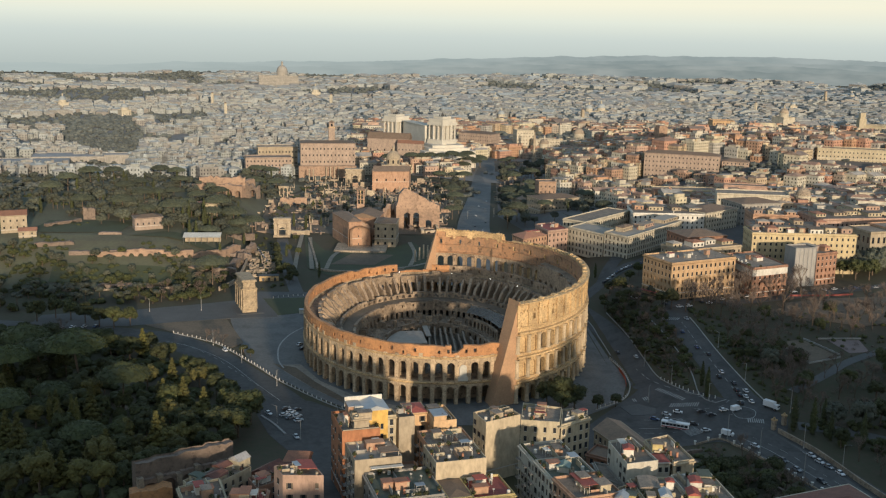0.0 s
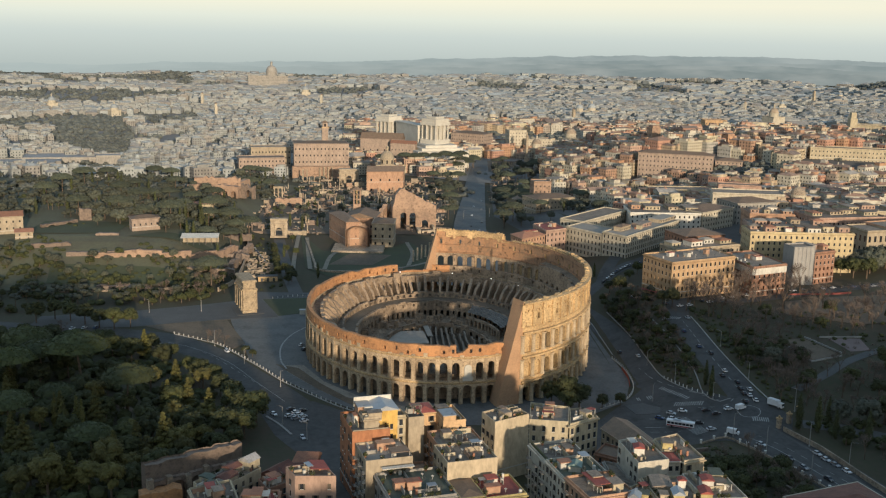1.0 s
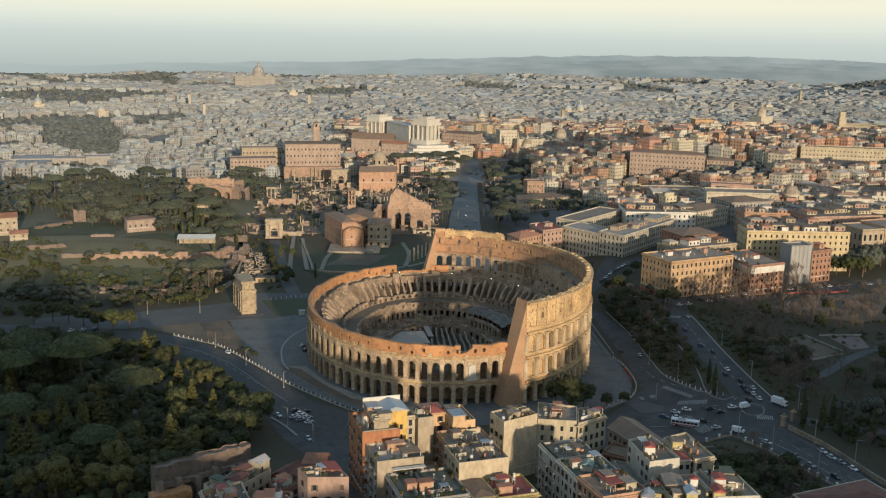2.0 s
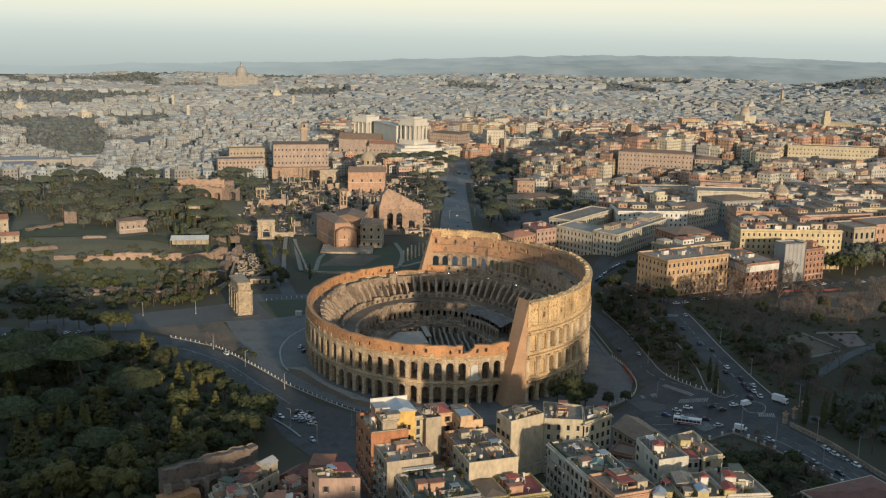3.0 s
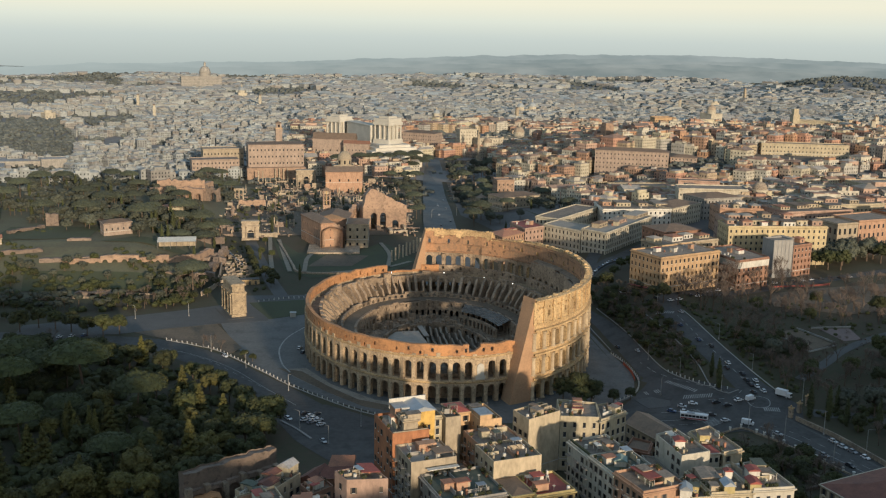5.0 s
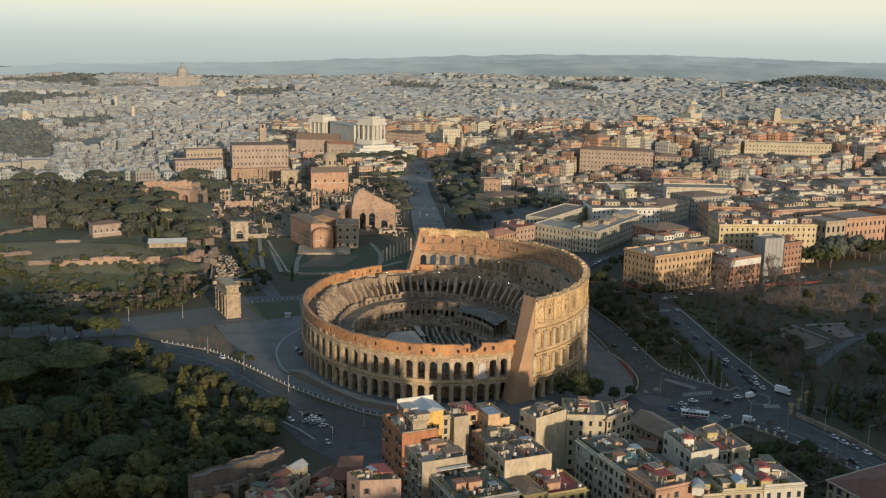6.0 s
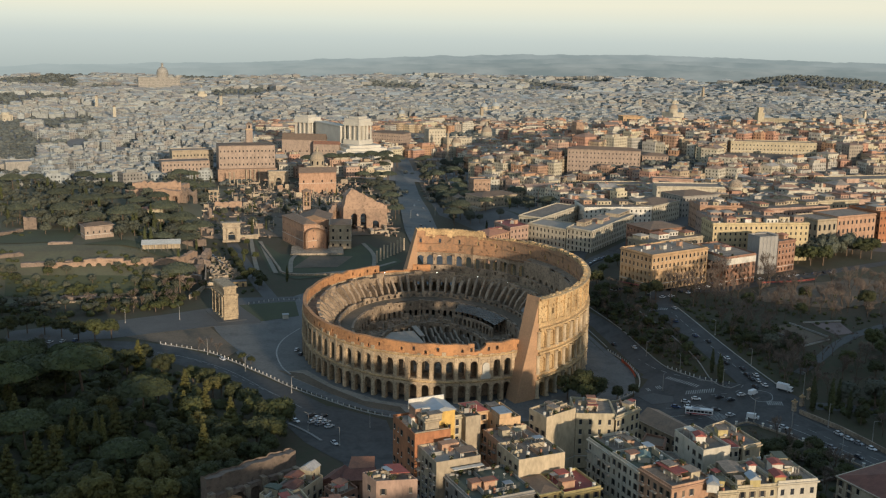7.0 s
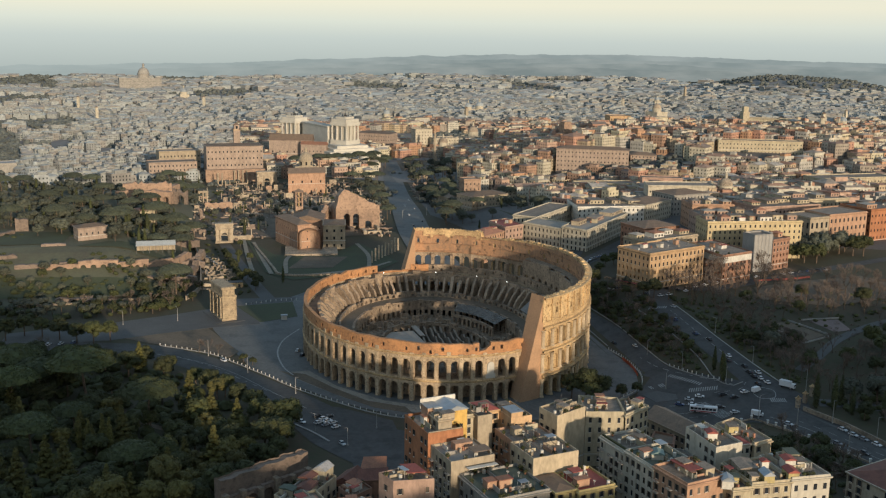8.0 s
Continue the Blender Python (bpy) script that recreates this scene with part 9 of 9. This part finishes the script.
LEFT_LINE = [(-146, 22), (-129, 11), (-119, 3.5), (-109, -9.5), (-99, -24), (-89.5, -38), (-80, -53), (-71, -65), (-60, -78), (-48, -91), (-36, -100), (-20, -106), (0, -110)]
RIGHT_LINE = [(91, -18), (93, -32), (93.5, -48), (92, -63), (87, -76), (80, -84), (70, -92)]
AVENUE = [(103, -137), (114, -134.5), (117.6, -142), (121.1, -150), (125, -162), (128.3, -173), (134.2, -190.4), (141, -213)]
wall_line("kerb", LEFT_LINE, 0.5, 0.32, M_KERB, "pale stone kerb of the square", "kerb")
wall_line("kerb", RIGHT_LINE, 0.5, 0.32, M_KERB, "pale stone kerb with posts", "kerb")
wall_line("kerb", [(-80, -103), (-73, -113), (-67, -124)], 1.0, 0.5, M_KERB, "concrete road divider", "kerb")
wall_line("kerb", [(120, 30), (121, -10), (121, -60), (118, -90), (122, -101), (127, -100)], 0.5, 0.3, M_KERB, "kerb of the planted bank", "kerb")
wall_line("kerb", [(140, 10), (139, -40), (141, -78), (145, -112)], 0.5, 0.3, M_KERB, "kerb of the hill park", "kerb")
wall_line("kerb", [(84, 95), (92, 55), (92.5, 20), (92.5, -12)], 0.5, 0.3, M_KERB, "kerb beside the amphitheatre", "kerb")
wall_line("kerb", [(104, 60), (106, 10), (106, -30), (107, -60), (114, -84), (119, -92)], 0.5, 0.3, M_KERB, "kerb of the planted bank", "kerb")
wall_line("garden_wall", [(139, -133), (143, -142), (147, -152), (150, -166), (153, -185), (158, -210)], 0.6, 2.2, M_RUBBLE, "old brick garden wall along the avenue", "wall")
wall_line("kerb", [(136, -131), (140, -142), (144, -154), (147, -170), (152, -195)], 1.6, 0.2, M_PAVE, "narrow pavement along the wall", "pavement")
wall_line("retaining_wall", [(112, 116), (119, 122), (131, 131), (142, 140)], 0.6, 1.3, M_PAVE, "pale stone parapet of the climbing street", "wall")
wall_line("retaining_wall", [(-96, 292), (-88, 240), (-82, 200), (-79, 183), (-66, 176), (-40, 178), (-18, 184)], 1.6, 1.6, M_RUBBLE, "ruined masonry edge of the temple terrace", "wall")
patch("platform_paving", [(-72, 200), (-40, 200), (-26, 236), (-58, 240)], M_EARTH, 0.5, "broken earthy paving of the temple platform", "paving")
wall_line("safety_fence", [(214, 60), (226, 61), (244, 63), (256, 66)], 0.1, 1.2, M_REDROOF, "red netting fence along the park edge", "fence")
wall_line("retaining_wall", AVENUE, 0.5, 0.9, M_RUBBLE, "low masonry wall above the excavation", "wall")
wall_line("garden_wall", [(-138, 118), (-131, 150), (-136, 240), (-146, 300)], 0.8, 3.0, M_RUBBLE, "old terrace wall of the ruined hill", "wall")
wall_line("garden_wall", [(-240, 112), (-200, 116), (-160, 122)], 0.6, 1.4, M_RUBBLE, "long low garden wall", "wall")
patch("dry_grass", [(-430, 112), (-240, 114), (-146, 132), (-138, 200), (-146, 300), (-150, 480), (-135, 670), (-430, 690)], M_HAZEGRASS, 0.55, "winter grass over the ruined hill, paled for haze", "grass", cell=12)
patch("forum_ground", [(-142, 312), (-80, 318), (8, 320), (24, 420), (36, 640), (-130, 670), (-150, 480)], M_EARTH, 0.45, "dusty earth and paving of the old forum", "ground", cell=10)
patch("earth_court", [(175, -31), (189, -27), (198, -50), (181, -58)], M_EARTH, 0.15, "bare sandy court in the hill park", "court", edge=0.1)
patch("park_lawn", [(196, 16), (206, 44), (240, 56), (292, 66), (300, 36), (270, 8), (230, -4)], M_EARTH, 0.35, "brown trodden lawn of the hill park", "lawn", edge=0.1)
patch("paved_court", [(202, -27), (219, -27), (217, -44), (206, -46)], M_COURT, 0.15, "pinkish paved court in the hill park", "court", edge=0.1)
ribbon("path", [(160, -92), (181, -75), (200, -58), (229, -40), (262, -26)], 5.0, M_PAVE, 0.2, "pale path climbing through the hill park", "path", cross=2)
for (xa, ya), (xb, yb) in (((174, -32), (180, -59)), ((180, -60), (199, -52)), ((198, -26), (221, -25)), ((190, -26), (200, -49))):
    n = max(2, int(math.dist((xa, ya), (xb, yb)) / 4))
    for i in range(n):
        x, y = xa + (xb - xa) * (i + 0.5) / n, ya + (yb - ya) * (i + 0.5) / n
        wl = part("low_wall", Shape().box(0, 0, -0.3, math.dist((xa, ya), (xb, yb)) / n, 0.4, 1.1), M_KERB)
        wl.location, wl.rotation_euler = (x, y, land(x, y)), (0, 0, math.atan2(yb - ya, xb - xa))
        tagged(wl, "low pale stone wall of the park court", "wall", "park court walls")
# floodlights on the ring wall of the amphitheatre
M_BULB = bpy.data.materials.new("floodlight_lens")
M_BULB.use_nodes = True
M_BULB.node_tree.nodes["Principled BSDF"].inputs["Emission Color"].default_value = (1.0, 0.95, 0.85, 1)
M_BULB.node_tree.nodes["Principled BSDF"].inputs["Emission Strength"].default_value = 6.0
for x, y in ((-21, 62), (10, 60), (32, 47), (46, 31)):
    fl = thing("floodlight", "small bright floodlight on the inner wall top", "lamp", "floodlights", at=(x, y, 23.0))
    part("post", Shape().tube((0, 0, 0), (0, 0, 4.4), 0.08, 0.08, 6), M_METAL, fl)
    part("housing", Shape().box(0, 0.15, 4.3, 0.5, 0.3, 0.4), M_METAL, fl)
    part("lens", Shape().box(0, -0.05, 4.36, 0.36, 0.08, 0.28), M_BULB, fl, "glowing white lens")
ribbon("path", [(150, -126), (170, -132), (200, -150), (240, -160)], 8, M_PAVE, 0.14, "wide pale park path", "path")
ribbon("path", [(-170, -70), (-144, -92), (-122, -110), (-104, -124)], 3.2, M_EARTH, 0.14, "earth path through the park", "path")
ribbon("road", [(150, 52), (180, 46), (230, 66), (290, 92), (360, 120)], 9, M_ASPHALT, 0.16, "side street with parked cars below the houses")
ribbon("road", [(110, 110), (124, 150), (150, 200), (190, 262)], 10, M_ASPHALT, 0.17, "side street beside the institute")

post = Shape().lathe(0, 0, [(0.0, -0.2), (0.22, -0.2), (0.22, 0.9), (0.26, 0.95), (0.2, 1.1), (0.0, 1.18)], 8).mesh("post", M_POST)


def posts(name, pts, gap, label, rails=True, rail_mat=M_METAL, rail_h=0.8):
    P = curve([(p[0], p[1], 0) for p in pts], gap)
    f = thing(name, label, "fence")
    S = Shape()
    for a, b in zip(P, P[1:]):
        o = part("post", post, None, f)
        o.location = (a.x, a.y, land(a.x, a.y) + 0.3)
        S.v += [(a.x, a.y, land(a.x, a.y) + 0.3 + rail_h - 0.06), (a.x, a.y, land(a.x, a.y) + 0.3 + rail_h + 0.06)]
    n = len(S.v) // 2
    for i in range(n - 1):
        S.f.append((2 * i, 2 * i + 2, 2 * i + 3, 2 * i + 1))
        S.m.append(0)
    if rails:
        part("rail", S, rail_mat, f)


posts("bollard_fence", LEFT_LINE, 3.2, "row of pale stone posts with chains along the road")
posts("bollard_fence", RIGHT_LINE, 2.6, "row of pale stone posts round the square")
f = thing("parapet_fence", "pale stone piers with a rail on the avenue wall", "fence")
pier = Shape().box(0, 0, 0.6, 0.8, 0.8, 1.3).box(0, 0, 1.9, 1.0, 1.0, 0.25).mesh("pier", M_POST)
P = curve([(p[0], p[1], 0) for p in AVENUE], 4.3)
for i, a in enumerate(P):
    o = part("pier", pier, None, f)
    o.location, o.rotation_euler = (a.x, a.y, land(a.x, a.y)), (0, 0, 1.2)
    if i:
        c = P[i - 1]
        for hh in (1.2, 1.7):
            part("rail", Shape().tube((c.x, c.y, land(c.x, c.y) + hh), (a.x, a.y, land(a.x, a.y) + hh), 0.05, 0.05, 5), M_METAL, f)
posts("bollard_fence", [(107, -62), (113, -80), (119, -92), (125, -99)], 3.0, "row of pale posts along the bank")
posts("bollard_fence", [(-70, 110), (-86, 108), (-104, 100)], 3.0, "row of posts beside the lawn")
b = thing("barrier", "orange building-site mesh barrier behind the posts", "barrier")
P = curve([(92.2, -36, 0), (92.2, -50, 0), (90.5, -62, 0)], 3.0)
for a, c in zip(P, P[1:]):
    S = Shape()
    z = land(a.x, a.y) + 0.1
    S.quad((a.x, a.y, z), (c.x, c.y, z), (c.x, c.y, z + 1.6), (a.x, a.y, z + 1.6))
    S.quad((c.x - 0.08, c.y, z), (a.x - 0.08, a.y, z), (a.x - 0.08, a.y, z + 1.6), (c.x - 0.08, c.y, z + 1.6))
    part("mesh_panel", S, M_ORANGEFENCE, b)


def street_lamp(x, y, hh=10.0, turn=0.0):
    b = thing("street_lamp", "tall grey street lamp with a curved arm", "street lamp", "street lamps", at=(x, y, land(x, y)), rz=turn)
    part("pole", Shape().tube((0, 0, -0.3), (0, 0, hh), 0.16, 0.10, 8), M_KERB, b)
    part("arm", Shape().tube((0, 0, hh), (1.8, 0, hh + 0.5), 0.08, 0.06, 6), M_KERB, b)
    part("lamp_head", Shape().box(2.1, 0, hh + 0.38, 1.0, 0.4, 0.2), M_METAL, b)
    part("base", Shape().lathe(0, 0, [(0.32, 0), (0.32, 0.7), (0.2, 0.9)], 8), M_KERB, b)


for i, (x, y) in enumerate([(117, -135), (124, -154), (132, -179), (151, -114), (144, -148), (151, -169), (104, -40), (110, -70), (141, -40), (142, -80), (120, -97), (-78, -64), (-100, -30), (-120, 0), (-72, -112), (-60, -130), (-46, -112), (128, 20), (96, -84), (-140, 70), (-170, 66), (34, 300), (60, 300), (40, 400), (66, 420)]):
    street_lamp(x, y, 10.5 if i < 6 else 8.0, i * 1.1)
for x, y in ((138, -130), (144, -125.5), (151, -119)):
    g = thing("gate_pillar", "old brick gate pillar with a stone cap", "gate pillar", "park gate pillars", at=(x, y, land(x, y)))
    part("shaft", Shape().box(0, 0, -0.3, 1.6, 1.6, 4.6, 0.5), M_RUBBLE, g)
    part("cap", Shape().box(0, 0, 4.3, 2.0, 2.0, 0.5, 0.5), M_TRAV, g)
    part("ball", Shape().lathe(0, 0, [(0.0, 4.8), (0.4, 4.9), (0.5, 5.3), (0.3, 5.7), (0.0, 5.8)], 8), M_TRAV, g)


# ---- vehicles ----
def paint(name, c):
    m = mat(name, c, tuple(v * 0.85 for v in c), rough=0.3, bump=0, spread=0.05, scale=0.3)
    m.node_tree.nodes["Principled BSDF"].inputs["Coat Weight"].default_value = 0.5
    return m


PAINTS = [(paint("white_car_paint", (0.72, 0.72, 0.72)), "white"), (paint("dark_car_paint", (0.03, 0.03, 0.035)), "black"), (paint("grey_car_paint", (0.22, 0.23, 0.25)), "grey"),
          (paint("blue_car_paint", (0.04, 0.07, 0.16)), "dark blue"), (paint("red_car_paint", (0.30, 0.03, 0.03)), "red"), (paint("silver_car_paint", (0.5, 0.51, 0.52)), "silver")]


def car_meshes(L=4.2, W=1.75, H=1.45, van=False):
    """Body, glasshouse, wheel and lamp meshes of a car that points along +x."""
    def loft(secs, m):
        S = Shape()
        for x, w, z0, z1, tw in secs:
            S.v += [(x, -w / 2, z0), (x, w / 2, z0), (x, tw / 2, z1), (x, -tw / 2, z1)]
        for i in range(len(secs) - 1):
            for a, b_ in ((0, 1), (1, 2), (2, 3), (3, 0)):
                S.f.append((4 * i + a, 4 * i + b_, 4 * i + 4 + b_, 4 * i + 4 + a)[::-1])
                S.m.append(m)
        S.f += [(3, 2, 1, 0)[::-1], tuple(4 * (len(secs) - 1) + k for k in (3, 2, 1, 0))]
        S.m += [m, m]
        return S
    h = L / 2
    if van:
        body = loft([(-h, W * 0.94, 0.3, H * 0.97, W * 0.86), (-h * 0.9, W, 0.28, H, W * 0.88), (h * 0.45, W, 0.28, H, W * 0.88), (h * 0.72, W, 0.28, H * 0.62, W * 0.92), (h * 0.98, W * 0.92, 0.3, H * 0.5, W * 0.86)], 0)
        glass = loft([(h * 0.40, W * 0.90, H * 0.62, H * 0.95, W * 0.86), (h * 0.5, W * 0.94, H * 0.62, H * 0.93, W * 0.87), (h * 0.70, W * 0.94, H * 0.6, H * 0.66, W * 0.93)], 0)
        roof = None
    else:
        body = loft([(-h, W * 0.86, 0.4, 0.78, W * 0.8), (-h * 0.9, W * 0.98, 0.26, 0.9, W * 0.9), (-h * 0.3, W, 0.24, 0.92, W * 0.94), (h * 0.35, W, 0.24, 0.9, W * 0.94), (h * 0.85, W * 0.96, 0.26, 0.74, W * 0.86), (h, W * 0.82, 0.36, 0.6, W * 0.74)], 0)
        glass = loft([(-h * 0.86, W * 0.86, 0.88, 0.92, W * 0.84), (-h * 0.56, W * 0.9, 0.88, H - 0.07, W * 0.72), (h * 0.08, W * 0.9, 0.88, H - 0.06, W * 0.72), (h * 0.44, W * 0.86, 0.86, 0.9, W * 0.84)], 0)
        roof = loft([(-h * 0.58, W * 0.74, H - 0.1, H - 0.04, W * 0.70), (-h * 0.25, W * 0.75, H - 0.08, H, W * 0.70), (h * 0.10, W * 0.74, H - 0.1, H - 0.05, W * 0.70)], 0)
    wheel = Shape()
    for i in range(12):
        a, b2 = math.pi * i / 6, math.pi * (i + 1) / 6
        for y, f in ((-0.1, 0), (0.1, 1)):
            q = [(0, y, 0), (0.32 * math.cos(a), y, 0.32 * math.sin(a)), (0.32 * math.cos(b2), y, 0.32 * math.sin(b2))]
            wheel.tri(*(q[::-1] if f else q))
        wheel.quad((0.32 * math.cos(a), -0.1, 0.32 * math.sin(a)), (0.32 * math.cos(b2), -0.1, 0.32 * math.sin(b2)), (0.32 * math.cos(b2), 0.1, 0.32 * math.sin(b2)), (0.32 * math.cos(a), 0.1, 0.32 * math.sin(a)))
    return body, glass, roof, wheel


KITS = {}
for kind, args in (("car", {}), ("van", dict(L=5.2, W=2.0, H=2.3, van=True))):
    body, glass, roof, wheel = car_meshes(**args)
    KITS[kind] = (body, glass, roof, wheel.mesh("wheel", M_TYRE), Shape().box(0, 0, 0, 0.1, 0.36, 0.16).mesh("headlight", M_LAMPGLASS), Shape().box(0, 0, 0, 0.08, 0.34, 0.18).mesh("tail_light", M_TAIL), args.get("L", 4.2), args.get("W", 1.75))
BODIES = {}


def vehicle(x, y, rz, kind="car", col=None, z=None):
    body, glass, roof, wheel, head, tail, L, W = KITS[kind]
    m, word = PAINTS[crng.choice([0, 0, 0, 1, 2, 3, 5, 1]) if col is None else col]
    if (kind, word) not in BODIES:
        BODIES[kind, word] = (body.mesh("body", m), glass.mesh("glasshouse", M_GLASS), roof.mesh("roof_panel", m) if roof else None)
    mb, mg, mr = BODIES[kind, word]
    b = thing(kind, "%s %s on the asphalt" % (word, "hatchback car" if kind == "car" else "delivery van"), kind, "traffic", at=(x, y, (land(x, y) if z is None else z) + 0.2), rz=rz)
    part("body", mb, None, b)
    part("glasshouse", mg, None, b)
    if mr:
        part("roof_panel", mr, None, b)
    for sx in (-0.31, 0.31):
        for sy in (-1, 1):
            o = part("wheel", wheel, None, b)
            o.location = (sx * L, sy * (W / 2 - 0.1), 0.32)
    for sy in (-1, 1) if y < 0 else ():
        o = part("headlight", head, None, b)
        o.location = (L / 2 - 0.08, sy * W * 0.33, 0.55)
        o = part("tail_light", tail, None, b)
        o.location = (-L / 2 + 0.05, sy * W * 0.34, 0.62)
    return b


crng = random.Random(8)
A1, A2, A3 = -1.05, 1.6, -1.25
for x, y, rz in [(111, -125, 0.2), (105, -102, -0.3), (114, -107, 0.1), (117, -112, 0.1), (136, -99, A2), (132, -105, A2), (134, -97, A2), (125, -146, A1), (131, -161, A3), (133, -170, A3), (138, -181, A3), (145, -162, A3), (146.5, -167, A3),
                 (148.5, -173, A3), (144, -156, A3), (123, -110, 0.3), (138, -93, A2), (96.5, -11, A2), (103, -25, A2), (133, -72, A2), (130.5, -77, A2), (135, -85, A2), (134, -92, A2), (129, -16, A2), (100, -102, -0.5), (99, -108, -0.5), (94, -105, -0.5), (108, -117, -0.4),
                 (133, -50, A2), (130, -40, A2), (137, -104, A2), (-70, -95, 0.5), (-67.5, -98.5, 0.6), (-65, -96.5, 0.6), (-70, -103, 0.6), (-67, -106, 0.6), (-64, -104, 0.6), (-63, -109, 0.6), (-66, -101.5, 0.6), (-77, -101, -0.9), (-112, -10, -1.0), (-62, -128, -1.2),
                 (50, 340, A2), (44, 360, A2), (55, 380, A2), (49, 420, A2), (62, 470, A2), (57, 500, A2), (70, 560, A2), (64, 620, A2), (-72, -6, 1.2), (-74, 2, 1.2)]:
    vehicle(x, y, rz + crng.uniform(-0.06, 0.06))
for i in range(9):
    t = (i + 0.4) / 9
    vehicle(112 + 33 * t, 116 + 30 * t, 0.74 + (3.14 if i % 3 else 0))
for x, y, rz in ((124, 60, 2.1), (121, 64, 2.1), (127, 48, 2.0), (133, 37, 1.9), (140, 31, 0.4), (146, 33, 0.4), (160, 40, 0.4), (188, 57, 0.4), (184, 61, 1.4), (137, 6, 1.7), (128, 34, 1.9)):
    vehicle(x, y, rz)
for i in range(18):
    t = i / 18
    x, y = 156 + 130 * t, 44 + 42 * t + 6 * math.sin(t * 3)
    vehicle(x, y - 1.0, 0.35 + crng.uniform(-0.05, 0.05) + (1.3 if i % 4 == 0 else 0))
for i in range(8):
    vehicle(-235 + i * 6.2, 25 + i * 1.0, 1.2)
for i in range(9):
    vehicle(-117 - i * 1.9, 200 + i * 6.4, 1.8)
vehicle(128, -111, 0.5, "van", 0)
vehicle(118, -132, -0.6, "van", 0)
vehicle(40, 232, 0.4, "van", 0)
# box lorry
b = thing("box_lorry", "white box lorry parked by the park gate", "lorry", at=(144, -110, land(144, -110) + 0.2), rz=-0.9)
part("cargo_box", Shape().box(-1.0, 0, 0.9, 5.2, 2.3, 2.5), PAINTS[0][0], b)
part("cab", Shape().box(2.6, 0, 0.5, 1.8, 2.1, 2.0), PAINTS[0][0], b)
part("windscreen", Shape().box(3.48, 0, 1.4, 0.1, 1.9, 0.9), M_GLASS, b)
part("chassis", Shape().box(0, 0, 0.45, 6.6, 1.6, 0.4), M_METAL, b)
for sx in (-2.4, 2.5):
    for sy in (-1, 1):
        o = part("wheel", KITS["car"][3], None, b)
        o.location, o.scale = (sx, sy * 0.98, 0.42), (1.3, 1.3, 1.3)
# city bus
bx, by = 100, -117
b = thing("city_bus", "white city bus with dark windows", "bus", at=(bx, by, land(bx, by) + 0.2), rz=-0.42)
part("body", Shape().box(0, 0, 0.35, 12, 2.5, 2.6), PAINTS[0][0], b)
for s in (-1, 1):
    for i in range(7):
        part("window", Shape().box(-4.9 + i * 1.6, s * 1.25, 1.4, 1.4, 0.06, 1.0), M_GLASS, b)
part("windscreen", Shape().box(6.0, 0, 1.2, 0.06, 2.2, 1.4), M_GLASS, b)
part("roof_unit", Shape().box(-1.5, 0, 2.95, 3.4, 1.6, 0.3), M_GREYMETAL, b)
part("side_stripe", Shape().box(0, -1.26, 0.5, 11.6, 0.03, 0.5), PAINTS[4][0], b)
for sx in (-3.6, 3.8):
    for sy in (-1, 1):
        o = part("wheel", KITS["car"][3], None, b)
        o.location, o.scale = (sx, sy * 1.15, 0.48), (1.5, 1.5, 1.5)
# cafe awnings along the foot of the ochre block
for i in range(4):
    x, y = 128.2 + i * 2.6, 66.8 - i * 5.9
    k = thing("cafe_awning", "terracotta canvas awning over a pavement cafe", "awning", "cafe awnings", at=(x, y, land(x, y)), rz=-1.154)
    part("canvas", Shape().box(0, -1.4, 2.6, 4.6, 2.6, 0.14), M_REDROOF, k)
    for sx in (-2.1, 2.1):
        for sy in (-2.5, -0.3):
            part("post", Shape().tube((sx, sy, -0.2), (sx, sy, 2.6), 0.05, 0.05, 6), M_METAL, k)
# excavated rooms beside the old street
frng = random.Random(77)
for x, y in ((-126, 232), (-121, 218), (-119, 204), (-115, 190), (-112, 177), (-128, 206), (-126, 190), (-122, 176), (-118, 162)):
    w, d = frng.uniform(6, 10), frng.uniform(6, 9)
    f = thing("ruin_footing", "low broken walls of an excavated brick room", "ruin", "excavated rooms", at=(x, y, land(x, y) + 0.1), rz=0.16 + frng.uniform(-0.1, 0.1))
    for cx, cy, lx, ly in ((0, -d / 2, w, 0.7), (0, d / 2, w, 0.7), (-w / 2, 0, 0.7, d - 0.8), (w / 2, 0, 0.7, d - 0.8)):
        S = Shape()
        n = 4
        for j in range(n):
            q = (j + 0.5) / n - 0.5
            S.box(cx + (q * lx if lx > ly else 0), cy + (q * ly if ly > lx else 0), -0.3, lx / n if lx > ly else lx, ly / n if ly > lx else ly, 0.3 + frng.uniform(0.5, 2.6))
        part("wall", S, M_RUBBLE, f)
f = thing("stone_platform", "pale low stone building by the old street", "ruin", at=(-110, 150, land(-110, 150) + 0.1), rz=0.15)
part("block", Shape().box(0, 0, -0.3, 13, 5, 3.6), M_TRAV, f)
part("roof", Shape().box(0, 0, 3.3, 13.5, 5.5, 0.3), M_PAVE, f)
for i in range(3):
    part("doorway", Shape().box(-4 + i * 4, -2.5, 0, 1.4, 0.16, 2.3), M_METAL, f)
# kiosk and small white hut by the lawn
k = thing("kiosk", "small white ticket hut beside the amphitheatre", "hut", at=(-79, 66, 0.1))
part("walls", Shape().box(0, 0, 0, 3.4, 2.6, 2.6), M_WHITE, k)
part("roof", Shape().box(0, 0, 2.6, 3.9, 3.1, 0.2), M_GREYMETAL, k)
